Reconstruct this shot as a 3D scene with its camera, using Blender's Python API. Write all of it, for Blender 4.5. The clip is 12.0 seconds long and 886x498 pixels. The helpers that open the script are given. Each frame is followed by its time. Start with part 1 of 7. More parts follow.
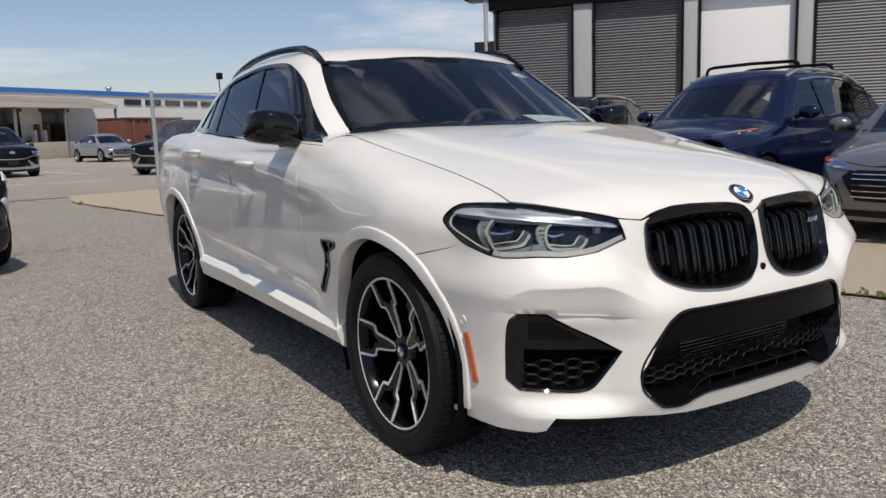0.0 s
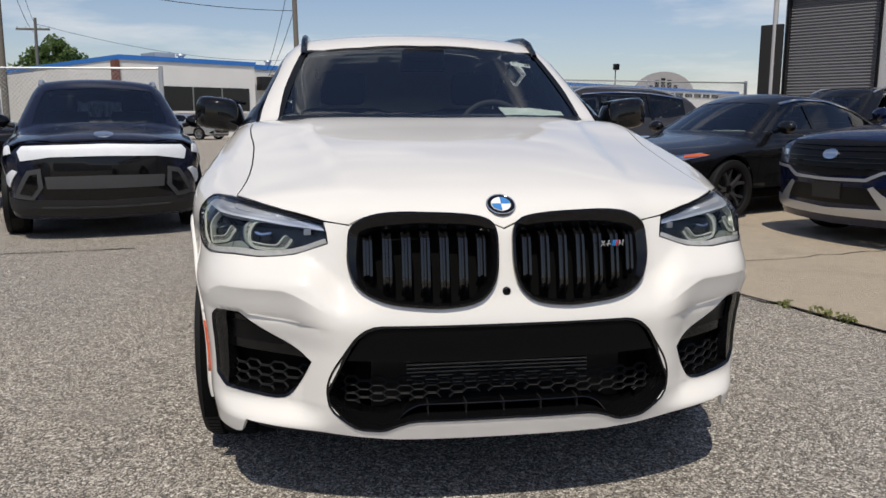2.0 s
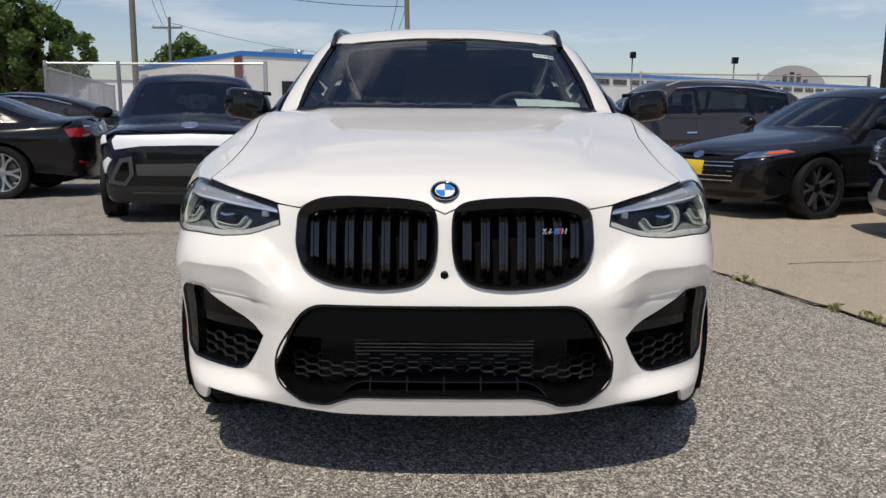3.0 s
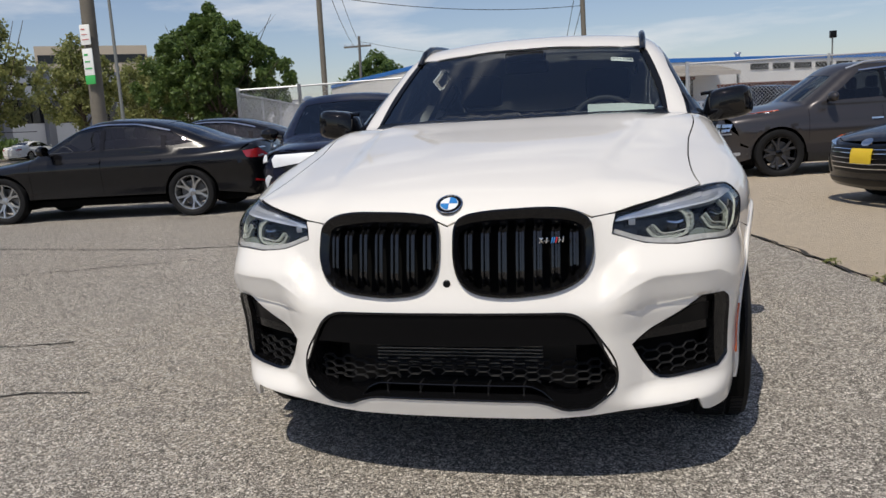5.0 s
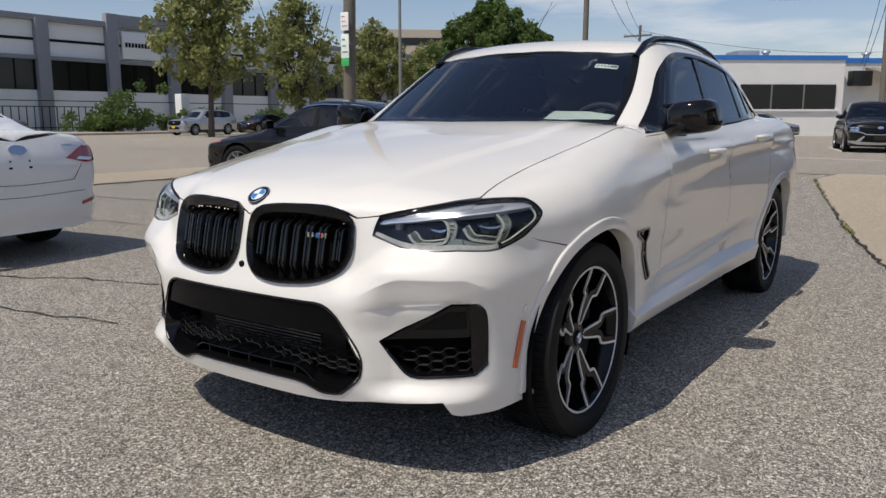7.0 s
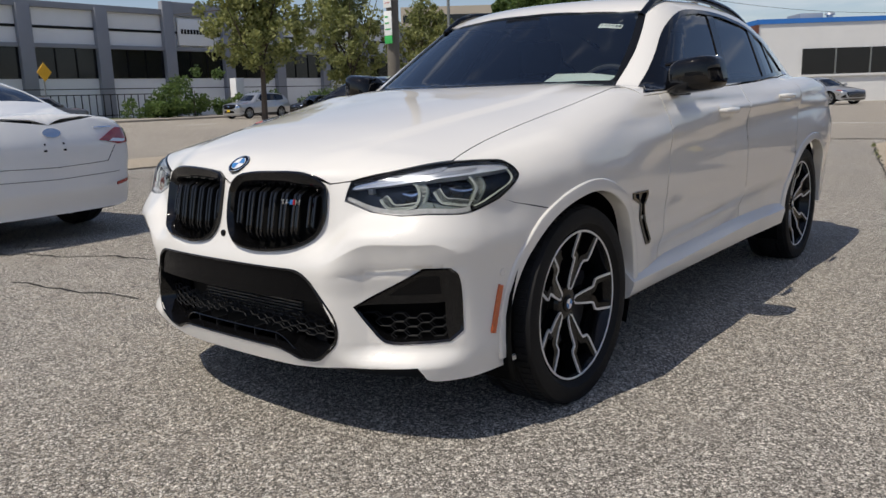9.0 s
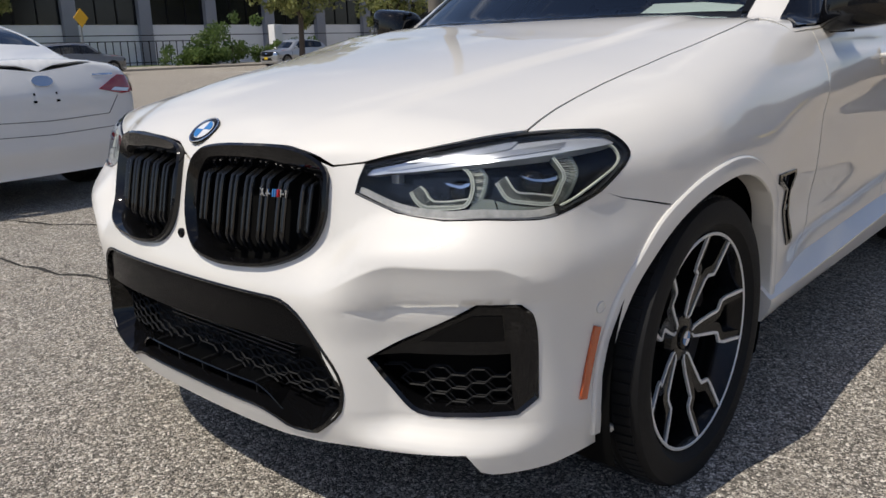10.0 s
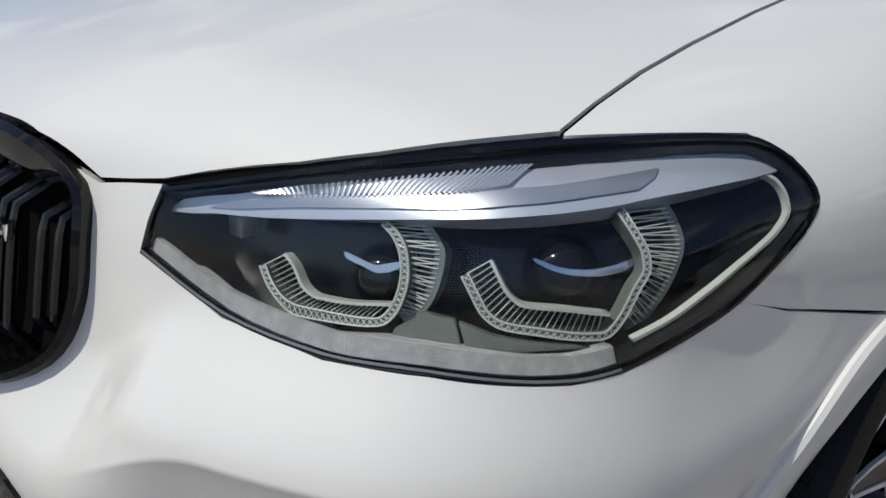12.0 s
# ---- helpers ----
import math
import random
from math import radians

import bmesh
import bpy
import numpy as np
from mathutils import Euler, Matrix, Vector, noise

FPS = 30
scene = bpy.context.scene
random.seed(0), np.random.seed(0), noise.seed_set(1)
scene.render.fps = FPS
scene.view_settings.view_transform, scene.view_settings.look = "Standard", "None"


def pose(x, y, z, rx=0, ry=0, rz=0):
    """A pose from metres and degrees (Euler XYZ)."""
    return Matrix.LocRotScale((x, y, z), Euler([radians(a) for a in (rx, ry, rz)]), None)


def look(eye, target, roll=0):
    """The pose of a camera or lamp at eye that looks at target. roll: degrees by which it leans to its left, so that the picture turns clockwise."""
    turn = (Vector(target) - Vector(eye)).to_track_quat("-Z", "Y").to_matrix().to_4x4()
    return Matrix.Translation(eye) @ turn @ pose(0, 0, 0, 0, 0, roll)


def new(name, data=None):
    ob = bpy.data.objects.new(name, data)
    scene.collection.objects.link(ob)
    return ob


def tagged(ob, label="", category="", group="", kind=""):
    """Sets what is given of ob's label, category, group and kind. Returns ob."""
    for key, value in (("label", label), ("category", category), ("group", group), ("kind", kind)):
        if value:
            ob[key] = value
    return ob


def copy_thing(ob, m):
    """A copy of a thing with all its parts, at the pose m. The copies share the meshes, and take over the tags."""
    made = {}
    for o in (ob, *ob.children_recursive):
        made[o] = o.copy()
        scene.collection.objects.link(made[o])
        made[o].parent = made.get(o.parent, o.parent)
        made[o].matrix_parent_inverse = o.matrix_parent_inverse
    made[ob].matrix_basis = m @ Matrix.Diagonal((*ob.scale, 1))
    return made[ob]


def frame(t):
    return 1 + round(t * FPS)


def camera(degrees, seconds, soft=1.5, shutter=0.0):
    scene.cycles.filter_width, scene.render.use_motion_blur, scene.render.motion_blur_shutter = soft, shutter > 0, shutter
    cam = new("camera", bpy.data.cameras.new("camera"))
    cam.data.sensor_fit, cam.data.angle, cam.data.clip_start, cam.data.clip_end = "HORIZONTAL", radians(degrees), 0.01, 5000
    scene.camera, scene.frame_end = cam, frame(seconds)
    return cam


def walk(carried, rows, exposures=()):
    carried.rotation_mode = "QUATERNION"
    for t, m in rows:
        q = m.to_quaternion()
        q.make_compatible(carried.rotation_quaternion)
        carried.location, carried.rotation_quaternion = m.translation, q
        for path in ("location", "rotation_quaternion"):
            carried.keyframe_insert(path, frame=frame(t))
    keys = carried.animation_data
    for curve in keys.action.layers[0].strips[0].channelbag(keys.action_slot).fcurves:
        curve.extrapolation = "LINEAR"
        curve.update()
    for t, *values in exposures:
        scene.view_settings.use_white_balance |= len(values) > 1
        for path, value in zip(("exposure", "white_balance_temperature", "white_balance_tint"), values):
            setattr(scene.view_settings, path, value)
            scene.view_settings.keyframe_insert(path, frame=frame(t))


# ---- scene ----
cam = camera(59.2, 12.0)
PATH = [
    (0, (-2.063, -1.514, 1.108), (-1.05, 0.183, 0.803), -1.9),
    (0.5, (-1.742, -1.735, 1.104), (-0.859, 0.035, 0.802), -1.8),
    (1, (-1.295, -1.845, 1.089), (-0.593, 0.003, 0.784), -1.2),
    (1.5, (-0.825, -1.954, 1.112), (-0.337, -0.041, 0.794), -0.7),
    (2, (-0.442, -1.979, 1.108), (-0.177, -0.024, 0.78), 0.0),
    (2.5, (-0.172, -2.013, 1.11), (-0.1, -0.043, 0.775), 0.5),
    (3, (0.019, -2.081, 1.091), (-0.003, -0.11, 0.75), 0.3),
    (3.5, (0.015, -2.079, 1.091), (-0.056, -0.11, 0.746), -0.4),
    (3.7, (0.013, -2.076, 1.093), (-0.083, -0.108, 0.749), -0.8),
    (5.3, (0.804, -2.144, 1.125), (0.17, -0.273, 0.812), -3.3),
    (5.5, (0.978, -2.106, 1.125), (0.256, -0.267, 0.818), -3.1),
    (6, (1.401, -1.996, 1.134), (0.487, -0.244, 0.826), -2.2),
    (6.5, (1.73, -1.846, 1.126), (0.678, -0.176, 0.805), -0.9),
    (7, (1.998, -1.685, 1.134), (0.87, -0.067, 0.801), -0.0),
    (7.2, (2.117, -1.629, 1.128), (0.964, -0.029, 0.794), -0.0),
    (8.8, (2.255, -1.575, 1.095), (1.022, -0.046, 0.719), -1.5),
    (9, (2.187, -1.513, 1.083), (0.948, 0.008, 0.697), -1.8),
    (9.5, (1.899, -1.222, 1.06), (0.622, 0.252, 0.618), -2.1),
    (10, (1.597, -0.865, 1.052), (0.298, 0.568, 0.545), -1.7),
    (10.5, (1.346, -0.511, 1.047), (0.033, 0.884, 0.473), -1.0),
    (11, (1.155, -0.239, 1.022), (-0.159, 1.134, 0.398), -0.3),
    (11.5, (1.091, -0.131, 1.023), (-0.231, 1.204, 0.339), 0.6),
    (12, (1.07, -0.105, 1.012), (-0.275, 1.191, 0.299), 1.1),
]
walk(cam, [(t, look(eye, target, roll)) for t, eye, target, roll in PATH], [(0.0, -0.3, 6500, 10), (10.8, -0.3, 6450, 10), (11.4, -0.50, 6050, 7), (12.0, -0.54, 6050, 7)])

# ---- light ----
SUN_DIR = Vector((-0.115, -0.50, 0.86)).normalized()
world = bpy.data.worlds.new("sky_world")
scene.world = world
world.use_nodes = True
wn, wl = world.node_tree.nodes, world.node_tree.links
wn.clear()
w_out, w_bg = wn.new("ShaderNodeOutputWorld"), wn.new("ShaderNodeBackground")
w_sky = wn.new("ShaderNodeTexSky")
w_sky.sky_type, w_sky.sun_disc = "NISHITA", False
w_sky.sun_elevation = math.asin(SUN_DIR.z)
w_sky.sun_rotation = math.atan2(SUN_DIR.x, SUN_DIR.y) % (2 * math.pi)
w_sky.air_density, w_sky.dust_density, w_sky.ozone_density = 1.0, 0.6, 1.6
w_bg.inputs["Strength"].default_value = 0.115
# thin, wind-drawn clouds over the whole dome
w_co, w_map, w_no, w_ramp, w_mix = (wn.new("ShaderNode" + k) for k in ("TexCoord", "Mapping", "TexNoise", "ValToRGB", "Mix"))
w_map.inputs["Scale"].default_value = (1.6, 2.2, 9.0)
w_no.inputs["Scale"].default_value, w_no.inputs["Detail"].default_value, w_no.inputs["Roughness"].default_value = 1.7, 7.0, 0.55
w_ramp.color_ramp.elements[0].position, w_ramp.color_ramp.elements[1].position = 0.53, 0.78
w_mix.data_type = "RGBA"
w_mix.inputs["B"].default_value = (9.0, 8.9, 8.9, 1)
wl.new(w_co.outputs["Generated"], w_map.inputs["Vector"])
wl.new(w_map.outputs["Vector"], w_no.inputs["Vector"])
wl.new(w_no.outputs["Fac"], w_ramp.inputs["Fac"])
wl.new(w_ramp.outputs["Color"], w_mix.inputs["Factor"])
w_tint = wn.new("ShaderNodeMix")
w_tint.data_type, w_tint.blend_type = "RGBA", "MULTIPLY"
w_tint.inputs["Factor"].default_value, w_tint.inputs["B"].default_value = 1.0, (1.05, 0.995, 1.045, 1)
wl.new(w_sky.outputs["Color"], w_tint.inputs["A"])
wl.new(w_tint.outputs["Result"], w_mix.inputs["A"])
wl.new(w_mix.outputs["Result"], w_bg.inputs["Color"])
wl.new(w_bg.outputs["Background"], w_out.inputs["Surface"])
sun = new("sun", bpy.data.lights.new("sun", "SUN"))
sun.data.energy, sun.data.angle, sun.data.color = 4.2, radians(0.53), (1.0, 0.93, 0.815)
sun.rotation_euler = SUN_DIR.to_track_quat("Z", "Y").to_euler()


# ---- materials ----
def surf(name, base, rough=0.5, metal=0.0, coat=0.0, vary=0.06, scale=6.0, bump=0.0, bscale=120.0, spec=0.5, dirt=0.0, coat_rough=0.03):
    """Principled surface whose colour and gloss vary at two scales, with a fine relief."""
    m = bpy.data.materials.new(name)
    m.use_nodes = True
    n, l = m.node_tree.nodes, m.node_tree.links
    b = n["Principled BSDF"]
    b.inputs["Roughness"].default_value, b.inputs["Metallic"].default_value = rough, metal
    b.inputs["Coat Weight"].default_value, b.inputs["Coat Roughness"].default_value = coat, coat_rough
    b.inputs["Specular IOR Level"].default_value = spec
    co = n.new("ShaderNodeTexCoord")
    big, fine, mix, rgb = n.new("ShaderNodeTexNoise"), n.new("ShaderNodeTexNoise"), n.new("ShaderNodeMath"), n.new("ShaderNodeMix")
    big.inputs["Scale"].default_value, big.inputs["Detail"].default_value = scale, 4.0
    fine.inputs["Scale"].default_value, fine.inputs["Detail"].default_value = bscale, 3.0
    mix.operation = "MULTIPLY_ADD"
    mix.inputs[1].default_value = 0.6
    for t in (big, fine):
        l.new(co.outputs["Object"], t.inputs["Vector"])
    half = n.new("ShaderNodeMath")
    half.operation, half.inputs[1].default_value = "MULTIPLY", 0.4
    l.new(fine.outputs["Fac"], half.inputs[0])
    l.new(big.outputs["Fac"], mix.inputs[0])
    l.new(half.outputs[0], mix.inputs[2])
    rgb.data_type = "RGBA"
    c = np.array(base[:3], float)
    rgb.inputs["A"].default_value = (*np.clip(c * (1 - vary * 2.2) * (1 - dirt), 0, 1), 1)
    rgb.inputs["B"].default_value = (*np.clip(c * (1 + vary * 2.2), 0, 1), 1)
    l.new(mix.outputs[0], rgb.inputs["Factor"])
    l.new(rgb.outputs["Result"], b.inputs["Base Color"])
    if bump:
        bp = n.new("ShaderNodeBump")
        bp.inputs["Strength"].default_value, bp.inputs["Distance"].default_value = min(1.0, bump), 0.004
        l.new(fine.outputs["Fac"], bp.inputs["Height"])
        l.new(bp.outputs["Normal"], b.inputs["Normal"])
    return m


def glass(name, tint, rough=0.0, ior=1.8):
    """Thin tinted car or window glass: mirror-like sheen over a see-through pane."""
    m = bpy.data.materials.new(name)
    m.use_nodes = True
    n, l = m.node_tree.nodes, m.node_tree.links
    n.clear()
    out, mix, tr, gl, fr = (n.new("ShaderNode" + k) for k in ("OutputMaterial", "MixShader", "BsdfTransparent", "BsdfGlossy", "Fresnel"))
    tr.inputs["Color"].default_value = (*tint, 1)
    gl.inputs["Roughness"].default_value = rough
    gl.inputs["Color"].default_value = (0.95, 0.97, 1.0, 1)
    fr.inputs["IOR"].default_value = ior
    l.new(fr.outputs[0], mix.inputs["Fac"])
    l.new(tr.outputs[0], mix.inputs[1])
    l.new(gl.outputs[0], mix.inputs[2])
    l.new(mix.outputs[0], out.inputs["Surface"])
    return m


def paint(name, base, rough=0.32, metal=0.0):
    return surf(name, base, rough, metal, coat=1.0 if base[0] > 0.3 else 0.6, vary=0.012, scale=2.0, bscale=900.0, spec=0.2 if base[0] > 0.3 else 0.15)


def glow(name, colour, strength):
    m = surf(name, colour, 0.4)
    b = m.node_tree.nodes["Principled BSDF"]
    b.inputs["Emission Color"].default_value, b.inputs["Emission Strength"].default_value = (*colour, 1), strength
    return m


M = {
    "white_paint": paint("white_paint", (0.785, 0.755, 0.70), 0.42),
    "white_solid": paint("white_solid", (0.78, 0.78, 0.77), 0.35),
    "black_paint": paint("black_paint", (0.006, 0.006, 0.007), 0.22),
    "navy_paint": paint("navy_paint", (0.004, 0.008, 0.034), 0.2, 0.1),
    "indigo_paint": paint("indigo_paint", (0.009, 0.011, 0.026), 0.22, 0.2),
    "brown_paint": paint("brown_paint", (0.05, 0.047, 0.05), 0.28, 0.4),
    "grey_paint": paint("grey_paint", (0.10, 0.10, 0.105), 0.28, 0.6),
    "steel_paint": paint("steel_paint", (0.19, 0.19, 0.19), 0.28, 0.6),
    "silver_paint": paint("silver_paint", (0.45, 0.46, 0.47), 0.28, 0.7),
    "gloss_black": surf("gloss_black", (0.004, 0.004, 0.0045), 0.05, vary=0.05, spec=0.42),
    "blank_black": surf("blank_black", (0.004, 0.004, 0.0045), 0.12, vary=0.05, spec=0.10),
    "slat_black": surf("slat_black", (0.006, 0.006, 0.0065), 0.16, vary=0.05, spec=0.7),
    "satin_black": surf("satin_black", (0.005, 0.005, 0.0055), 0.34, vary=0.1, bscale=400, spec=0.2),
    "trim_black": surf("trim_black", (0.012, 0.012, 0.0125), 0.5, vary=0.1, bscale=500, bump=0.1),
    "mesh_black": surf("mesh_black", (0.008, 0.008, 0.0085), 0.6, vary=0.1, bscale=400, spec=0.2),
    # near-black standing in for unlit depths; dark joints and liners use it too
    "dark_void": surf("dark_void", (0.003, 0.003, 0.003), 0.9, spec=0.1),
    "rubber": surf("rubber", (0.008, 0.008, 0.0085), 0.65, vary=0.2, scale=14, bscale=300, bump=0.25, spec=0.25),
    "rim_black": surf("rim_black", (0.005, 0.005, 0.0055), 0.14, vary=0.05, spec=0.3),
    "rim_cut": surf("rim_cut", (0.80, 0.80, 0.80), 0.38, 0.4, vary=0.05, bscale=700),
    "rim_silver": surf("rim_silver", (0.42, 0.43, 0.44), 0.3, 0.85, vary=0.05),
    "chrome": surf("chrome", (0.75, 0.76, 0.78), 0.12, 1.0, vary=0.02),
    "satin_silver": surf("satin_silver", (0.55, 0.57, 0.6), 0.32, 0.8, vary=0.04),
    "disc": surf("disc", (0.16, 0.16, 0.16), 0.4, 0.9, vary=0.08),
    "caliper": surf("caliper", (0.05, 0.05, 0.055), 0.4, 0.4),
    "interior": surf("interior", (0.03, 0.03, 0.033), 0.7, vary=0.1),
    "seat_fabric": surf("seat_fabric", (0.045, 0.045, 0.05), 0.75, vary=0.1, bscale=300, bump=0.2),
    "paper": surf("paper", (0.72, 0.78, 0.74), 0.8, vary=0.03),
    "paper_white": surf("paper_white", (0.82, 0.83, 0.80), 0.8, vary=0.02),
    "tail_red": surf("tail_red", (0.30, 0.012, 0.015), 0.08, coat=1.0, vary=0.06),
    "amber": surf("amber", (0.55, 0.10, 0.02), 0.15, coat=1.0, vary=0.05),
    "badge_blue": surf("badge_blue", (0.03, 0.20, 0.52), 0.15, coat=1.0, vary=0.02),
    "badge_white": surf("badge_white", (0.82, 0.83, 0.84), 0.2, coat=1.0, vary=0.01),
    "badge_red": surf("badge_red", (0.55, 0.02, 0.03), 0.2, coat=1.0, vary=0.02),
    "drl": surf("drl", (0.60, 0.64, 0.58), 0.22, coat=0.5, vary=0.10, bscale=900, bump=0.4),
    "lens_grey": surf("lens_grey", (0.16, 0.16, 0.165), 0.3, vary=0.08),
    "lamp_clear": surf("lamp_clear", (0.20, 0.225, 0.195), 0.14, 0.2, coat=0.6, vary=0.22, scale=30, bscale=600, bump=0.25),
    "lamp_chrome": surf("lamp_chrome", (0.70, 0.73, 0.78), 0.16, 1.0, vary=0.04, bscale=500),
    "lamp_silver": surf("lamp_silver", (0.72, 0.75, 0.80), 0.30, 0.55, coat=0.6, vary=0.05, bscale=300),
    "lamp_texture": surf("lamp_texture", (0.62, 0.63, 0.59), 0.25, 0.15, vary=0.32, scale=90, bscale=1300, bump=0.7),
    "lamp_dark": surf("lamp_dark", (0.012, 0.013, 0.016), 0.25, vary=0.1),
    "plate_yellow": surf("plate_yellow", (0.75, 0.52, 0.03), 0.4, vary=0.04),
    "film_white": surf("film_white", (0.78, 0.80, 0.82), 0.45, vary=0.06, scale=9, bscale=60, bump=0.5),
    "glass_car": glass("glass_car", (0.52, 0.60, 0.62)),
    "glass_dark": glass("glass_dark", (0.20, 0.22, 0.23), ior=1.6),
    "lens_clear": glass("lens_clear", (0.96, 0.97, 0.98), ior=1.4),
    "asphalt_old": None,
}

# ---- building helpers ----
def part(name, bm, material, parent=None, label="", smooth=True):
    """Links a bmesh as one mesh object under its thing."""
    me = bpy.data.meshes.new(name)
    bm.normal_update()
    bm.to_mesh(me)
    bm.free()
    me.materials.append(M[material] if isinstance(material, str) else material)
    if smooth:
        me.polygons.foreach_set("use_smooth", [True] * len(me.polygons))
        me.set_sharp_from_angle(angle=radians(35))
    ob = new(name, me)
    ob.parent = parent
    return tagged(ob, label) if label else ob


def thing(name, label, category, m=None, group="", kind=""):
    ob = new(name)
    ob.empty_display_size = 0.2
    if m is not None:
        ob.matrix_world = m
    return tagged(ob, label, category, group, kind)


def box(bm, x0, x1, y0, y1, z0, z1, bevel=0.0, m=None):
    """A box between two corners, with worn edges."""
    r = bmesh.ops.create_cube(bm, size=1.0, matrix=Matrix.Translation(((x0 + x1) / 2, (y0 + y1) / 2, (z0 + z1) / 2)) @ Matrix.Diagonal((x1 - x0, y1 - y0, z1 - z0, 1)))
    vs = r["verts"]
    if m is not None:
        bmesh.ops.transform(bm, matrix=m, verts=vs)
    if bevel:
        es = list({e for v in vs for e in v.link_edges})
        bmesh.ops.bevel(bm, geom=es, offset=bevel, segments=2, profile=0.6, affect="EDGES")
    return bm


def boxed(name, dims, material, parent=None, bevel=0.0, label="", m=None):
    return part(name, box(bmesh.new(), *dims, bevel, m), material, parent, label)


def tube(bm, pts, radius, sides=8, caps=True):
    """A round bar along a line of points; radius may be a list."""
    pts = [Vector(p) for p in pts]
    rad = radius if isinstance(radius, (list, tuple)) else [radius] * len(pts)
    rings, up = [], None
    for i, p in enumerate(pts):
        d = (pts[min(i + 1, len(pts) - 1)] - pts[max(i - 1, 0)]).normalized()
        if up is None:
            up = Vector((0, 0, 1)) if abs(d.z) < 0.9 else Vector((1, 0, 0))
        a = d.cross(up).normalized()
        up = a.cross(d).normalized()
        rings.append([bm.verts.new(p + (a * math.cos(q) + up * math.sin(q)) * rad[i]) for q in (2 * math.pi * k / sides for k in range(sides))])
    for a, b in zip(rings, rings[1:]):
        for k in range(sides):
            bm.faces.new((a[k], a[(k + 1) % sides], b[(k + 1) % sides], b[k]))
    if caps:
        bm.faces.new(rings[0][::-1])
        bm.faces.new(rings[-1])
    return bm


def lathe(bm, prof, sides=48, axis="x", centre=(0, 0, 0)):
    """A turned body: prof is (along the axis, radius) pairs."""
    rings = []
    for a, r in prof:
        ring = []
        for k in range(sides):
            q = 2 * math.pi * k / sides
            p = (a, r * math.cos(q), r * math.sin(q)) if axis == "x" else (r * math.cos(q), r * math.sin(q), a) if axis == "z" else (r * math.sin(q), a, r * math.cos(q))
            ring.append(bm.verts.new(Vector(p) + Vector(centre)))
        rings.append(ring)
    for a, b in zip(rings, rings[1:]):
        for k in range(sides):
            bm.faces.new((a[k], b[k], b[(k + 1) % sides], a[(k + 1) % sides]))
    for ring, flip in ((rings[0], False), (rings[-1], True)):
        if (ring[0].co - ring[sides // 2].co).length > 1e-4:
            bm.faces.new(ring[::-1] if flip else ring)
    bmesh.ops.recalc_face_normals(bm, faces=bm.faces[:])
    return bm


def slab(bm, outline, thick, m=None):
    """A plate: a flat outline in x, y, extruded in z by thick."""
    lo = [bm.verts.new((x, y, 0)) for x, y in outline]
    hi = [bm.verts.new((x, y, thick)) for x, y in outline]
    fs = [bm.faces.new(lo[::-1]), bm.faces.new(hi)]
    k = len(lo)
    fs += [bm.faces.new((lo[i], lo[(i + 1) % k], hi[(i + 1) % k], hi[i])) for i in range(k)]
    if m is not None:
        bmesh.ops.transform(bm, matrix=m, verts=lo + hi)
    bmesh.ops.recalc_face_normals(bm, faces=fs)
    return bm


def cub(*pts):
    """A smooth monotone curve through (x, y) pairs, held level past its ends."""
    px, py = np.array([p[0] for p in pts], float), np.array([p[1] for p in pts], float)
    h, d = np.diff(px), np.diff(py) / np.diff(px)
    m = np.zeros(len(px))
    m[0], m[-1] = d[0], d[-1]
    for i in range(1, len(px) - 1):
        if d[i - 1] * d[i] > 0:
            w1, w2 = 2 * h[i] + h[i - 1], h[i] + 2 * h[i - 1]
            m[i] = (w1 + w2) / (w1 / d[i - 1] + w2 / d[i])

    def f(x):
        x = np.clip(np.asarray(x, float), px[0], px[-1])
        i = np.clip(np.searchsorted(px, x) - 1, 0, len(px) - 2)
        t = (x - px[i]) / h[i]
        return (py[i] * (1 + 2 * t) * (1 - t) ** 2 + h[i] * m[i] * t * (1 - t) ** 2
                + py[i + 1] * t * t * (3 - 2 * t) + h[i] * m[i + 1] * t * t * (t - 1))
    return f


def smax(a, b, k):
    h = np.maximum(k - np.abs(a - b), 0) / k
    return np.maximum(a, b) + h * h * k * 0.25


def smin(a, b, k):
    return -smax(-a, -b, k)


def step(a, b, x):
    t = np.clip((x - a) / (b - a), 0, 1)
    return t * t * (3 - 2 * t)


def root(f, lo, hi, n=26):
    """Where f turns from inside to outside, between lo and hi, for whole arrays."""
    lo, hi = np.array(lo, float), np.array(hi, float)
    for _ in range(n):
        mid = (lo + hi) / 2
        inside = f(mid) < 0
        lo, hi = np.where(inside, mid, lo), np.where(inside, hi, mid)
    return (lo + hi) / 2


AXIS_Z, AXIS_Y = 0.62, 0.95


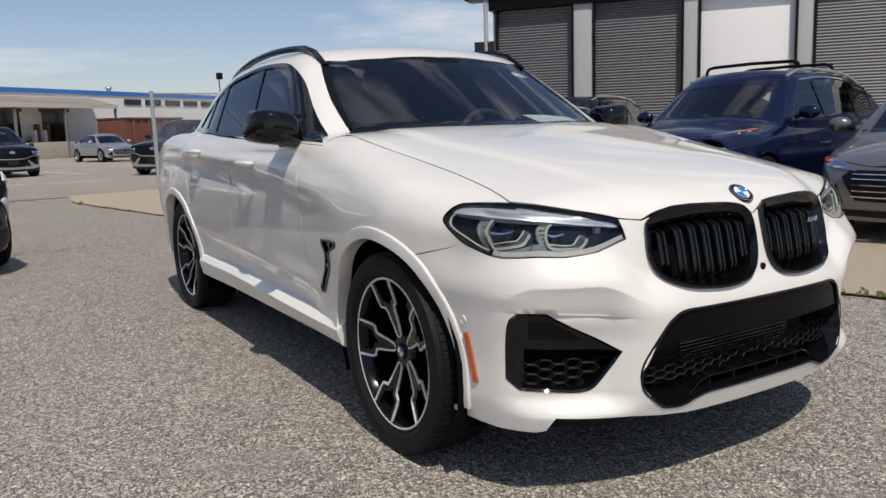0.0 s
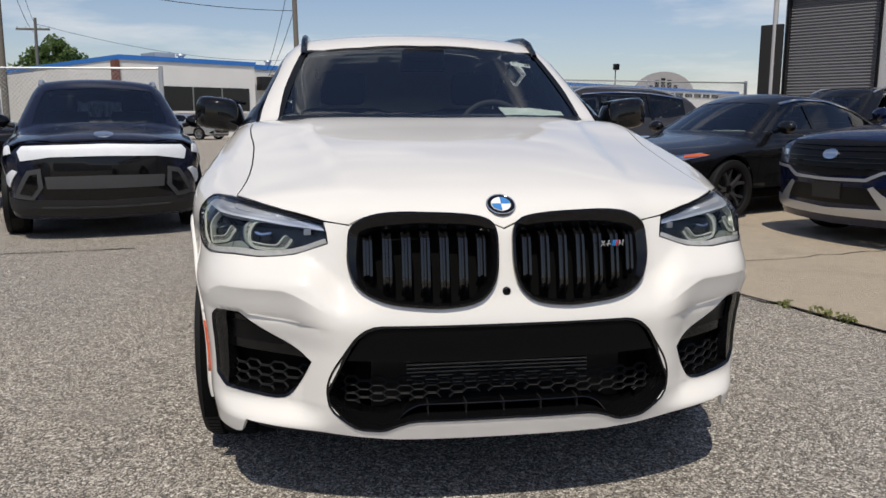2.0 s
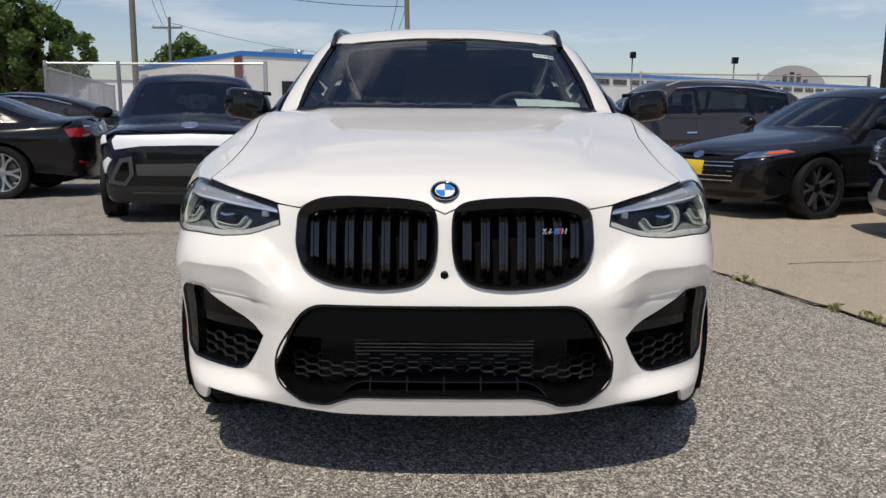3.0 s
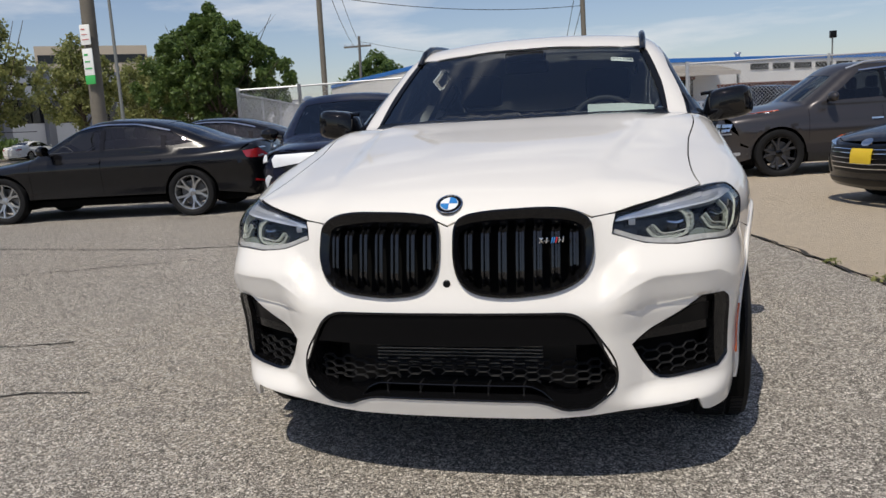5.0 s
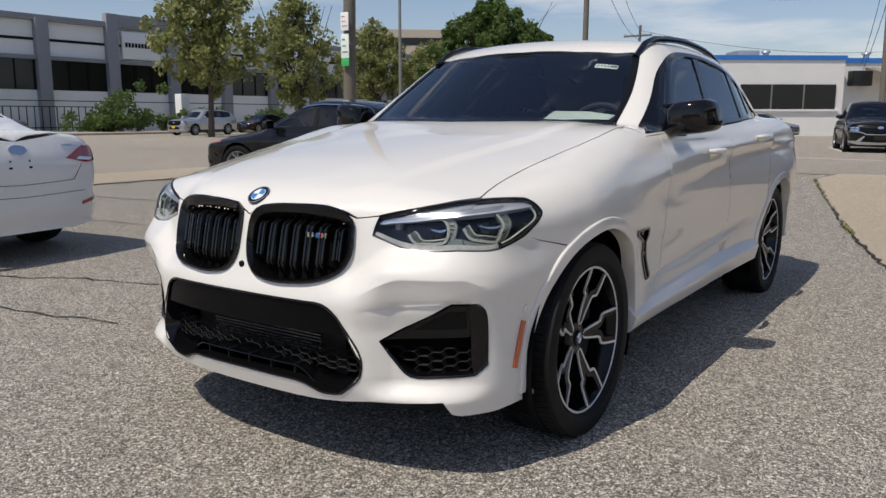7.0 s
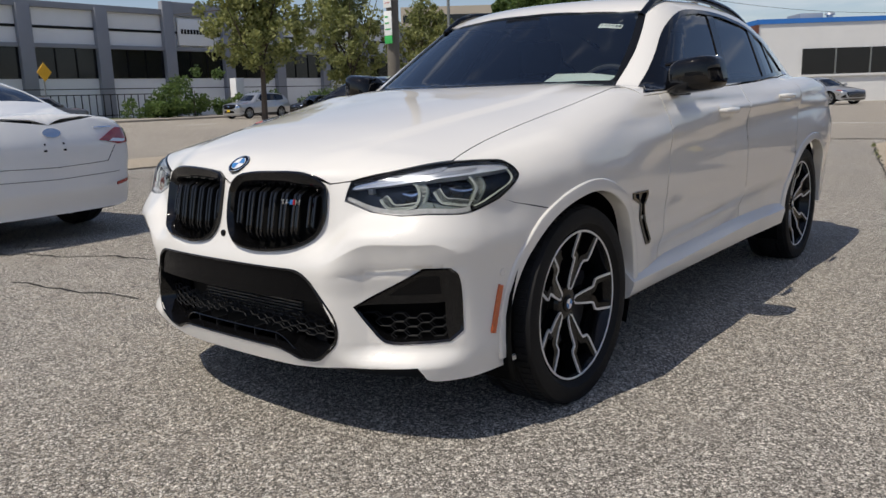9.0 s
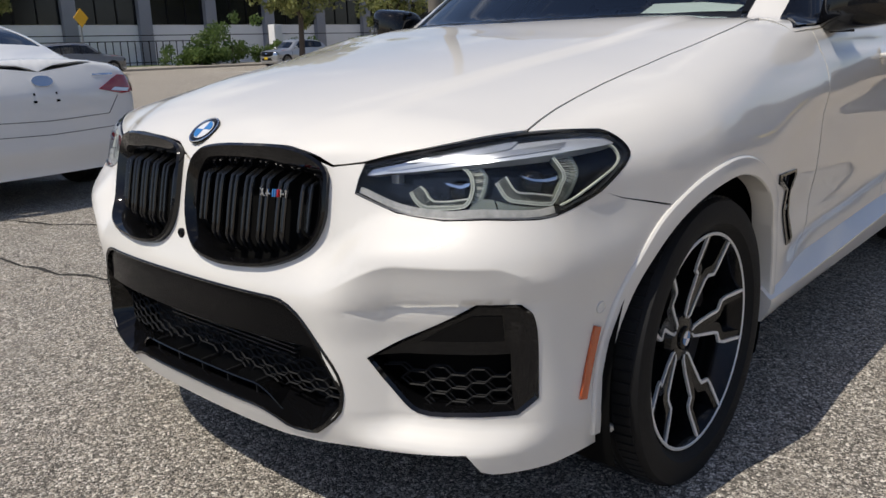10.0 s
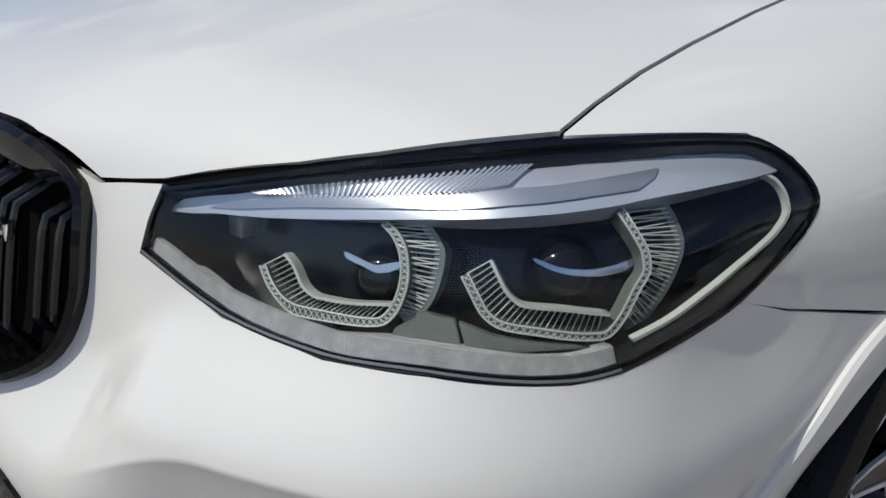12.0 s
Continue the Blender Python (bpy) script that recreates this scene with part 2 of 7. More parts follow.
class Skin:
    """A car body given by a field (below 0 inside), and the ways to lay panels on it."""

    def __init__(self, field, front_y=AXIS_Y, rear_y=None, axis_z=AXIS_Z):
        self.field, self.front_y, self.rear_y, self.axis_z = field, front_y, rear_y, axis_z

    # points on the skin from two of their coordinates
    def front(self, x, z):
        x, z = np.broadcast_arrays(np.asarray(x, float), np.asarray(z, float))
        y = root(lambda t: self.field(x, self.front_y - t, z), np.zeros(x.shape), np.full(x.shape, 1.6))
        return np.stack([x, self.front_y - y, z], -1)

    def top(self, x, y):
        x, y = np.broadcast_arrays(np.asarray(x, float), np.asarray(y, float))
        z = root(lambda t: self.field(x, y, t), np.full(x.shape, 0.45), np.full(x.shape, 2.2))
        return np.stack([x, y, z], -1)

    def side(self, y, z):
        y, z = np.broadcast_arrays(np.asarray(y, float), np.asarray(z, float))
        x = root(lambda t: self.field(t, y, z), np.full(y.shape, 0.02), np.full(y.shape, 1.4))
        return np.stack([x, y, z], -1)

    def rear(self, x, z):
        x, z = np.broadcast_arrays(np.asarray(x, float), np.asarray(z, float))
        y = root(lambda t: self.field(x, self.rear_y + t, z), np.zeros(x.shape), np.full(x.shape, 1.6))
        return np.stack([x, self.rear_y + y, z], -1)

    # flat charts: 'wrap' turns about an upright axis in the nose, 'roll' about the car's long axis
    def to_chart(self, p, chart):
        p = np.asarray(p, float)
        if chart == "wrap":
            return np.stack([np.arctan2(p[..., 0], self.front_y - p[..., 1]) * 0.9, p[..., 2]], -1)
        if chart == "tail":
            return np.stack([np.arctan2(p[..., 0], p[..., 1] - self.rear_y) * 0.9, p[..., 2]], -1)
        return np.stack([p[..., 1], np.arctan2(p[..., 2] - self.axis_z, p[..., 0]) * 0.75], -1)

    def from_chart(self, q, chart):
        q = np.asarray(q, float)
        if chart in ("wrap", "tail"):
            a, z = q[..., 0] / 0.9, q[..., 1]
            s = -1 if chart == "wrap" else 1
            y0 = self.front_y if chart == "wrap" else self.rear_y
            r = root(lambda t: self.field(t * np.sin(a), y0 + s * t * np.cos(a), z), np.full(a.shape, 0.05), np.full(a.shape, 1.7))
            return np.stack([r * np.sin(a), y0 + s * r * np.cos(a), z], -1)
        y, a = q[..., 0], q[..., 1] / 0.75
        r = root(lambda t: self.field(t * np.cos(a), y, self.axis_z + t * np.sin(a)), np.full(a.shape, 0.03), np.full(a.shape, 1.5))
        return np.stack([r * np.cos(a), y, self.axis_z + r * np.sin(a)], -1)

    def normal(self, p):
        e, f = 0.002, self.field
        x, y, z = p[:, 0], p[:, 1], p[:, 2]
        g = np.stack([f(x + e, y, z) - f(x - e, y, z), f(x, y + e, z) - f(x, y - e, z), f(x, y, z + e) - f(x, y, z - e)], -1)
        return g / np.maximum(np.linalg.norm(g, axis=1, keepdims=True), 1e-9)


def inside(poly, q):
    """Which of the points q lie in the closed outline poly."""
    a, b = poly, np.roll(poly, -1, 0)
    c = np.zeros(len(q), bool)
    for (x0, y0), (x1, y1) in zip(a, b):
        if y0 != y1:
            c ^= ((y0 > q[:, 1]) != (y1 > q[:, 1])) & (q[:, 0] < (x1 - x0) * (q[:, 1] - y0) / (y1 - y0) + x0)
    return c


def dense(poly, gap, closed=True):
    """The outline with points no further apart than gap."""
    poly = np.asarray(poly, float)
    out = []
    n = len(poly)
    for i in range(n if closed else n - 1):
        a, b = poly[i], poly[(i + 1) % n]
        k = max(1, int(np.ceil(np.linalg.norm(b - a) / gap)))
        out += [a + (b - a) * t / k for t in range(k)]
    if not closed:
        out.append(poly[-1])
    return np.array(out)


def rounded(poly, n=6, sharp=()):
    """A closed smooth line through the points (centripetal), but for the corners named."""
    poly = np.asarray(poly, float)
    k, out = len(poly), []
    for i in range(k):
        p0, p1, p2, p3 = poly[i - 1], poly[i], poly[(i + 1) % k], poly[(i + 2) % k]
        if i in sharp:
            p0 = p1 - (p2 - p1) * 0.3
        if (i + 1) % k in sharp:
            p3 = p2 + (p2 - p1) * 0.3
        d = np.linalg.norm(p2 - p1)
        m1 = (p2 - p0) / max(np.linalg.norm(p2 - p1) + np.linalg.norm(p1 - p0), 1e-9) * d
        m2 = (p3 - p1) / max(np.linalg.norm(p3 - p2) + np.linalg.norm(p2 - p1), 1e-9) * d
        for t in np.arange(n) / n:
            out.append((2 * t**3 - 3 * t**2 + 1) * p1 + (t**3 - 2 * t**2 + t) * m1 + (3 * t**2 - 2 * t**3) * p2 + (t**3 - t**2) * m2)
    return np.array(out)


def flat_mesh(outer, holes, gap, lines=()):
    """A fine triangle net of a flat outline with holes; returns points and triangles."""
    from mathutils.geometry import delaunay_2d_cdt
    loops = [dense(outer, gap)] + [dense(h, gap * 0.7) for h in holes]
    pts, edges = [], []
    for lp in loops:
        s = len(pts)
        pts += [Vector(map(float, p)) for p in lp]
        edges += [(s + i, s + (i + 1) % len(lp)) for i in range(len(lp))]
    for ln in lines:
        s, lp = len(pts), dense(ln, gap * 0.7, False)
        pts += [Vector(map(float, p)) for p in lp]
        edges += [(s + i, s + i + 1) for i in range(len(lp) - 1)]
    lo, hi = loops[0].min(0), loops[0].max(0)
    gx, gy = np.arange(lo[0], hi[0], gap), np.arange(lo[1], hi[1], gap * 0.87)
    grid = np.array([(x + (j % 2) * gap / 2, y) for j, y in enumerate(gy) for x in gx])
    if len(grid):
        ok = inside(loops[0], grid)
        for h in loops[1:]:
            ok &= ~inside(h, grid)
        rim = np.concatenate(loops + [dense(ln, gap * 0.7, False) for ln in lines])
        grid = grid[ok]
        near = np.concatenate([np.min(np.hypot(grid[s:s + 400, None, 0] - rim[None, :, 0], grid[s:s + 400, None, 1] - rim[None, :, 1]), 1) for s in range(0, len(grid), 400)]) if len(grid) else np.zeros(0)
        pts += [Vector(map(float, p)) for p, d in zip(grid, near) if d > gap * 0.45]
    v, _, f, *_ = delaunay_2d_cdt(pts, edges, [], 0, 1e-6)
    v = np.array([tuple(p) for p in v])
    f = np.array([t for t in f if len(t) == 3])
    c = v[f].mean(1)
    ok = inside(loops[0], c)
    for h in loops[1:]:
        ok &= ~inside(h, c)
    return v, f[ok]


def panel(name, skin, chart, outer, holes, gap, material, parent, lift=0.0, rim=0.012, both=True, mirror=None, label="", lines=()):
    """A panel of a car's skin, cut by outlines in a chart, with turned-in edges. both: mirrored across and joined; mirror: only the other side."""
    q, tris = flat_mesh(outer, holes, gap, lines)
    p = skin.from_chart(q, chart)
    nrm = skin.normal(p)
    p = p + nrm * lift
    if chart == "wrap" or chart == "tail" or both:
        p[np.abs(p[:, 0]) < 1e-3, 0] = 0.0
    # triangles face outwards
    a = np.cross(p[tris[:, 1]] - p[tris[:, 0]], p[tris[:, 2]] - p[tris[:, 0]])
    flip = (a * nrm[tris[:, 0]]).sum(1) < 0
    tris[flip] = tris[flip][:, ::-1]
    verts, norms, faces = [p], [nrm], [tuple(int(i) for i in t) for t in tris]
    if rim:
        count = {}
        for t in faces:
            for i in range(3):
                e = (t[i], t[(i + 1) % 3])
                count[tuple(sorted(e))] = None if tuple(sorted(e)) in count else e
        edge = [e for e in count.values() if e and not (both and abs(p[e[0], 0]) < 1e-6 and abs(p[e[1], 0]) < 1e-6)]
        ids = sorted({i for e in edge for i in e})
        base = len(p)
        at = {i: base + k for k, i in enumerate(ids)}
        low = base + len(ids)
        verts += [p[ids], p[ids] - nrm[ids] * rim]
        norms += [np.zeros((len(ids), 3)), np.zeros((len(ids), 3))]
        for i, j in edge:
            faces.append((at[j], at[i], at[i] + len(ids), at[j] + len(ids)))
    verts, norms = np.concatenate(verts), np.concatenate(norms)
    sides = [(verts, norms, faces)]
    far = np.array([-1.0, 1, 1])
    other = (verts * far, norms * far, [f[::-1] for f in faces])
    if both:
        sides.append(other)
    elif mirror:
        sides = [other]
    vs, ns, fs, o = [], [], [], 0
    for v, n_, f in sides:
        vs.append(v), ns.append(n_)
        fs += [tuple(i + o for i in t) for t in f]
        o += len(v)
    me = bpy.data.meshes.new(name)
    me.from_pydata(np.concatenate(vs).tolist(), [], fs)
    me.polygons.foreach_set("use_smooth", [True] * len(me.polygons))
    me.normals_split_custom_set_from_vertices(np.concatenate(ns).tolist())
    me.materials.append(M[material] if isinstance(material, str) else material)
    ob = new(name, me)
    ob.parent = parent
    return tagged(ob, label) if label else ob



# ---- ground ----
def ground_mat(name, base, spots, worn, scale=1.0, pale=0.0):
    """Worn asphalt or concrete: coarse stones, pale wear and dark stains."""
    m = bpy.data.materials.new(name)
    m.use_nodes = True
    n, l = m.node_tree.nodes, m.node_tree.links
    b = n["Principled BSDF"]
    b.inputs["Roughness"].default_value = 0.9
    b.inputs["Specular IOR Level"].default_value = 0.3
    co = n.new("ShaderNodeTexCoord")

    def tex(kind, size, **k):
        t = n.new("ShaderNodeTex" + kind)
        t.inputs["Scale"].default_value = size
        if "detail" in k:
            t.inputs["Detail"].default_value = k["detail"]
        l.new(co.outputs["Object"], t.inputs["Vector"])
        return t

    def mix(a, b_, fac, mode="MIX"):
        x = n.new("ShaderNodeMix")
        x.data_type, x.blend_type = "RGBA", mode
        for sock, v in (("A", a), ("B", b_), ("Factor", fac)):
            if isinstance(v, tuple):
                x.inputs[sock].default_value = (*v, 1)
            elif isinstance(v, (int, float)):
                x.inputs[sock].default_value = v
            else:
                l.new(v, x.inputs[sock])
        return x.outputs["Result"]

    def ramp(src, lo, hi):
        r = n.new("ShaderNodeMapRange")
        r.inputs["From Min"].default_value, r.inputs["From Max"].default_value = lo, hi
        l.new(src, r.inputs["Value"])
        return r.outputs["Result"]

    def cells(size, seed):
        """Stones: a tone of its own for each cell, and how near its edge a place lies."""
        t, e, sep = tex("Voronoi", size * scale), tex("Voronoi", size * scale), n.new("ShaderNodeSeparateColor")
        t.inputs["Randomness"].default_value = e.inputs["Randomness"].default_value = 1.0
        e.feature = "DISTANCE_TO_EDGE"
        l.new(t.outputs["Color"], sep.inputs["Color"])
        return sep.outputs[seed], e.outputs["Distance"]

    tone, rim = cells(105.0, "Red")
    tone2, rim2 = cells(230.0, "Green")
    grain = tex("Noise", 420.0 * scale, detail=2.0)
    blot = tex("Noise", 7.0, detail=5.0)
    patch = tex("Noise", 0.45, detail=5.0)
    stain = tex("Noise", 1.7, detail=6.0)
    broad = tex("Noise", 0.11, detail=3.0)
    c = mix(base, worn, ramp(patch.outputs["Fac"], 0.38, 0.66))
    c = mix(c, tuple(v * 0.74 for v in base), ramp(broad.outputs["Fac"], 0.50, 0.68))
    c = mix(c, tuple(v * 0.74 for v in base), ramp(blot.outputs["Fac"], 0.50, 0.70))
    deep = 0.13 + pale
    dark = tuple(v * deep for v in base)
    c = mix(c, tuple(v * (0.42 + pale * 0.7) for v in base), ramp(tone, 0.44, 0.28))
    c = mix(c, spots, ramp(tone, 0.80, 0.90))
    c = mix(c, dark, ramp(tone2, 0.28, 0.15))
    c = mix(c, spots, ramp(tone2, 0.87, 0.93))
    c = mix(c, dark, ramp(rim, 0.055, 0.01))
    c = mix(c, tuple(v * 0.5 for v in base), ramp(grain.outputs["Fac"], 0.60, 0.70))
    c = mix(c, tuple(v * 0.62 for v in base), ramp(stain.outputs["Fac"], 0.60, 0.80))
    l.new(c, b.inputs["Base Color"])
    bp = n.new("ShaderNodeBump")
    bp.inputs["Strength"].default_value, bp.inputs["Distance"].default_value = 0.8, 0.004
    add = n.new("ShaderNodeMath")
    l.new(ramp(rim, 0.0, 0.25), add.inputs[0])
    l.new(tone, add.inputs[1])
    l.new(add.outputs[0], bp.inputs["Height"])
    l.new(bp.outputs["Normal"], b.inputs["Normal"])
    return m


M["asphalt_old"] = ground_mat("asphalt_old", (0.50, 0.452, 0.39), (0.90, 0.84, 0.74), (0.58, 0.505, 0.400))
M["asphalt_road"] = ground_mat("asphalt_road", (0.47, 0.42, 0.35), (0.66, 0.59, 0.50), (0.54, 0.48, 0.40), 1.0, 0.3)
M["concrete"] = ground_mat("concrete", (0.62, 0.52, 0.39), (0.66, 0.56, 0.43), (0.68, 0.57, 0.43), 1.6, 0.6)


def sheet(name, pts, z, material, label, kind="structure"):
    bm = bmesh.new()
    vs = [bm.verts.new((x, y, z)) for x, y in pts]
    f = bm.faces.new(vs)
    if f.normal.z < 0:
        f.normal_flip()
    bm.normal_update()
    if bm.faces[:][0].normal.z < 0:
        bmesh.ops.reverse_faces(bm, faces=bm.faces[:])
    ob = part(name, bm, material, None, label, smooth=False)
    return tagged(ob, "", name, "", kind)


sheet("ground", [(-400, -400), (400, -400), (400, 400), (-400, 400)], 0.0, "asphalt_old", "worn grey asphalt of a car park")

# ---- the white coupe suv: its skin ----
HUB_F, HUB_R, HUB_Z, TYRE_R = 0.835, 3.690, 0.345, 0.352
ARCH_F = 0.852
coupe_zc = cub((0.0, 0.80), (0.03, 0.826), (0.10, 0.884), (0.20, 0.924), (0.35, 0.962), (0.6, 1.008), (1.0, 1.068), (1.35, 1.112), (1.7, 1.118), (3.0, 1.12), (3.9, 1.14), (4.2, 1.10), (4.55, 1.03), (4.8, 0.98))
coupe_crown = cub((0.0, 0.055), (0.313, 0.074), (0.8, 0.054), (1.4, 0.014), (1.7, 0.034), (2.3, 0.028), (3.0, 0.017), (3.9, 0.008), (4.4, 0.03), (4.8, 0.08))
coupe_w = cub((0.0, 0.79), (0.25, 0.836), (0.40, 0.873), (0.6, 0.899), (0.814, 0.930), (1.15, 0.926), (1.6, 0.918), (2.5, 0.918), (3.2, 0.934), (3.676, 0.948), (4.1, 0.932), (4.5, 0.87), (4.75, 0.80))
coupe_side = cub((0.18, -0.06), (0.25, -0.045), (0.32, -0.036), (0.40, -0.036), (0.55, -0.024), (0.68, -0.004), (0.80, 0.0), (0.88, -0.012), (0.98, -0.045), (1.08, -0.12), (1.2, -0.2))
coupe_nose = cub((0.18, 0.055), (0.25, 0.022), (0.35, -0.004), (0.48, -0.004), (0.56, -0.010), (0.66, 0.018), (0.74, 0.035), (0.80, 0.05), (0.86, 0.075), (0.93, 0.16), (1.0, 0.30))
coupe_roof = cub((1.7, 1.475), (2.0, 1.518), (2.3, 1.544), (2.65, 1.555), (3.0, 1.542), (3.4, 1.49), (3.8, 1.395), (4.2, 1.25), (4.5, 1.12), (4.7, 1.05))


def coupe_crest(x):
    return 0.575 + 0.080 * step(0.40, 0.61, x) - 0.040 * step(0.76, 0.845, x)


def coupe_ledge(x):
    return 0.565 + 0.030 * (x - 0.465) / 0.335


def coupe_field(x, y, z):
    x, y, z = np.abs(x), np.asarray(y, float), np.asarray(z, float)
    dome = 0.009 * step(0.455, 0.395, x - 0.14 * step(0.1, 1.35, y)) * step(0.12, 0.5, y) * step(1.75, 1.3, y)
    top = z - (coupe_zc(y) - coupe_crown(y) * (x / 0.75) ** 2.5 + dome)
    # door crease, rising towards the tail, and the hollow under it
    line = 0.905 + 0.060 * (y - 1.15)
    rise = 0.47 + 0.05 * (y - 1.5)
    crease = (0.021 * step(line - 0.11, line - 0.004, z) * step(line + 0.07, line + 0.004, z) - 0.012 * step(line - 0.03, line - 0.14, z) * step(rise - 0.02, rise + 0.16, z) - 0.030 * step(rise + 0.03, rise - 0.06, z) * step(1.30, 1.7, y) * step(3.4, 3.0, y)) * step(1.05, 1.5, y) * step(3.9, 3.3, y)
    belt = step(0.85, 1.70, y) * (0.03 * step(0.93, 1.0, z) + 0.04 * step(1.0, 1.08, z))
    corner = 0.026 * step(0.62, 0.76, z) * step(0.64, 0.42, y)
    side = x - (coupe_w(y) + coupe_side(z) + crease + belt - corner)
    # band over the corner intake: it tilts in below a soft crest and ends in a sharp ledge
    crest = coupe_crest(x)
    ledge = coupe_ledge(x)
    on = step(0.43, 0.58, x)
    under = 0.004 * on + 0.020 * np.clip((x - 0.455) / 0.13, 0, 1) * step(0.86, 0.72, x)
    scoop = (0.054 * on * np.clip((crest + 0.004 - np.maximum(z, ledge - 0.010)) / 0.080, 0, 1) - 0.020 * on * step(0.76, 0.668, z) + under * (0.45 * step(ledge + 0.001, ledge - 0.005, z) + 0.55 * step(ledge - 0.006, ledge - 0.09, z))) * step(0.270, 0.335, z)
    front = coupe_nose(z) + 0.37 * x**2.75 + scoop + 0.036 * step(0.30, 0.45, x) * step(0.86, 0.58, x) * step(0.58 + 0.08 * step(0.42, 0.55, x), 0.69 + 0.07 * step(0.42, 0.55, x), z) - y
    rear = y - (4.70 - 0.30 * x**3 - 0.10 * step(0.75, 1.05, z))
    body = smax(smax(smax(top, front, 0.045), side, 0.10 - 0.06 * step(1.3, 1.7, y)), rear, 0.10)
    glass_y = 1.285 + 0.24 * (x / 0.726) ** 2
    screen = (z - (1.093 + (y - glass_y) * 0.60)) * 0.86
    roof = z - (coupe_roof(y) - 0.038 * (x / 0.6) ** 2.2)
    wall = (x - (0.672 + (1.443 - np.maximum(z, 1.04)) * 0.50 - 0.20 * step(3.0, 4.6, y))) * 0.89
    cabin = smax(smax(screen, roof, 0.07), wall, 0.09)
    cabin = smax(smax(cabin, y - 4.62, 0.1), 0.95 - z, 0.02)
    return smin(body, cabin, 0.018)



COUPE_SKIN = Skin(coupe_field)


def chart(skin, name, *pts):
    """Chart points of a line on the skin. Each point: ('f', x, z) front, ('r', x, z) rear, ('t', x, y) or ('s', y, z), or a plain place."""
    out = np.zeros((len(pts), 3))
    for kind, solve in (("f", skin.front), ("r", skin.rear), ("t", skin.top), ("s", skin.side)):
        ids = [i for i, p in enumerate(pts) if isinstance(p[0], str) and p[0] == kind]
        if ids:
            out[ids] = solve(np.array([pts[i][1] for i in ids]), np.array([pts[i][2] for i in ids]))
    for i, p in enumerate(pts):
        if not isinstance(p[0], str):
            out[i] = p
    return skin.to_chart(out, name)


def arch(cy, cz, r, a0, a1, n=20):
    """Points ('s', y, z) along a wheel opening, angles in degrees from straight ahead (towards the nose) over the top."""
    return [("s", cy - r * math.cos(radians(a)), cz + r * math.sin(radians(a))) for a in np.linspace(a0, a1, n)]


def glass_foot(x):
    return 1.285 + 0.24 * (x / 0.726) ** 2


coupe = thing("coupe_suv", "white coupe suv with black kidney grilles parked on asphalt", "car", pose(0, 0, 0, 0, 0, 0.4))
KIDNEY = [(0.022, 0.775), (0.031, 0.826), (0.072, 0.845), (0.200, 0.854), (0.335, 0.851), (0.401, 0.821), (0.412, 0.770), (0.411, 0.715), (0.388, 0.664), (0.325, 0.633), (0.235, 0.620), (0.150, 0.618), (0.070, 0.635), (0.031, 0.685)]
MOUTH = [(0.0, 0.571), (0.340, 0.570), (0.372, 0.561), (0.400, 0.540), (0.419, 0.514), (0.480, 0.386), (0.477, 0.354), (0.435, 0.304), (0.395, 0.278), (0.335, 0.274), (0.300, 0.288), (0.262, 0.301), (0.232, 0.305), (0.0, 0.306)]
HOOD_EDGE = [("f", 0.0, 0.821), ("f", 0.031, 0.834), ("f", 0.072, 0.853), ("f", 0.200, 0.8615), ("f", 0.338, 0.858), ("f", 0.414, 0.829), ("f", 0.480, 0.8378), ("f", 0.590, 0.8640), ("f", 0.640, 0.8755), ("f", 0.681, 0.8850), ("f", 0.708, 0.8893), ("f", 0.7265, 0.8915)]
LAMP_LOW = [(0.860, 0.478, 0.814), (0.849, 0.412, 0.774), (0.836, 0.355, 0.756), (0.818, 0.308, 0.742), (0.800, 0.275, 0.738), (0.729, 0.208, 0.741), (0.653, 0.175, 0.736), (0.562, 0.145, 0.745), (0.469, 0.126, 0.776)]
LAMP_UP = [(0.473, 0.134, 0.804), (0.480, 0.146, 0.832), (0.594, 0.202, 0.861), (0.682, 0.269, 0.8815), (0.731, 0.337, 0.889), (0.807, 0.467, 0.886), (0.836, 0.492, 0.869), (0.858, 0.502, 0.840)]
VENT = [(0.521, 0.087, 0.460), (0.635, 0.150, 0.530), (0.733, 0.173, 0.583), (0.785, 0.238, 0.583), (0.797, 0.258, 0.562), (0.801, 0.270, 0.500), (0.796, 0.278, 0.385), (0.771, 0.246, 0.352), (0.700, 0.192, 0.346), (0.602, 0.139, 0.344), (0.556, 0.113, 0.396)]
SEAM = [("t", 0.730, 0.340), ("t", 0.722, 0.392), ("t", 0.715, 0.46), ("t", 0.7125, 0.54), ("t", 0.714, 0.65), ("t", 0.719, 0.74), ("t", 0.731, 0.91), ("t", 0.753, 1.06), ("t", 0.768, 1.20), ("t", 0.766, 1.31)]

WING_VENT = [(1.178, 0.703), (1.335, 0.698), (1.342, 0.682), (1.312, 0.640), (1.350, 0.580), (1.418, 0.488), (1.410, 0.473), (1.372, 0.472), (1.284, 0.592), (1.262, 0.650), (1.180, 0.680)]


def shift(pts, dx):
    return [(k, x + dx, y) for k, x, y in pts]


wrap, roll = lambda *p: chart(COUPE_SKIN, "wrap", *p), lambda *p: chart(COUPE_SKIN, "roll", *p)
kidney_hole = rounded(wrap(*[("f", x, z) for x, z in KIDNEY]), 4)
mouth_line = wrap(*[("f", x, z) for x, z in MOUTH])
lamp_hole = rounded(wrap(*LAMP_LOW, *LAMP_UP), 4, (8, 10))
vent_hole = rounded(wrap(*VENT), 4, (0, 2, 3, 6, 7))

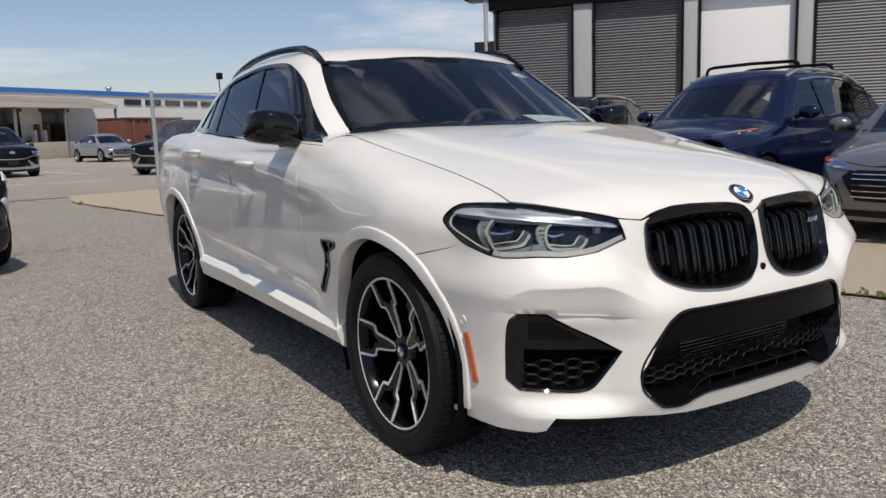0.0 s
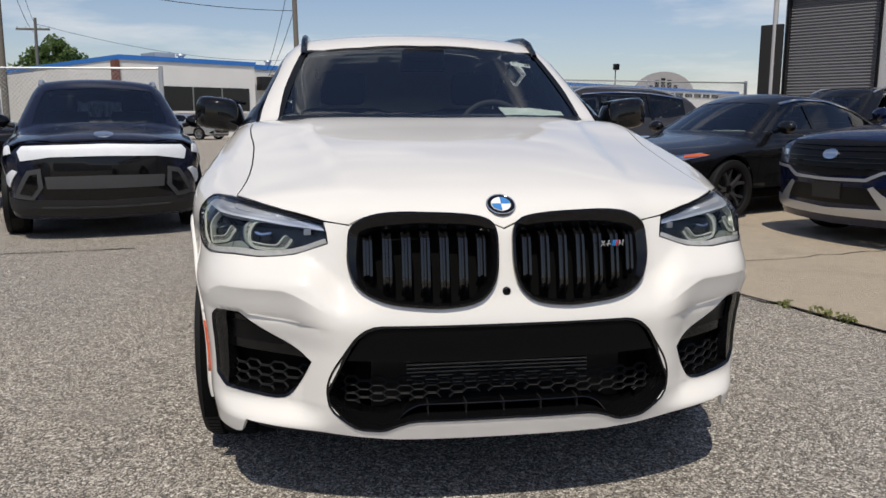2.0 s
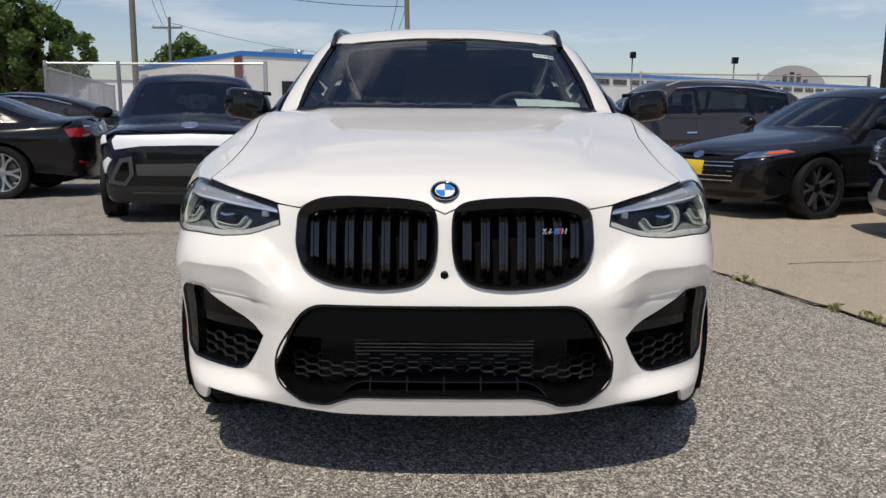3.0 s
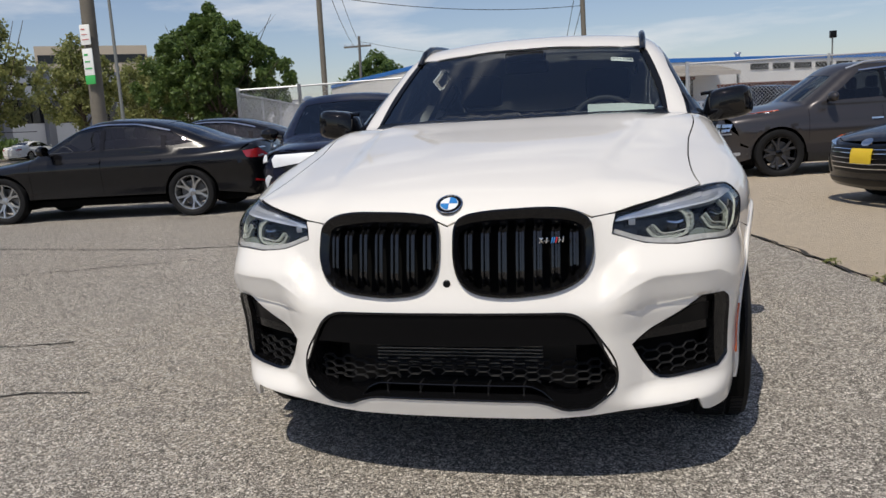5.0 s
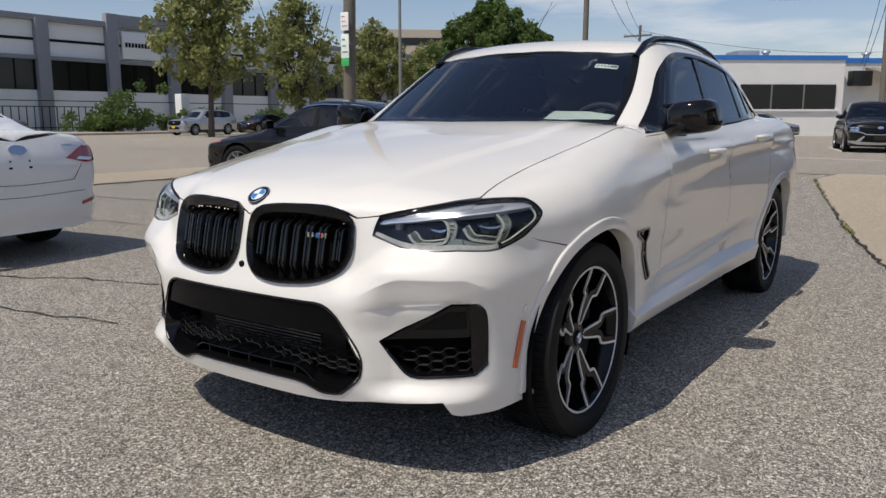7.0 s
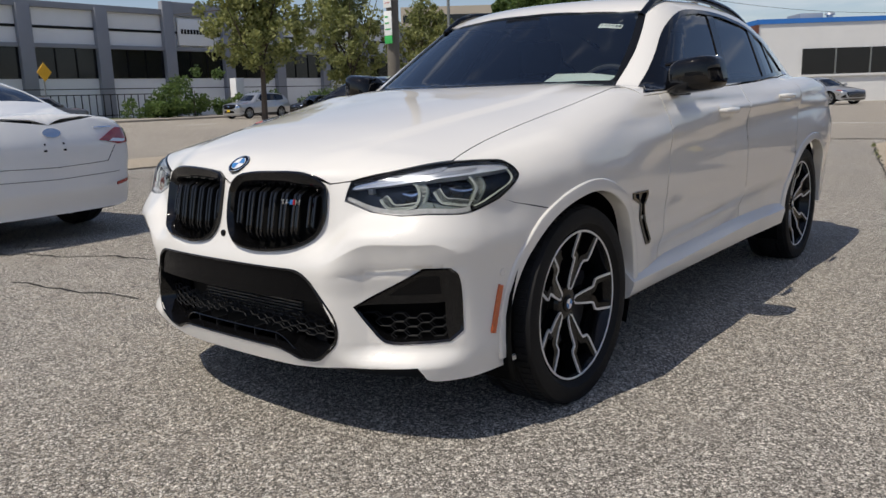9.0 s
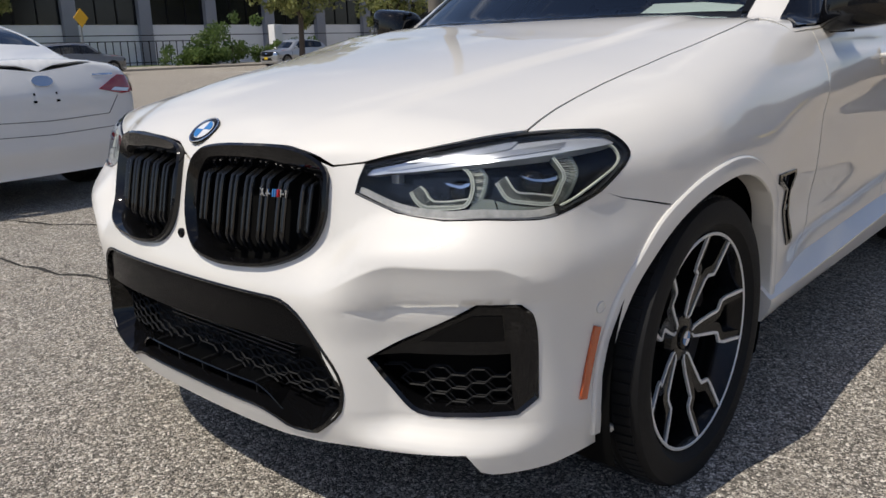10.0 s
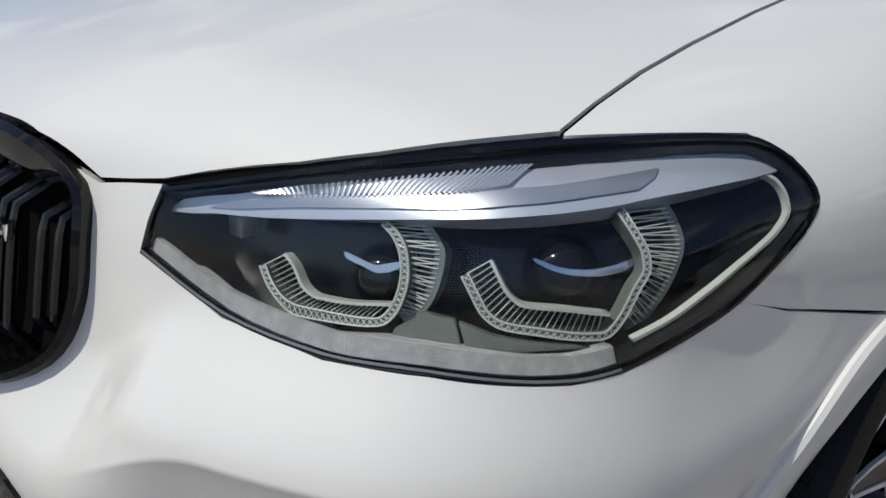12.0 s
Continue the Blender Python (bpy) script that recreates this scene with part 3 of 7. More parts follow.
ledge_a = wrap(*[("f", x, float(coupe_ledge(x)) + 0.003) for x in np.linspace(0.455, 0.70, 56)])
ledge_b = wrap(*[("f", x, float(coupe_ledge(x)) - 0.0075) for x in np.linspace(0.455, 0.69, 54)])
crest_lines = [wrap(*[("f", x, float(coupe_crest(x)) + dz) for x in np.linspace(0.46, 0.80, 64)]) for dz in (0.0072, 0.0012)]
# bonnet
hood_line = roll(*HOOD_EDGE, *shift(SEAM, -0.005), ("t", 0.74, glass_foot(0.74) - 0.03), ("t", 0.5, glass_foot(0.5) - 0.03), ("t", 0.25, glass_foot(0.25) - 0.03), ("t", 0.0, glass_foot(0) - 0.03))
panel("bonnet", COUPE_SKIN, "roll", hood_line, [], 0.026, "white_paint", coupe, label="white bonnet with a raised centre")
# front bumper
chin = [("f", 0.85, 0.240), ("f", 0.80, 0.226), ("f", 0.740, 0.229), ("f", 0.724, 0.236), ("f", 0.708, 0.279), ("f", 0.60, 0.271), ("f", 0.50, 0.266), ("f", 0.40, 0.254), ("f", 0.30, 0.246), ("f", 0.0, 0.245)]
bumper_line = wrap(*[(k, x, z - 0.0045) for k, x, z in HOOD_EDGE[:7]], *[p for p in LAMP_UP[1::-1]], *LAMP_LOW[::-1][:-1], (0.862, 0.470, 0.7525), *arch(ARCH_F, HUB_Z, 0.415, 61.0, -12.5, 16), *chin)
bumper_line[0, 0] = bumper_line[-1, 0] = 0
# the mouth reaches the middle line, so the bumper runs round it
bumper_ring = np.concatenate([bumper_line, mouth_line[::-1]])
panel("front_bumper", COUPE_SKIN, "wrap", bumper_ring, [kidney_hole, vent_hole], 0.013, "white_paint", coupe, label="sculpted white front bumper", lines=[ledge_a, ledge_b, *crest_lines])

for far in (False, True):
    # front wing
    wing = roll(*SEAM, ("t", 0.790, 1.365), ("s", 1.412, 1.056), ("s", 1.53, 1.061), ("s", 1.545, 0.96), ("s", 1.55, 0.80), ("s", 1.55, 0.45), ("s", 1.55, 0.33), *arch(ARCH_F, HUB_Z, 0.415, 182, 61.7, 22), (0.862, 0.472, 0.7545), LAMP_LOW[1], LAMP_LOW[0], *LAMP_UP[::-1][:3], LAMP_UP[4])
    vent_slot = roll(*[("s", y, z) for y, z in WING_VENT])
    panel("front_wing", COUPE_SKIN, "roll", wing, [vent_slot], 0.026, "white_paint", coupe, both=False, mirror=far)
    wv = new("wing_vent")
    wv.parent = coupe
    tagged(wv, "gloss black wing vent with a slanting fin")
    # near-black sheet: the shade inside the vent put into colour
    panel("backing", COUPE_SKIN, "roll", vent_slot, [], 0.02, "dark_void", wv, lift=-0.022, rim=0, both=False, mirror=far)
    core = np.array([(1.200, 0.696), (1.318, 0.692), (1.322, 0.684), (1.298, 0.644), (1.338, 0.576), (1.402, 0.486), (1.384, 0.482), (1.296, 0.598), (1.278, 0.650), (1.205, 0.684)])
    panel("rim", COUPE_SKIN, "roll", vent_slot, [roll(*[("s", y, z) for y, z in core])], 0.012, "gloss_black", wv, lift=0.004, rim=0.02, both=False, mirror=far)
    panel("fin", COUPE_SKIN, "roll", roll(("s", 1.262, 0.690), ("s", 1.312, 0.688), ("s", 1.290, 0.644), ("s", 1.330, 0.578), ("s", 1.392, 0.490), ("s", 1.380, 0.488), ("s", 1.306, 0.590), ("s", 1.276, 0.648)), [], 0.015, "gloss_black", wv, lift=-0.006, rim=0.015, both=False, mirror=far)
    for k in range(3):
        y = 1.292 + 0.014 * k
        panel("mark", COUPE_SKIN, "roll", roll(("s", y, 0.600), ("s", y + 0.009, 0.598), ("s", y + 0.004, 0.584), ("s", y - 0.005, 0.586)), [], 0.01, "satin_silver", wv, lift=0.001, rim=0.004, both=False, mirror=far)
    door_f = roll(("s", 1.556, 0.33), ("s", 1.556, 0.80), ("s", 1.551, 0.96), ("s", 1.537, 1.060), ("s", 1.62, 1.066), ("s", 2.0, 1.075), ("s", 2.53, 1.09), ("s", 2.55, 0.8), ("s", 2.62, 0.33))
    panel("front_door", COUPE_SKIN, "roll", door_f, [], 0.03, "white_paint", coupe, both=False, mirror=far)
    door_r = roll(("s", 2.626, 0.33), ("s", 2.556, 0.8), ("s", 2.536, 1.09), ("s", 2.9, 1.105), ("s", 3.4, 1.125), ("s", 3.44, 0.95), ("s", 3.36, 0.80), *arch(HUB_R, HUB_Z, 0.43, 40, 3, 8))
    panel("rear_door", COUPE_SKIN, "roll", door_r, [], 0.03, "white_paint", coupe, both=False, mirror=far)
    quarter = roll(("s", 3.446, 0.95), ("s", 3.405, 1.127), ("s", 3.9, 1.145), ("s", 4.3, 1.11), ("s", 4.45, 0.9), ("s", 4.45, 0.35), *arch(HUB_R, HUB_Z, 0.43, 180, 43, 24), ("s", 3.366, 0.80))
    panel("rear_quarter", COUPE_SKIN, "roll", quarter, [], 0.03, "white_paint", coupe, both=False, mirror=far)


def arch_trim(cy, far):
    """The wheel opening's lip: turned in at the tyre, proud of the wing, with a soft outer edge."""
    bm, s, prev = bmesh.new(), -1 if far else 1, None
    prof = np.array([(0.402, 0.0, -0.045), (0.402, 0.006, 0.0), (0.405, 0.010, 0.0), (0.424, 0.011, 0.0), (0.442, 0.008, 0.0), (0.446, 0.004, 0.0), (0.447, -0.012, 0.0)])
    turn = np.linspace(radians(-11 if cy == ARCH_F else 2), radians(184), 72)[:, None]
    p = COUPE_SKIN.side((cy - prof[:, 0] * np.cos(turn)).ravel(), (HUB_Z + prof[:, 0] * np.sin(turn)).ravel())
    p = (p + COUPE_SKIN.normal(p) * np.tile(prof[:, 1], 72)[:, None]).reshape(72, len(prof), 3)
    p[..., 0] = s * (p[..., 0] + prof[:, 2])
    for ring in p:
        row = [bm.verts.new(q) for q in ring]
        if prev:
            for k in range(len(row) - 1):
                bm.faces.new((prev[k], prev[k + 1], row[k + 1], row[k]))
        prev = row
    bmesh.ops.recalc_face_normals(bm, faces=bm.faces[:])
    part("arch_trim", bm, "white_paint", coupe, "white wheel arch trim")


for far in (False, True):
    for cy in (ARCH_F, HUB_R):
        arch_trim(cy, far)

# side skirts: a sloping step along the sill, over an upright lower edge
def skirt(far):
    bm, s, prev = bmesh.new(), -1 if far else 1, None
    for y in np.linspace(1.232, 3.245, 44):
        w, k = float(coupe_w(y)), float(step(1.23, 1.55, y) * step(3.25, 2.95, y))
        up = 0.030 * float(step(1.3, 2.9, y))
        prof = [(w - 0.085, 0.46 + up), (w - 0.060 - 0.012 * k, 0.385 + up), (w - 0.052 - 0.010 * k, 0.380 + up), (w - 0.024 + 0.004 * k, 0.352 + up * 0.9), (w - 0.017 + 0.005 * k, 0.347 + up * 0.9), (w - 0.016 + 0.003 * k, 0.337 + up * 0.8), (w - 0.030, 0.300 + up * 0.2), (w - 0.034, 0.288), (w - 0.044, 0.280), (w - 0.10, 0.262)]
        row = [bm.verts.new((s * x, y, z)) for x, z in prof]
        if prev:
            for a in range(len(row) - 1):
                bm.faces.new((prev[a], prev[a + 1], row[a + 1], row[a]))
        else:
            bm.faces.new(row)
        prev = row
    bm.faces.new(prev)
    bmesh.ops.recalc_face_normals(bm, faces=bm.faces[:])
    part("side_skirt", bm, "white_paint", coupe, "white side skirt with a sloping step")


for far in (False, True):
    skirt(far)

# cabin
SCREEN = [(0.0, 1.900), (0.30, 1.925), (0.48, 1.97), (0.560, 2.015), (0.590, 2.00), (0.660, 1.74), (0.722, 1.46), (0.715, glass_foot(0.70)), (0.5, glass_foot(0.5) + 0.004), (0.25, glass_foot(0.25) + 0.004), (0.0, glass_foot(0) + 0.004)]
screen_line = roll(*[("t", x, y) for x, y in SCREEN])
panel("windscreen", COUPE_SKIN, "roll", screen_line, [], 0.05, "glass_car", coupe, lift=-0.003, rim=0.0, label="tinted windscreen").visible_shadow = False
DLO = [("s", 1.425, 1.068), ("s", 1.63, 1.14), ("s", 1.78, 1.232), ("s", 1.94, 1.335), ("s", 2.1, 1.41), ("s", 2.25, 1.45), ("s", 2.45, 1.466), ("s", 2.75, 1.464), ("s", 3.05, 1.43), ("s", 3.35, 1.355), ("s", 3.62, 1.255), ("s", 3.78, 1.175), ("s", 3.73, 1.15), ("s", 3, 1.118), ("s", 2.3, 1.096), ("s", 1.8, 1.083)]
dlo = rounded(roll(*DLO), 3, (0, 11))
frame_line = np.concatenate([roll(*[("t", x, y) for x, y in SCREEN[:8]]), roll(("t", 0.757, 1.40), ("t", 0.80, 1.40), ("s", 1.405, 1.058), ("s", 1.60, 1.068), ("s", 2.42, 1.092), ("s", 3.4, 1.131), ("s", 3.9, 1.151), ("s", 4.3, 1.116)), roll(("t", 0.5, 4.5), ("t", 0.0, 4.55))])
panel("roof_frame", COUPE_SKIN, "roll", frame_line, [dlo], 0.028, "white_paint", coupe, label="white roof and pillars")
for far in (False, True):
    panel("window_seal", COUPE_SKIN, "roll", dlo, [roll(*[("s", y + dy, z + dz) for (_, y, z), dy, dz in zip(DLO, (0.06, 0.03, 0.03, 0.03, 0.02, 0.01, 0, 0, 0, -0.01, -0.03, -0.06, -0.03, 0, 0, 0), (0.012, -0.008, -0.012, -0.014, -0.016, -0.02, -0.02, -0.02, -0.02, -0.018, -0.016, -0.004, 0.014, 0.014, 0.014, 0.012))])], 0.03, "gloss_black", coupe, lift=0.001, both=False, mirror=far)
    for pts in (((1.50, 1.088), (2.36, 1.108), (2.58, 1.450), (2.42, 1.450), (2.24, 1.434), (2.08, 1.392), (1.93, 1.320), (1.77, 1.220), (1.63, 1.130)),
                ((2.43, 1.110), (3.02, 1.130), (3.14, 1.392), (3.0, 1.424), (2.74, 1.450), (2.65, 1.450)),
                ((3.08, 1.132), (3.70, 1.164), (3.60, 1.245), (3.34, 1.338), (3.20, 1.376))):
        panel("side_window", COUPE_SKIN, "roll", roll(*[("s", y, z) for y, z in pts]), [], 0.05, "glass_dark", coupe, lift=-0.006, rim=0, both=False, mirror=far)
    for pts in (((2.36, 1.102), (2.44, 1.104), (2.66, 1.455), (2.57, 1.457)), ((3.01, 1.122), (3.09, 1.125), (3.21, 1.380), (3.13, 1.402)), ((3.30, 1.132), (3.35, 1.134), (3.42, 1.318), (3.37, 1.338))):
        panel("window_post", COUPE_SKIN, "roll", roll(*[("s", y, z) for y, z in pts]), [], 0.04, "gloss_black", coupe, lift=-0.001, both=False, mirror=far)
tail_skin = Skin(coupe_field, rear_y=3.8)
tail_line = chart(tail_skin, "tail", (0, 4.6, 1.05), (0.5, 4.6, 1.05), (0.75, 4.45, 1.0), (0.83, 4.45, 0.9), (0.84, 4.45, 0.35), (0.5, 4.6, 0.28), (0, 4.7, 0.28))
tail_line[0, 0] = tail_line[-1, 0] = 0
panel("tail", tail_skin, "tail", tail_line, [], 0.05, "white_paint", coupe)
# plain near-black slab added as the underside, to block light through the body
boxed("underbody", (-0.74, 0.74, 0.42, 4.4, 0.20, 0.30), "dark_void", coupe, 0.02)


def liner(parent, cy, far, r=0.43, x0=0.55, x1=0.87, cz=HUB_Z):
    bm = bmesh.new()
    s = -1 if far else 1
    a = [bm.verts.new((s * x1, cy - r * math.cos(q), cz + r * math.sin(q))) for q in np.linspace(-0.4, math.pi + 0.4, 24)]
    b = [bm.verts.new((s * x0, v.co.y, v.co.z)) for v in a]
    for i in range(23):
        bm.faces.new((a[i], a[i + 1], b[i + 1], b[i]))
    bm.faces.new(b)
    part("wheel_liner", bm, "dark_void", parent)


for far in (False, True):
    for cy in (ARCH_F, HUB_R):
        liner(coupe, cy, far)



def tyre_mesh(r, rim_r, w):
    bm = bmesh.new()
    h = w / 2
    s = r - rim_r
    lathe(bm, [(-h * 0.8, rim_r), (-h * 0.97, rim_r + s * 0.25), (-h, rim_r + s * 0.55), (-h * 0.95, r - s * 0.12), (-h * 0.82, r - 0.004), (-h * 0.5, r), (-h * 0.47, r - 0.007), (-h * 0.40, r - 0.007), (-h * 0.37, r), (h * 0.0, r), (h * 0.37, r), (h * 0.40, r - 0.007), (h * 0.47, r - 0.007), (h * 0.5, r), (h * 0.82, r - 0.004), (h * 0.95, r - s * 0.12), (h, rim_r + s * 0.55), (h * 0.97, rim_r + s * 0.25), (h * 0.8, rim_r)], 64)
    # open ring: drop the two end discs
    bmesh.ops.delete(bm, geom=[f for f in bm.faces if len(f.verts) > 4], context="FACES_ONLY")
    return bm


def spoke(bm, pts, half, x_face, depth, chamfer=0.004):
    """A ridge along a line of (angle offset, radius) points in the wheel's plane, flat on its outer face."""
    lo, hi, lo2, hi2 = [], [], [], []
    for i, (a, r) in enumerate(pts):
        a0, r0 = pts[max(i - 1, 0)]
        a1, r1 = pts[min(i + 1, len(pts) - 1)]
        p0, p1 = Vector((r0 * math.sin(a0), r0 * math.cos(a0))), Vector((r1 * math.sin(a1), r1 * math.cos(a1)))
        d = (p1 - p0).normalized()
        n = Vector((-d.y, d.x))
        c = Vector((r * math.sin(a), r * math.cos(a)))
        w = half[i] if isinstance(half, (list, tuple)) else half
        xf = x_face[i] if isinstance(x_face, (list, tuple)) else x_face
        for lst, q, x in ((lo, c - n * w, xf), (hi, c + n * w, xf), (lo2, c - n * (w + chamfer), xf - depth), (hi2, c + n * (w + chamfer), xf - depth)):
            lst.append(bm.verts.new((x, q.x, q.y)))
    for i in range(len(pts) - 1):
        bm.faces.new((lo[i], lo[i + 1], hi[i + 1], hi[i]))
        bm.faces.new((lo[i], lo2[i], lo2[i + 1], lo[i + 1]))
        bm.faces.new((hi[i + 1], hi2[i + 1], hi2[i], hi[i]))
    for i in (0, -1):
        bm.faces.new((lo[i], hi[i], hi2[i], lo2[i]))
    bmesh.ops.recalc_face_normals(bm, faces=bm.faces[:])
    return bm


def coupe_wheel():
    """One wheel, outer face towards +x, hub at the origin."""
    w = new("wheel")
    part("tyre", tyre_mesh(TYRE_R, 0.268, 0.25), "rubber", w)
    bm = bmesh.new()
    for k in range(84):
        turn = Matrix.Rotation(2 * math.pi * k / 84, 4, "X")
        for x0, x1, skew in ((0.064, 0.103, 0.0), (-0.041, 0.041, 0.4), (-0.103, -0.064, 0.0)):
            b_ = [bm.verts.new(turn @ Matrix.Rotation(2 * math.pi / 84 * skew * (x / 0.05), 4, "X") @ Vector((x, y, TYRE_R + 0.0025 - dz - 0.003 * (abs(x) > 0.09)))) for x, y, dz in ((x0, -0.0095, 0), (x1, -0.0095, 0), (x1, 0.0095, 0), (x0, 0.0095, 0), (x0, -0.0115, 0.008), (x1, -0.0115, 0.008), (x1, 0.0115, 0.008), (x0, 0.0115, 0.008))]
            for f in ((0, 1, 2, 3), (0, 4, 5, 1), (1, 5, 6, 2), (2, 6, 7, 3), (3, 7, 4, 0)):
                bm.faces.new([b_[i] for i in f])
    bmesh.ops.recalc_face_normals(bm, faces=bm.faces[:])
    tagged(part("tread", bm, "rubber", w), "", "", "", "stuff")
    bm = bmesh.new()
    lathe(bm, [(-0.11, 0.262), (-0.10, 0.268), (0.098, 0.268), (0.104, 0.266), (0.104, 0.258), (0.09, 0.250), (0.02, 0.236), (-0.11, 0.238)], 64)
    bmesh.ops.delete(bm, geom=[f for f in bm.faces if len(f.verts) > 4], context="FACES_ONLY")
    part("rim", bm, "rim_black", w)
    bm = bmesh.new()
    lathe(bm, [(0.1045, 0.2665), (0.1064, 0.265), (0.1064, 0.2595), (0.1045, 0.258)], 64)
    bmesh.ops.delete(bm, geom=[f for f in bm.faces if len(f.verts) > 4], context="FACES_ONLY")
    part("rim_edge", bm, "rim_cut", w, "machined silver rim edge")
    bm = bmesh.new()
    lathe(bm, [(0.010, 0.0), (0.014, 0.060), (0.042, 0.066), (0.056, 0.058), (0.060, 0.034), (0.060, 0.0)], 32)
    part("hub", bm, "rim_black", w)
    bm = bmesh.new()
    lathe(bm, [(0.060, 0.0), (0.060, 0.030), (0.065, 0.029), (0.067, 0.026), (0.067, 0.0)], 32)
    part("hub_cap", bm, "gloss_black", w, "round hub cap with blue and white quarters")
    for q0, mt in ((0, "badge_blue"), (math.pi / 2, "badge_white")):
        bm = bmesh.new()
        for q in (q0, q0 + math.pi):
            fan = [(0, 0)] + [(0.0185 * math.cos(a), 0.0185 * math.sin(a)) for a in np.linspace(q, q + math.pi / 2, 8)]
            slab(bm, fan, 0.002, Matrix.Translation((0.0665, 0, 0)) @ Matrix.Rotation(radians(90), 4, "Y") @ Matrix.Rotation(radians(90), 4, "Z"))
        part("cap_sector", bm, mt, w)
    for k in range(5):
        # wheel bolts between the spokes
        a = 2 * math.pi * (k + 0.5) / 5
        part("wheel_bolt", lathe(bmesh.new(), [(0.040, 0.010), (0.052, 0.009), (0.053, 0.0)], 10, "x", (0, 0.052 * math.sin(a), 0.052 * math.cos(a))), "caliper", w)
    for k in range(5):
        t = 2 * math.pi * k / 5
        bm, cut = bmesh.new(), bmesh.new()
        at = lambda u, r: (t + u / r, r)
        for s in (-1, 1):
            # a slim V from the hub, a kink outwards, and a leg to the rim
            spoke(bm, [at(s * 0.005, 0.045), at(s * 0.009, 0.10), at(s * 0.014, 0.150), at(s * 0.018, 0.166), at(s * 0.046, 0.184), at(s * 0.051, 0.205), at(s * 0.057, 0.262)], [0.009, 0.012, 0.014, 0.013, 0.012, 0.011, 0.010], [0.058, 0.065, 0.074, 0.078, 0.083, 0.088, 0.102], 0.045, 0.006)
            spoke(cut, [at(s * 0.004, 0.050), at(s * 0.0125, 0.058), at(s * 0.0205, 0.10), at(s * 0.0275, 0.148), at(s * 0.031, 0.162), at(s * 0.0565, 0.175), at(s * 0.0615, 0.192), at(s * 0.0665, 0.261)], [0.003, 0.0034, 0.0036, 0.004, 0.0042, 0.0042, 0.004, 0.0042], [0.0605, 0.062, 0.0675, 0.0765, 0.080, 0.0845, 0.0885, 0.1045], 0.006, 0.0)
        # dark web joining the two legs near the hub
        spoke(bm, [at(0, 0.05), at(0, 0.12), at(0, 0.158)], [0.008, 0.012, 0.016], [0.054, 0.062, 0.069], 0.03, 0.004)
        part("spoke", bm, "rim_black", w)
        part("spoke_edge", cut, "rim_cut", w, "machined silver spoke edges")
    bm = bmesh.new()
    lathe(bm, [(-0.035, 0.0), (-0.035, 0.19), (-0.01, 0.19), (-0.01, 0.10), (0.0, 0.09), (0.0, 0.0)], 48)
    part("brake_disc", bm, "disc", w)
    bm = bmesh.new()
    slab(bm, [(0.11 * math.sin(a), 0.11 * math.cos(a)) for a in np.linspace(0.9, 2.2, 10)] + [(0.215 * math.sin(a), 0.215 * math.cos(a)) for a in np.linspace(2.2, 0.9, 10)], 0.06, Matrix.Translation((-0.045, 0, 0)) @ Matrix.Rotation(radians(90), 4, "Y") @ Matrix.Rotation(radians(90), 4, "Z"))
    part("brake_caliper", bm, "caliper", w)
    return w


def place_wheel(w, m, parent):
    w.parent = parent
    w.matrix_basis = m
    return w


first = coupe_wheel()
place_wheel(first, pose(0.778, HUB_F, HUB_Z, -18), coupe)
for m in (pose(0.778, HUB_R, HUB_Z, 8), pose(-0.778, HUB_F, HUB_Z, 16, 0, 180), pose(-0.778, HUB_R, HUB_Z, -8, 0, 180)):
    copy_thing(first, m)



# ---- the coupe's lamps, grilles and small parts ----
def band(name, loops, material, parent, mirror=False, closed=True, label=""):
    """A strip of faces between rows of points of equal count."""
    bm = bmesh.new()
    s = -1 if mirror else 1
    rows = [[bm.verts.new((s * p[0], p[1], p[2])) for p in lp] for lp in loops]
    n = len(rows[0])
    for a, b in zip(rows, rows[1:]):
        for i in range(n if closed else n - 1):
            j = (i + 1) % n
            bm.faces.new((a[i], a[j], b[j], b[i]))
    bmesh.ops.recalc_face_normals(bm, faces=bm.faces[:])
    return part(name, bm, material, parent, label)


def on_skin(q, lift, chart_name="wrap", skin=COUPE_SKIN):
    p = skin.from_chart(np.asarray(q, float), chart_name)
    return p + skin.normal(p) * np.reshape(lift, (-1, 1))


def shrink(q, by):
    """The outline drawn in by a distance (or one for each point) along its inward normal."""
    q = np.asarray(q, float)
    d = np.roll(q, -1, 0) - np.roll(q, 1, 0)
    n = np.stack([-d[:, 1], d[:, 0]], 1) / np.maximum(np.linalg.norm(d, axis=1, keepdims=True), 1e-9)
    area = 0.5 * np.sum(q[:, 0] * np.roll(q[:, 1], -1) - np.roll(q[:, 0], -1) * q[:, 1])
    return q + n * np.sign(area) * np.reshape(by, (-1, 1))


def ribbon(path, w):
    """The outline of a strip of width w along an open line."""
    q = np.asarray(path, float)
    d = np.gradient(q, axis=0)
    n = np.stack([-d[:, 1], d[:, 0]], 1) / np.maximum(np.linalg.norm(d, axis=1, keepdims=True), 1e-9)
    return np.concatenate([q + n * w / 2, (q - n * w / 2)[::-1]])


def smooth_line(path, n=5):
    q = np.asarray(path, float)
    t = np.concatenate([[0], np.cumsum(np.linalg.norm(np.diff(q, axis=0), axis=1))])
    u = np.linspace(0, t[-1], n * (len(q) - 1) + 1)
    return np.stack([cub(*zip(t, q[:, 0]))(u), cub(*zip(t, q[:, 1]))(u)], 1)


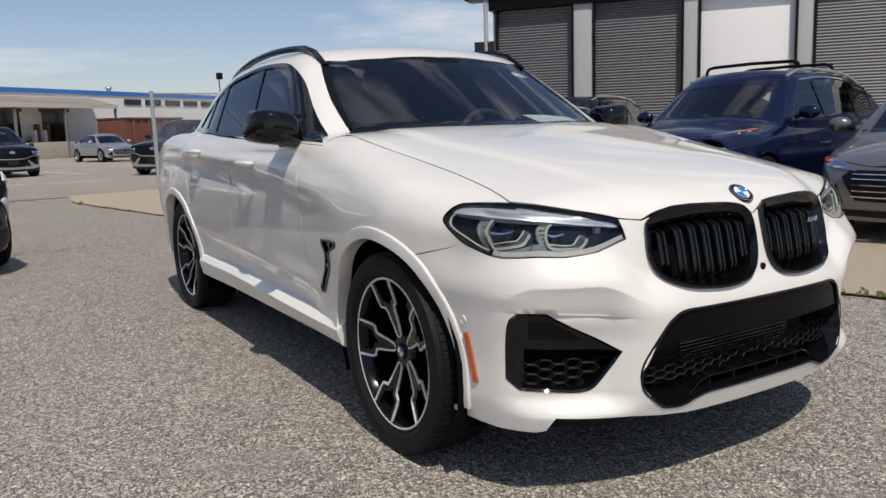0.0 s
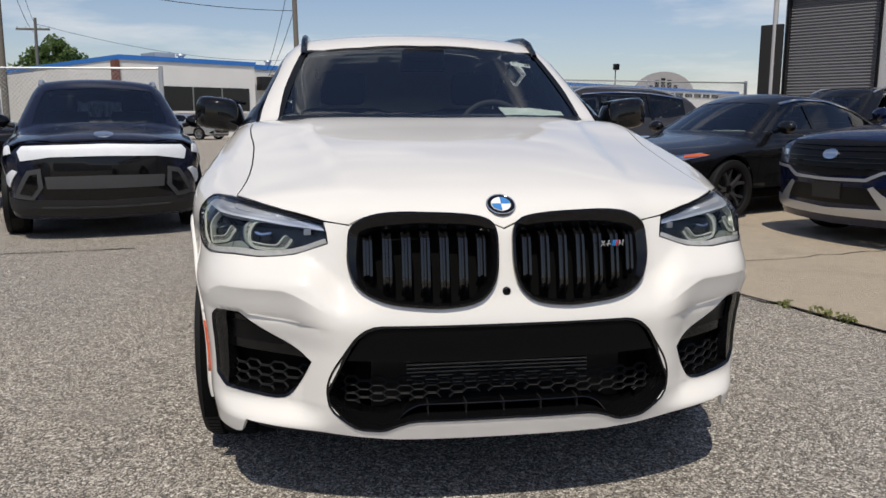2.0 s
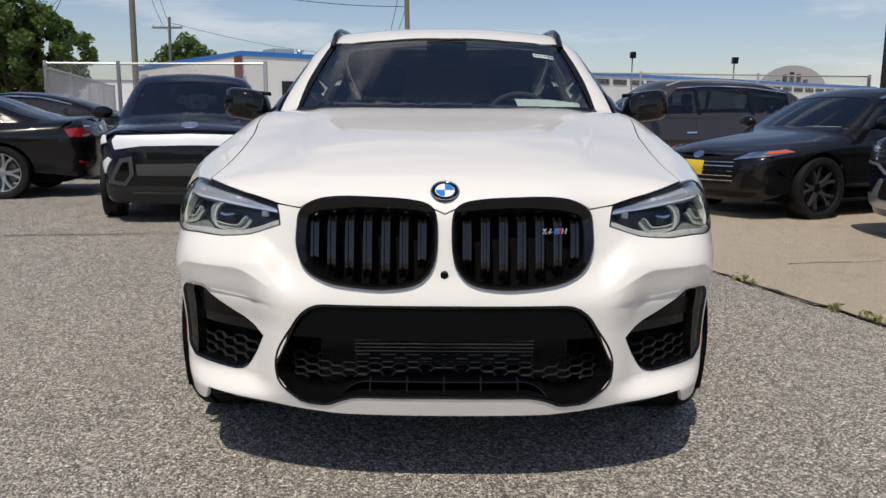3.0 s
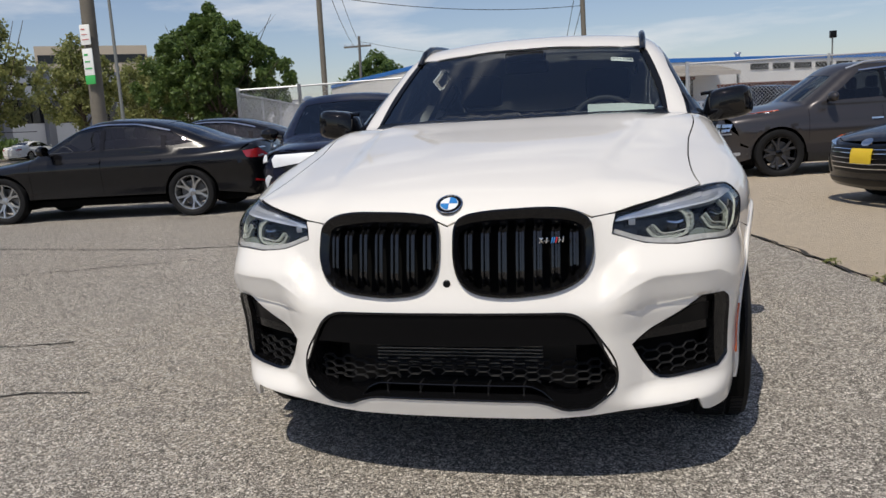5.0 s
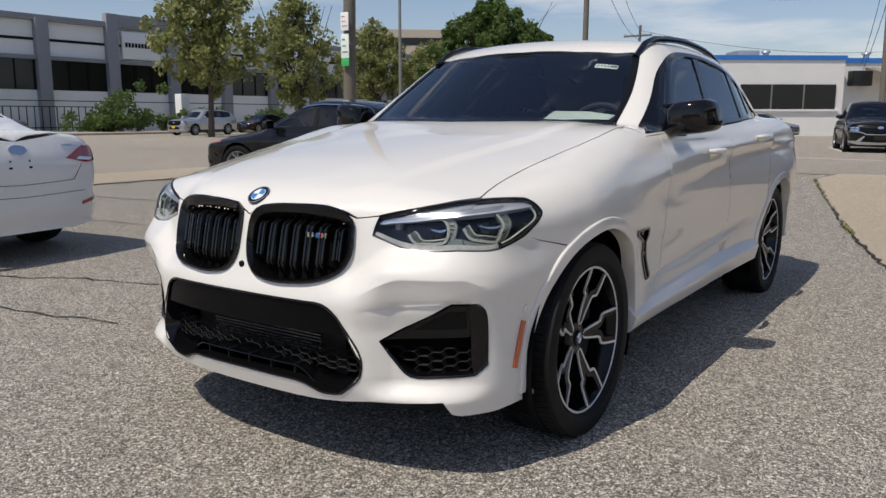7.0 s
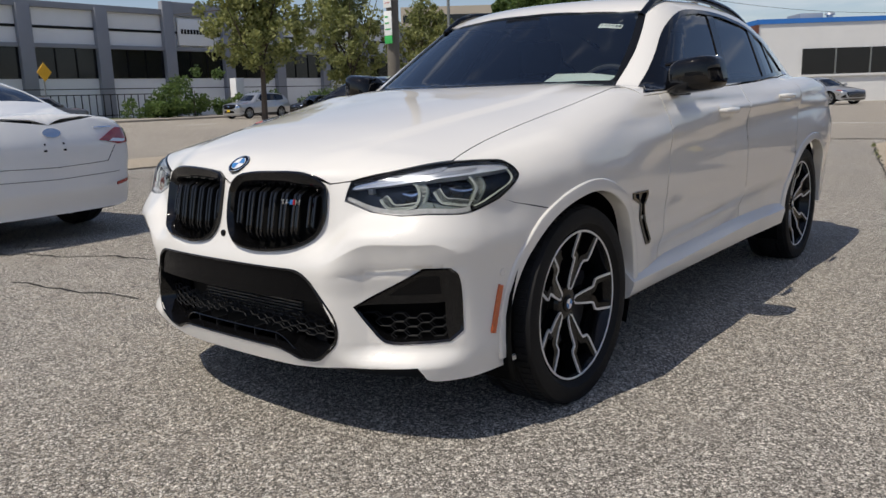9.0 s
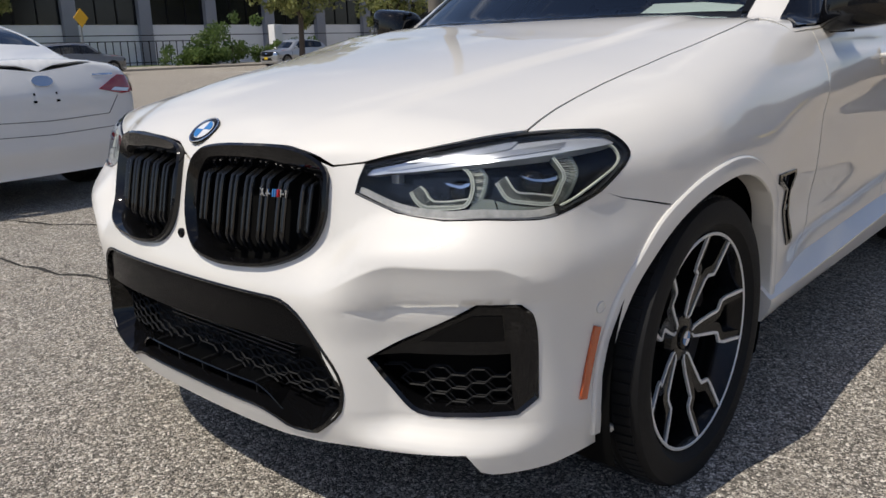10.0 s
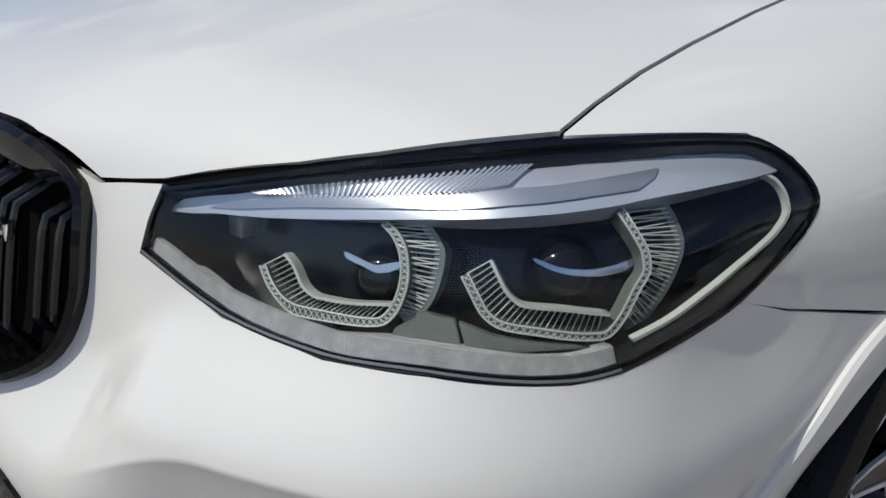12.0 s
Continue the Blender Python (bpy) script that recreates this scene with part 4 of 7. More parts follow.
def honeycomb(name, outline, cell, squash, lift, parent, mirror, material="gloss_black", skin=COUPE_SKIN, chart_name="wrap", thick=0.0028):
    """A six-sided grille mesh cut to an outline."""
    lo, hi = outline.min(0), outline.max(0)
    segs = set()
    for j in range(int((hi[1] - lo[1]) / (cell * squash * 0.866)) + 2):
        for i in range(int((hi[0] - lo[0]) / (cell * 0.75 * 2)) + 2):
            c = np.array([lo[0] + i * 1.5 * cell + (j % 2) * 0.75 * cell, lo[1] + j * cell * squash * 0.433])
            v = [tuple(np.round(c + cell / 2 * np.array([math.cos(a), squash * math.sin(a)]), 4)) for a in np.arange(6) * math.pi / 3]
            for k in range(6):
                segs.add(tuple(sorted((v[k], v[(k + 1) % 6]))))
    segs = [s for s in sorted(segs)]
    a, b = np.array([s[0] for s in segs]), np.array([s[1] for s in segs])
    ok = inside(outline, a) & inside(outline, b)
    if mirror == "centre":
        ok = inside(outline, (a + b) / 2)
    a, b = on_skin(a[ok], lift, chart_name, skin), on_skin(b[ok], lift, chart_name, skin)
    bm = bmesh.new()
    for p, q in zip(a, b):
        for s in ((1, -1) if mirror == "centre" else (-1,) if mirror else (1,)):
            tube(bm, [(s * p[0], p[1], p[2]), (s * q[0], q[1], q[2])], thick, 4, False)
            tube(bm, [(s * p[0], p[1] + 0.012, p[2]), (s * q[0], q[1] + 0.012, q[2])], thick, 4, False)
    return part(name, bm, material, parent)


# kidneys
kq = kidney_hole
km = kq.mean(0)
wide = 0.015 + 0.007 * step(0.0, 0.12, kq[:, 0] - km[0]) * step(-0.10, 0.02, kq[:, 1] - km[1]) + 0.005 * step(0.06, 0.10, kq[:, 1] - km[1])
for far in (False, True):
    kid = new("kidney_grille")
    kid.parent = coupe
    tagged(kid, "gloss black kidney grille with paired slats")
    rows = [on_skin(shrink(kq, -0.004), -0.006), on_skin(shrink(kq, -0.003), 0.012), on_skin(shrink(kq, 0.003), 0.016), on_skin(shrink(kq, wide * 0.75), 0.000), on_skin(shrink(kq, wide), -0.012), on_skin(shrink(kq, wide + 0.004), -0.07)]
    band("surround", rows, "gloss_black", kid, far)
    back = shrink(kq, 0.004)
    # added near-black sheet closes the grille and stands in for its shaded depth
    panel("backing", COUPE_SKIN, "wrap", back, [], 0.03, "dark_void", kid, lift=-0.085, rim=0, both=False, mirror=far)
    for i in range(7):
        x = 0.062 + i * 0.0505
        zs = np.linspace(0.55, 0.90, 120)
        ins = inside(shrink(kq, wide + 0.002), chart(COUPE_SKIN, "wrap", *[("f", x, z) for z in zs]))
        if ins.sum() < 10:
            continue
        z0, z1 = zs[ins][0], zs[ins][-1]
        bm = bmesh.new()
        s = -1 if far else 1
        for dx in (-0.0085, 0.0085):
            pts = []
            for t in np.linspace(0, 1, 12):
                p = COUPE_SKIN.front(x + dx, z0 + (z1 - z0) * t)
                dip = 0.012 + 0.055 * step(0.80, 1.0, t) + 0.03 * step(0.15, 0.0, t)
                pts.append((s * p[0], p[1] + dip, p[2]))
            tube(bm, pts, 0.0048, 8)
        # web between the pair
        prev = None
        for t in np.linspace(0, 1, 12):
            p = COUPE_SKIN.front(x, z0 + (z1 - z0) * t)
            dip = 0.020 + 0.055 * step(0.80, 1.0, t) + 0.03 * step(0.15, 0.0, t)
            row = [bm.verts.new((s * (x - 0.0085), p[1] + dip, p[2])), bm.verts.new((s * (x + 0.0085), p[1] + dip, p[2]))]
            if prev:
                bm.faces.new((prev[0], prev[1], row[1], row[0]))
            prev = row
        part("slat", bm, "slat_black", kid)
# model badge on one grille: a plain bar with three colour strokes
bd = new("grille_badge")
bd.parent = coupe
for x0, x1, z0, z1, lean, mt in ((0.268, 0.281, 0.765, 0.781, 0.010, "chrome"), (0.269, 0.282, 0.781, 0.765, 0.010, "chrome"), (0.287, 0.291, 0.765, 0.781, 0.004, "chrome"), (0.284, 0.298, 0.7695, 0.7725, 0.0, "chrome"), (0.302, 0.306, 0.765, 0.781, 0.004, "badge_blue"), (0.308, 0.312, 0.765, 0.781, 0.004, "badge_blue"), (0.314, 0.318, 0.765, 0.781, 0.004, "badge_red"), (0.322, 0.326, 0.765, 0.781, 0.003, "chrome"), (0.333, 0.337, 0.765, 0.781, 0.003, "chrome"), (0.327, 0.332, 0.770, 0.774, 0.0, "chrome")):
    y = float(COUPE_SKIN.front((x0 + x1) / 2, 0.773)[1]) - 0.002
    lo, hi = min(z0, z1), max(z0, z1)
    b_ = box(bmesh.new(), x0, x1 if lean < 0.009 else x0 + 0.004, y - 0.003, y + 0.004, lo, hi, 0.0008)
    for v in b_.verts:
        v.co.x += (v.co.z - lo) / (hi - lo) * lean * (1 if z1 > z0 else -1) + (lean if z1 < z0 else 0)
    part("stroke", b_, mt, bd)
tagged(bd, "small slanted silver badge with blue and red strokes")

# round bonnet badge
bp = COUPE_SKIN.top(0.0, 0.103)
bn = Vector(COUPE_SKIN.normal(bp.reshape(1, 3))[0])
bm_m = Matrix.Translation(Vector(bp) - bn * 0.001) @ bn.to_track_quat("Z", "Y").to_matrix().to_4x4()
badge = new("bonnet_badge")
badge.parent = coupe
tagged(badge, "round blue and white badge in a dark ring")
for nm, prof, mt in (("ring", [(0.0, 0.0), (0.0, 0.041), (0.004, 0.041), (0.0055, 0.0385), (0.0055, 0.0)], "gloss_black"), ("rim", [(0.0052, 0.0405), (0.0064, 0.0395), (0.0064, 0.0378), (0.0052, 0.0368)], "chrome"), ("centre", [(0.0052, 0.0), (0.0052, 0.0275), (0.0062, 0.0268), (0.0066, 0.0)], "badge_white")):
    b_ = lathe(bmesh.new(), prof, 40, "z")
    bmesh.ops.transform(b_, matrix=bm_m, verts=b_.verts[:])
    part(nm, b_, mt, badge)
b_ = bmesh.new()
for q in (0, math.pi):
    slab(b_, [(0, 0)] + [(0.0258 * math.cos(a), 0.0258 * math.sin(a)) for a in np.linspace(q, q + math.pi / 2, 10)], 0.0012, bm_m @ Matrix.Translation((0, 0, 0.0064)))
part("sector", b_, "badge_blue", badge)
# nose camera
p = COUPE_SKIN.front(0.0, 0.656)
part("nose_camera", lathe(bmesh.new(), [(p[1] + 0.01, 0.0), (p[1] + 0.01, 0.011), (p[1] - 0.004, 0.011), (p[1] - 0.006, 0.008), (p[1] - 0.002, 0.006), (p[1] - 0.004, 0.0)], 20, "y", (0, 0, 0.656)), "satin_black", coupe)

# mouth
mq = mouth_line
# added near-black sheet paints the shade deep in the mouth
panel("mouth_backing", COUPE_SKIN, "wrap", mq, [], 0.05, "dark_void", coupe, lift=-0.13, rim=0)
for far in (False, True):
    rows = []
    for inset_, l in ((-0.002, 0.002), (0.005, 0.0015), (0.008, -0.13)):
        q = shrink(mq, inset_)
        q[0], q[-1] = (0, mq[0, 1] - inset_), (0, mq[-1, 1] + inset_)
        rows.append(on_skin(q, l))
    band("mouth_wall", rows, "gloss_black", coupe, far, False)
    tube_pts = on_skin(smooth_line(mq, 4), 0.0)
    part("mouth_edge", tube(bmesh.new(), [((-1 if far else 1) * a, b, c) for a, b, c in tube_pts], 0.0035, 6), "gloss_black", coupe)
up = wrap(("f", 0.0, 0.564), ("f", 0.335, 0.563), ("f", 0.372, 0.552), ("f", 0.396, 0.527), ("f", 0.428, 0.474), ("f", 0.0, 0.470))
up[0, 0] = up[-1, 0] = 0
panel("upper_blank", COUPE_SKIN, "wrap", up, [], 0.02, "blank_black", coupe, lift=-0.006, rim=0.03, label="gloss black panel over the lower grille")
mesh_zone = wrap(("f", 0.0, 0.472), ("f", 0.43, 0.472), ("f", 0.475, 0.39), ("f", 0.44, 0.33), ("f", 0.0, 0.375))
mesh_zone[0, 0] = mesh_zone[-1, 0] = -0.02
honeycomb("lower_mesh", mesh_zone, 0.046, 0.60, -0.055, coupe, "centre", "mesh_black", thick=0.0024)
for far in (False, True):
    s = -1 if far else 1
    lo_path = smooth_line(wrap(("f", 0.0, 0.346), ("f", 0.225, 0.346), ("f", 0.262, 0.330), ("f", 0.302, 0.288), ("f", 0.335, 0.276)), 5)
    lp = on_skin(lo_path, -0.022)
    ledge_loops = [[(p[0], p[1], p[2]) for p in lp], [(p[0], p[1] + 0.006, p[2] - 0.004) for p in lp], [(p[0], p[1] + 0.10, p[2] - 0.006) for p in lp]]
    band("inner_shelf", ledge_loops, "gloss_black", coupe, far, False)
    part("shelf_edge", tube(bmesh.new(), [(s * p[0], p[1], p[2]) for p in lp], 0.0026, 6), "gloss_black", coupe)
for x in (-0.21, -0.105, 0.0, 0.105, 0.21):
    y = float(COUPE_SKIN.front(abs(x), 0.32)[1])
    boxed("shelf_rib", (x - 0.002, x + 0.002, y + 0.03, y + 0.08, 0.30, 0.345), "trim_black", coupe)
# radiator seen through the mesh
boxed("radiator", (-0.36, 0.36, 0.12, 0.15, 0.30, 0.50), "satin_black", coupe, 0.004)
for i in range(9):
    boxed("radiator_fin", (-0.26, 0.26, 0.108, 0.12, 0.375 + i * 0.011, 0.379 + i * 0.011), "disc", coupe)
# dark lip under the chin
chin_up = [("f", 0.73, 0.290), ("f", 0.70, 0.288), ("f", 0.60, 0.279), ("f", 0.50, 0.272), ("f", 0.40, 0.260), ("f", 0.30, 0.252), ("f", 0.0, 0.251)]
cu = wrap(*chin_up)
cu[-1, 0] = 0
for far in (False, True):
    a = on_skin(cu, -0.012)
    band("chin_lip", [a, [(p[0] * 0.97, p[1] + 0.05, p[2] - 0.035) for p in a], [(p[0] * 0.95, p[1] + 0.12, 0.20) for p in a]], "satin_black", coupe, far, False, "black lip under the bumper")

# corner intakes
for far in (False, True):
    s = -1 if far else 1
    box_ = new("corner_intake")
    box_.parent = coupe
    tagged(box_, "gloss black corner intake with honeycomb mesh")
    vq = vent_hole
    band("surround", [on_skin(vq, 0.002), on_skin(shrink(vq, 0.007), -0.004), on_skin(shrink(vq, 0.010), -0.075)], "gloss_black", box_, far)
    # near-black sheet in place of the unlit depth behind the mesh
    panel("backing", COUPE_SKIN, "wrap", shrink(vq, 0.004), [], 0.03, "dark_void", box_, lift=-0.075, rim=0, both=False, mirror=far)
    # upper blank and the upright blade at the outer edge
    blank = np.array([(0.488, 0.455), (0.560, 0.503), (0.640, 0.548), (0.680, 0.572), (0.735, 0.578), (0.742, 0.470), (0.648, 0.466), (0.560, 0.460)])
    panel("upper_blank", COUPE_SKIN, "wrap", blank, [], 0.02, "gloss_black", box_, lift=-0.022, rim=0.03, both=False, mirror=far)
    inset_ = np.array([(0.580, 0.488), (0.640, 0.524), (0.672, 0.546), (0.722, 0.548), (0.727, 0.496), (0.650, 0.492)])
    panel("blank_inset", COUPE_SKIN, "wrap", inset_, [], 0.02, "satin_black", box_, lift=-0.0205, rim=0.004, both=False, mirror=far)
    blade = np.array([(0.722, 0.582), (0.752, 0.582), (0.768, 0.560), (0.776, 0.500), (0.780, 0.385), (0.762, 0.356), (0.744, 0.352), (0.738, 0.400), (0.736, 0.480)])
    panel("upright_blade", COUPE_SKIN, "wrap", blade, [], 0.02, "gloss_black", box_, lift=-0.004, rim=0.05, both=False, mirror=far)
    mz = np.array([(0.492, 0.452), (0.560, 0.458), (0.648, 0.464), (0.742, 0.466), (0.745, 0.352), (0.690, 0.345), (0.580, 0.345), (0.540, 0.385)])
    honeycomb("intake_mesh", mz, 0.050, 0.66, -0.034, box_, far, "mesh_black", thick=0.0022)
    refl = np.array([(0.892, 0.508), (0.907, 0.502), (0.8795, 0.353), (0.8645, 0.357)])
    panel("side_reflector", COUPE_SKIN, "wrap", refl, [], 0.02, "amber", coupe, lift=0.0065, rim=0.006, both=False, mirror=far, label="amber side reflector")
    p = on_skin([(0.9065, 0.543)], 0.003)[0]
    nv = Vector(COUPE_SKIN.normal(p.reshape(1, 3))[0])
    b_ = lathe(bmesh.new(), [(-0.003, 0.0125), (0.0006, 0.0125), (0.0006, 0.0108), (-0.001, 0.0105), (0.0004, 0.0), ], 24, "z")
    bmesh.ops.transform(b_, matrix=Matrix.Translation((s * p[0], p[1], p[2])) @ Vector((s * nv.x, nv.y, nv.z)).to_track_quat("Z", "Y").to_matrix().to_4x4(), verts=b_.verts[:])
    part("parking_sensor", b_, "white_paint", coupe)

# headlights
LAMP = {
    "blade": [(0.484, 0.813), (0.496, 0.825), (0.547, 0.837), (0.629, 0.861), (0.709, 0.881), (0.779, 0.888), (0.795, 0.889), (0.867, 0.887), (0.940, 0.881), (0.962, 0.871), (0.956, 0.864), (0.906, 0.861), (0.857, 0.860), (0.822, 0.858), (0.782, 0.855), (0.745, 0.852), (0.693, 0.845), (0.631, 0.832), (0.573, 0.823), (0.528, 0.819)],
    "hatch": [(0.555, 0.839), (0.630, 0.860), (0.709, 0.878), (0.775, 0.885), (0.757, 0.872), (0.709, 0.866), (0.632, 0.850), (0.570, 0.839)],
    "strip": [(0.523, 0.823), (0.539, 0.830), (0.631, 0.849), (0.709, 0.864), (0.746, 0.869), (0.804, 0.873), (0.854, 0.876), (0.849, 0.871), (0.835, 0.865), (0.802, 0.864), (0.745, 0.859), (0.671, 0.848), (0.550, 0.826)],
}
O1 = [(0.568, 0.786), (0.575, 0.772), (0.586, 0.761), (0.597, 0.758), (0.621, 0.759), (0.646, 0.761), (0.659, 0.764), (0.665, 0.770), (0.671, 0.782), (0.675, 0.802), (0.674, 0.815), (0.668, 0.829), (0.660, 0.837)]
I1 = [(0.585, 0.798), (0.592, 0.791), (0.601, 0.775), (0.611, 0.770), (0.629, 0.771), (0.665, 0.778)]
W1 = [(0.683, 0.846), (0.689, 0.835), (0.694, 0.820), (0.691, 0.799), (0.684, 0.781), (0.669, 0.767)]
O2 = [(0.715, 0.809), (0.722, 0.796), (0.730, 0.782), (0.740, 0.775), (0.764, 0.770), (0.799, 0.763), (0.811, 0.762), (0.819, 0.770), (0.832, 0.797), (0.839, 0.812), (0.838, 0.823), (0.831, 0.841), (0.823, 0.857)]
I2 = [(0.732, 0.822), (0.737, 0.810), (0.745, 0.796), (0.754, 0.789), (0.779, 0.785), (0.814, 0.778)]
W2 = [(0.863, 0.861), (0.870, 0.846), (0.874, 0.827), (0.870, 0.808), (0.858, 0.781), (0.844, 0.764), (0.834, 0.757)]
C1 = [(0.626, 0.808), (0.642, 0.804), (0.651, 0.803), (0.666, 0.809), (0.666, 0.804), (0.651, 0.797), (0.640, 0.800), (0.628, 0.803)]
C2 = [(0.762, 0.827), (0.779, 0.819), (0.800, 0.815), (0.821, 0.817), (0.834, 0.821), (0.834, 0.814), (0.821, 0.809), (0.800, 0.809), (0.779, 0.814), (0.763, 0.823)]
LOWER = [(0.486, 0.768), (0.515, 0.774), (0.542, 0.762), (0.568, 0.755), (0.591, 0.752), (0.618, 0.752), (0.650, 0.756), (0.673, 0.759), (0.710, 0.760), (0.746, 0.757), (0.782, 0.754), (0.811, 0.758), (0.804, 0.748), (0.782, 0.745), (0.746, 0.748), (0.711, 0.750), (0.674, 0.749), (0.635, 0.744), (0.602, 0.742), (0.570, 0.741), (0.545, 0.745), (0.511, 0.756)]
EDGE = [(0.945, 0.865), (0.956, 0.857), (0.962, 0.845), (0.963, 0.835), (0.954, 0.821), (0.932, 0.805), (0.906, 0.791), (0.881, 0.779), (0.858, 0.768), (0.829, 0.758)]
for far in (False, True):
    s = -1 if far else 1
    hl = new("headlight")
    hl.parent = coupe
    tagged(hl, "clear led headlight with two angular light rings")
    lq = lamp_hole
    put = lambda nm, q, mt, lift, gap=0.012, rim=0.006, label="": panel(nm, COUPE_SKIN, "wrap", np.asarray(q, float), [], gap, mt, hl, lift=lift, rim=rim, both=False, mirror=far, label=label)
    band("gasket", [on_skin(lq, -0.003), on_skin(shrink(lq, 0.0015), 0.0005), on_skin(shrink(lq, 0.0042), 0.0005), on_skin(shrink(lq, 0.0052), -0.012)], "gloss_black", hl, far)
    put("housing", shrink(lq, 0.004), "lamp_dark", -0.062, 0.03, 0)
    band("housing_wall", [on_skin(shrink(lq, 0.006), -0.004), on_skin(shrink(lq, 0.010), -0.030), on_skin(shrink(lq, 0.006), -0.062)], "lamp_dark", hl, far)
    put("lens", shrink(lq, 0.004), "lens_clear", -0.0015, 0.02, 0, "clear lens").visible_shadow = False
    put("blade", rounded(LAMP["blade"], 2), "lamp_silver", -0.013, 0.012, 0.02)
    put("clear_strip", LAMP["strip"], "satin_silver", -0.0115, 0.012, 0.001)
    b_ = bmesh.new()
    hq = np.array(LAMP["hatch"])
    for t in np.linspace(0.03, 0.97, 46):
        a = hq[0] + (hq[3] - hq[0]) * t + np.array([0, 0.004 * math.sin(math.pi * t)])
        c = hq[7] + (hq[4] - hq[7]) * t
        pa, pc = on_skin([a, c + (a - c) * -0.1 - np.array([0.006, 0])], -0.0095)
        tube(b_, [(s * pa[0], pa[1], pa[2]), (s * pc[0], pc[1], pc[2])], 0.0011, 4, False)
    part("blade_ribs", b_, "lamp_silver", hl)
    for outer, inner, second in ((O1, I1, W1), (O2, I2, W2)):
        ring = new("light_ring")
        ring.parent = hl
        so, si, sw = smooth_line(outer, 4), smooth_line(inner, 5), smooth_line(second, 5)
        rp = lambda nm, q, mt, lift, gap=0.008, rim=0.004: panel(nm, COUPE_SKIN, "wrap", np.asarray(q, float), [], gap, mt, ring, lift=lift, rim=rim, both=False, mirror=far)
        edge = np.asarray(ribbon(so, 0.0052))
        rp("guide", edge, "lamp_clear", -0.020, 0.006, 0.012)
        left, right, b_ = edge[:len(edge) // 2], edge[len(edge) // 2:][::-1], bmesh.new()
        at = np.linspace(0, len(left) - 1, 44)
        cut = lambda e: on_skin(np.stack([np.interp(at, np.arange(len(e)), e[:, k]) for k in (0, 1)], -1), -0.0192)
        la, ra = cut(left) * (s, 1, 1), cut(right) * (s, 1, 1)
        for k in range(43):
            tube(b_, [Vector(la[k]), Vector(ra[k + 1])], 0.0005, 4, False)
            tube(b_, [Vector(ra[k]), Vector(la[k + 1])], 0.0005, 4, False)
        tube(b_, [Vector(p) for p in la], 0.0009, 4, False)
        tube(b_, [Vector(p) for p in ra], 0.0009, 4, False)
        part("guide_lattice", b_, "drl", ring)
        rp("inner_edge", ribbon(si, 0.0026), "drl", -0.020, 0.006, 0.010)
        rp("outer_frame", ribbon(sw, 0.008), "lamp_clear", -0.030, 0.008, 0.012)
        b_ = bmesh.new()
        half = so[: int(len(so) * 0.55)]
        for t in np.linspace(0.02, 0.98, 46):
            a = half[min(int(t * (len(half) - 1)), len(half) - 1)]
            c = si[min(int(t * (len(si) - 1)), len(si) - 1)]
            pa, pc = on_skin([a, c], -0.024)
            tube(b_, [(s * pa[0], pa[1], pa[2]), (s * pc[0], pc[1], pc[2])], 0.00055, 4, False)
        rest = so[int(len(so) * 0.6):][::-1]
        for t in np.linspace(0.05, 0.95, 34):
            a = rest[int(t * (len(rest) - 1))]
            c = sw[int(t * (len(sw) - 1))]
            pa, pc = on_skin([a, c], [-0.024, -0.03])
            tube(b_, [(s * pa[0], pa[1], pa[2]), (s * pc[0], pc[1], pc[2])], 0.00055, 4, False)
        part("ribs", b_, "drl", ring)
    for q in (C1, C2):
        put("projector_blade", rounded(q, 2), "lamp_chrome", -0.030, 0.01, 0.008)
    for q, r in zip([(0.644, 0.791), (0.790, 0.812)], (0.026, 0.028)):
        p = on_skin([q], -0.058)[0]
        b_ = bmesh.new()
        bmesh.ops.create_uvsphere(b_, u_segments=24, v_segments=14, radius=r, matrix=Matrix.Translation((s * p[0], p[1], p[2])))
        part("projector", b_, "gloss_black", hl)
    put("lower_reflector", rounded(LOWER, 2), "lamp_texture", -0.010, 0.012, 0.01)
    turn = [int(np.argmin(np.linalg.norm(lq - wrap(p)[0], axis=1))) for p in (LAMP_LOW[3], LAMP_LOW[8])]
    rim_o, rim_i = shrink(lq, 0.0058)[turn[0]:turn[1] + 1], shrink(lq, 0.0185)[turn[0]:turn[1] + 1]
    put("lower_rim", np.concatenate([rim_o, rim_i[::-1]]), "lamp_texture", -0.006, 0.012, 0.006)
    edge_o, edge_i = shrink(lq, 0.0028)[turn[0]:turn[1] + 1], shrink(lq, 0.0046)[turn[0]:turn[1] + 1]
    put("lens_edge", np.concatenate([edge_o, edge_i[::-1]]), "lens_grey", 0.0012, 0.012, 0.001)
    for q in ([(0.668, 0.757), (0.671, 0.764), (0.690, 0.779), (0.710, 0.777), (0.716, 0.757)], [(0.719, 0.757), (0.713, 0.776), (0.735, 0.768), (0.765, 0.762), (0.800, 0.757)]):
        put("facet", q, "lamp_clear", -0.016, 0.01, 0.006)
    put("edge_guide", ribbon(smooth_line(EDGE, 4), 0.0028), "drl", -0.014, 0.008, 0.006)
    p = on_skin([(0.535, 0.812)], -0.035)[0]
    boxed("module", (s * p[0] - 0.010, s * p[0] + 0.010, p[1] - 0.006, p[1] + 0.01, p[2] - 0.009, p[2] + 0.009), "satin_silver", hl, 0.002)

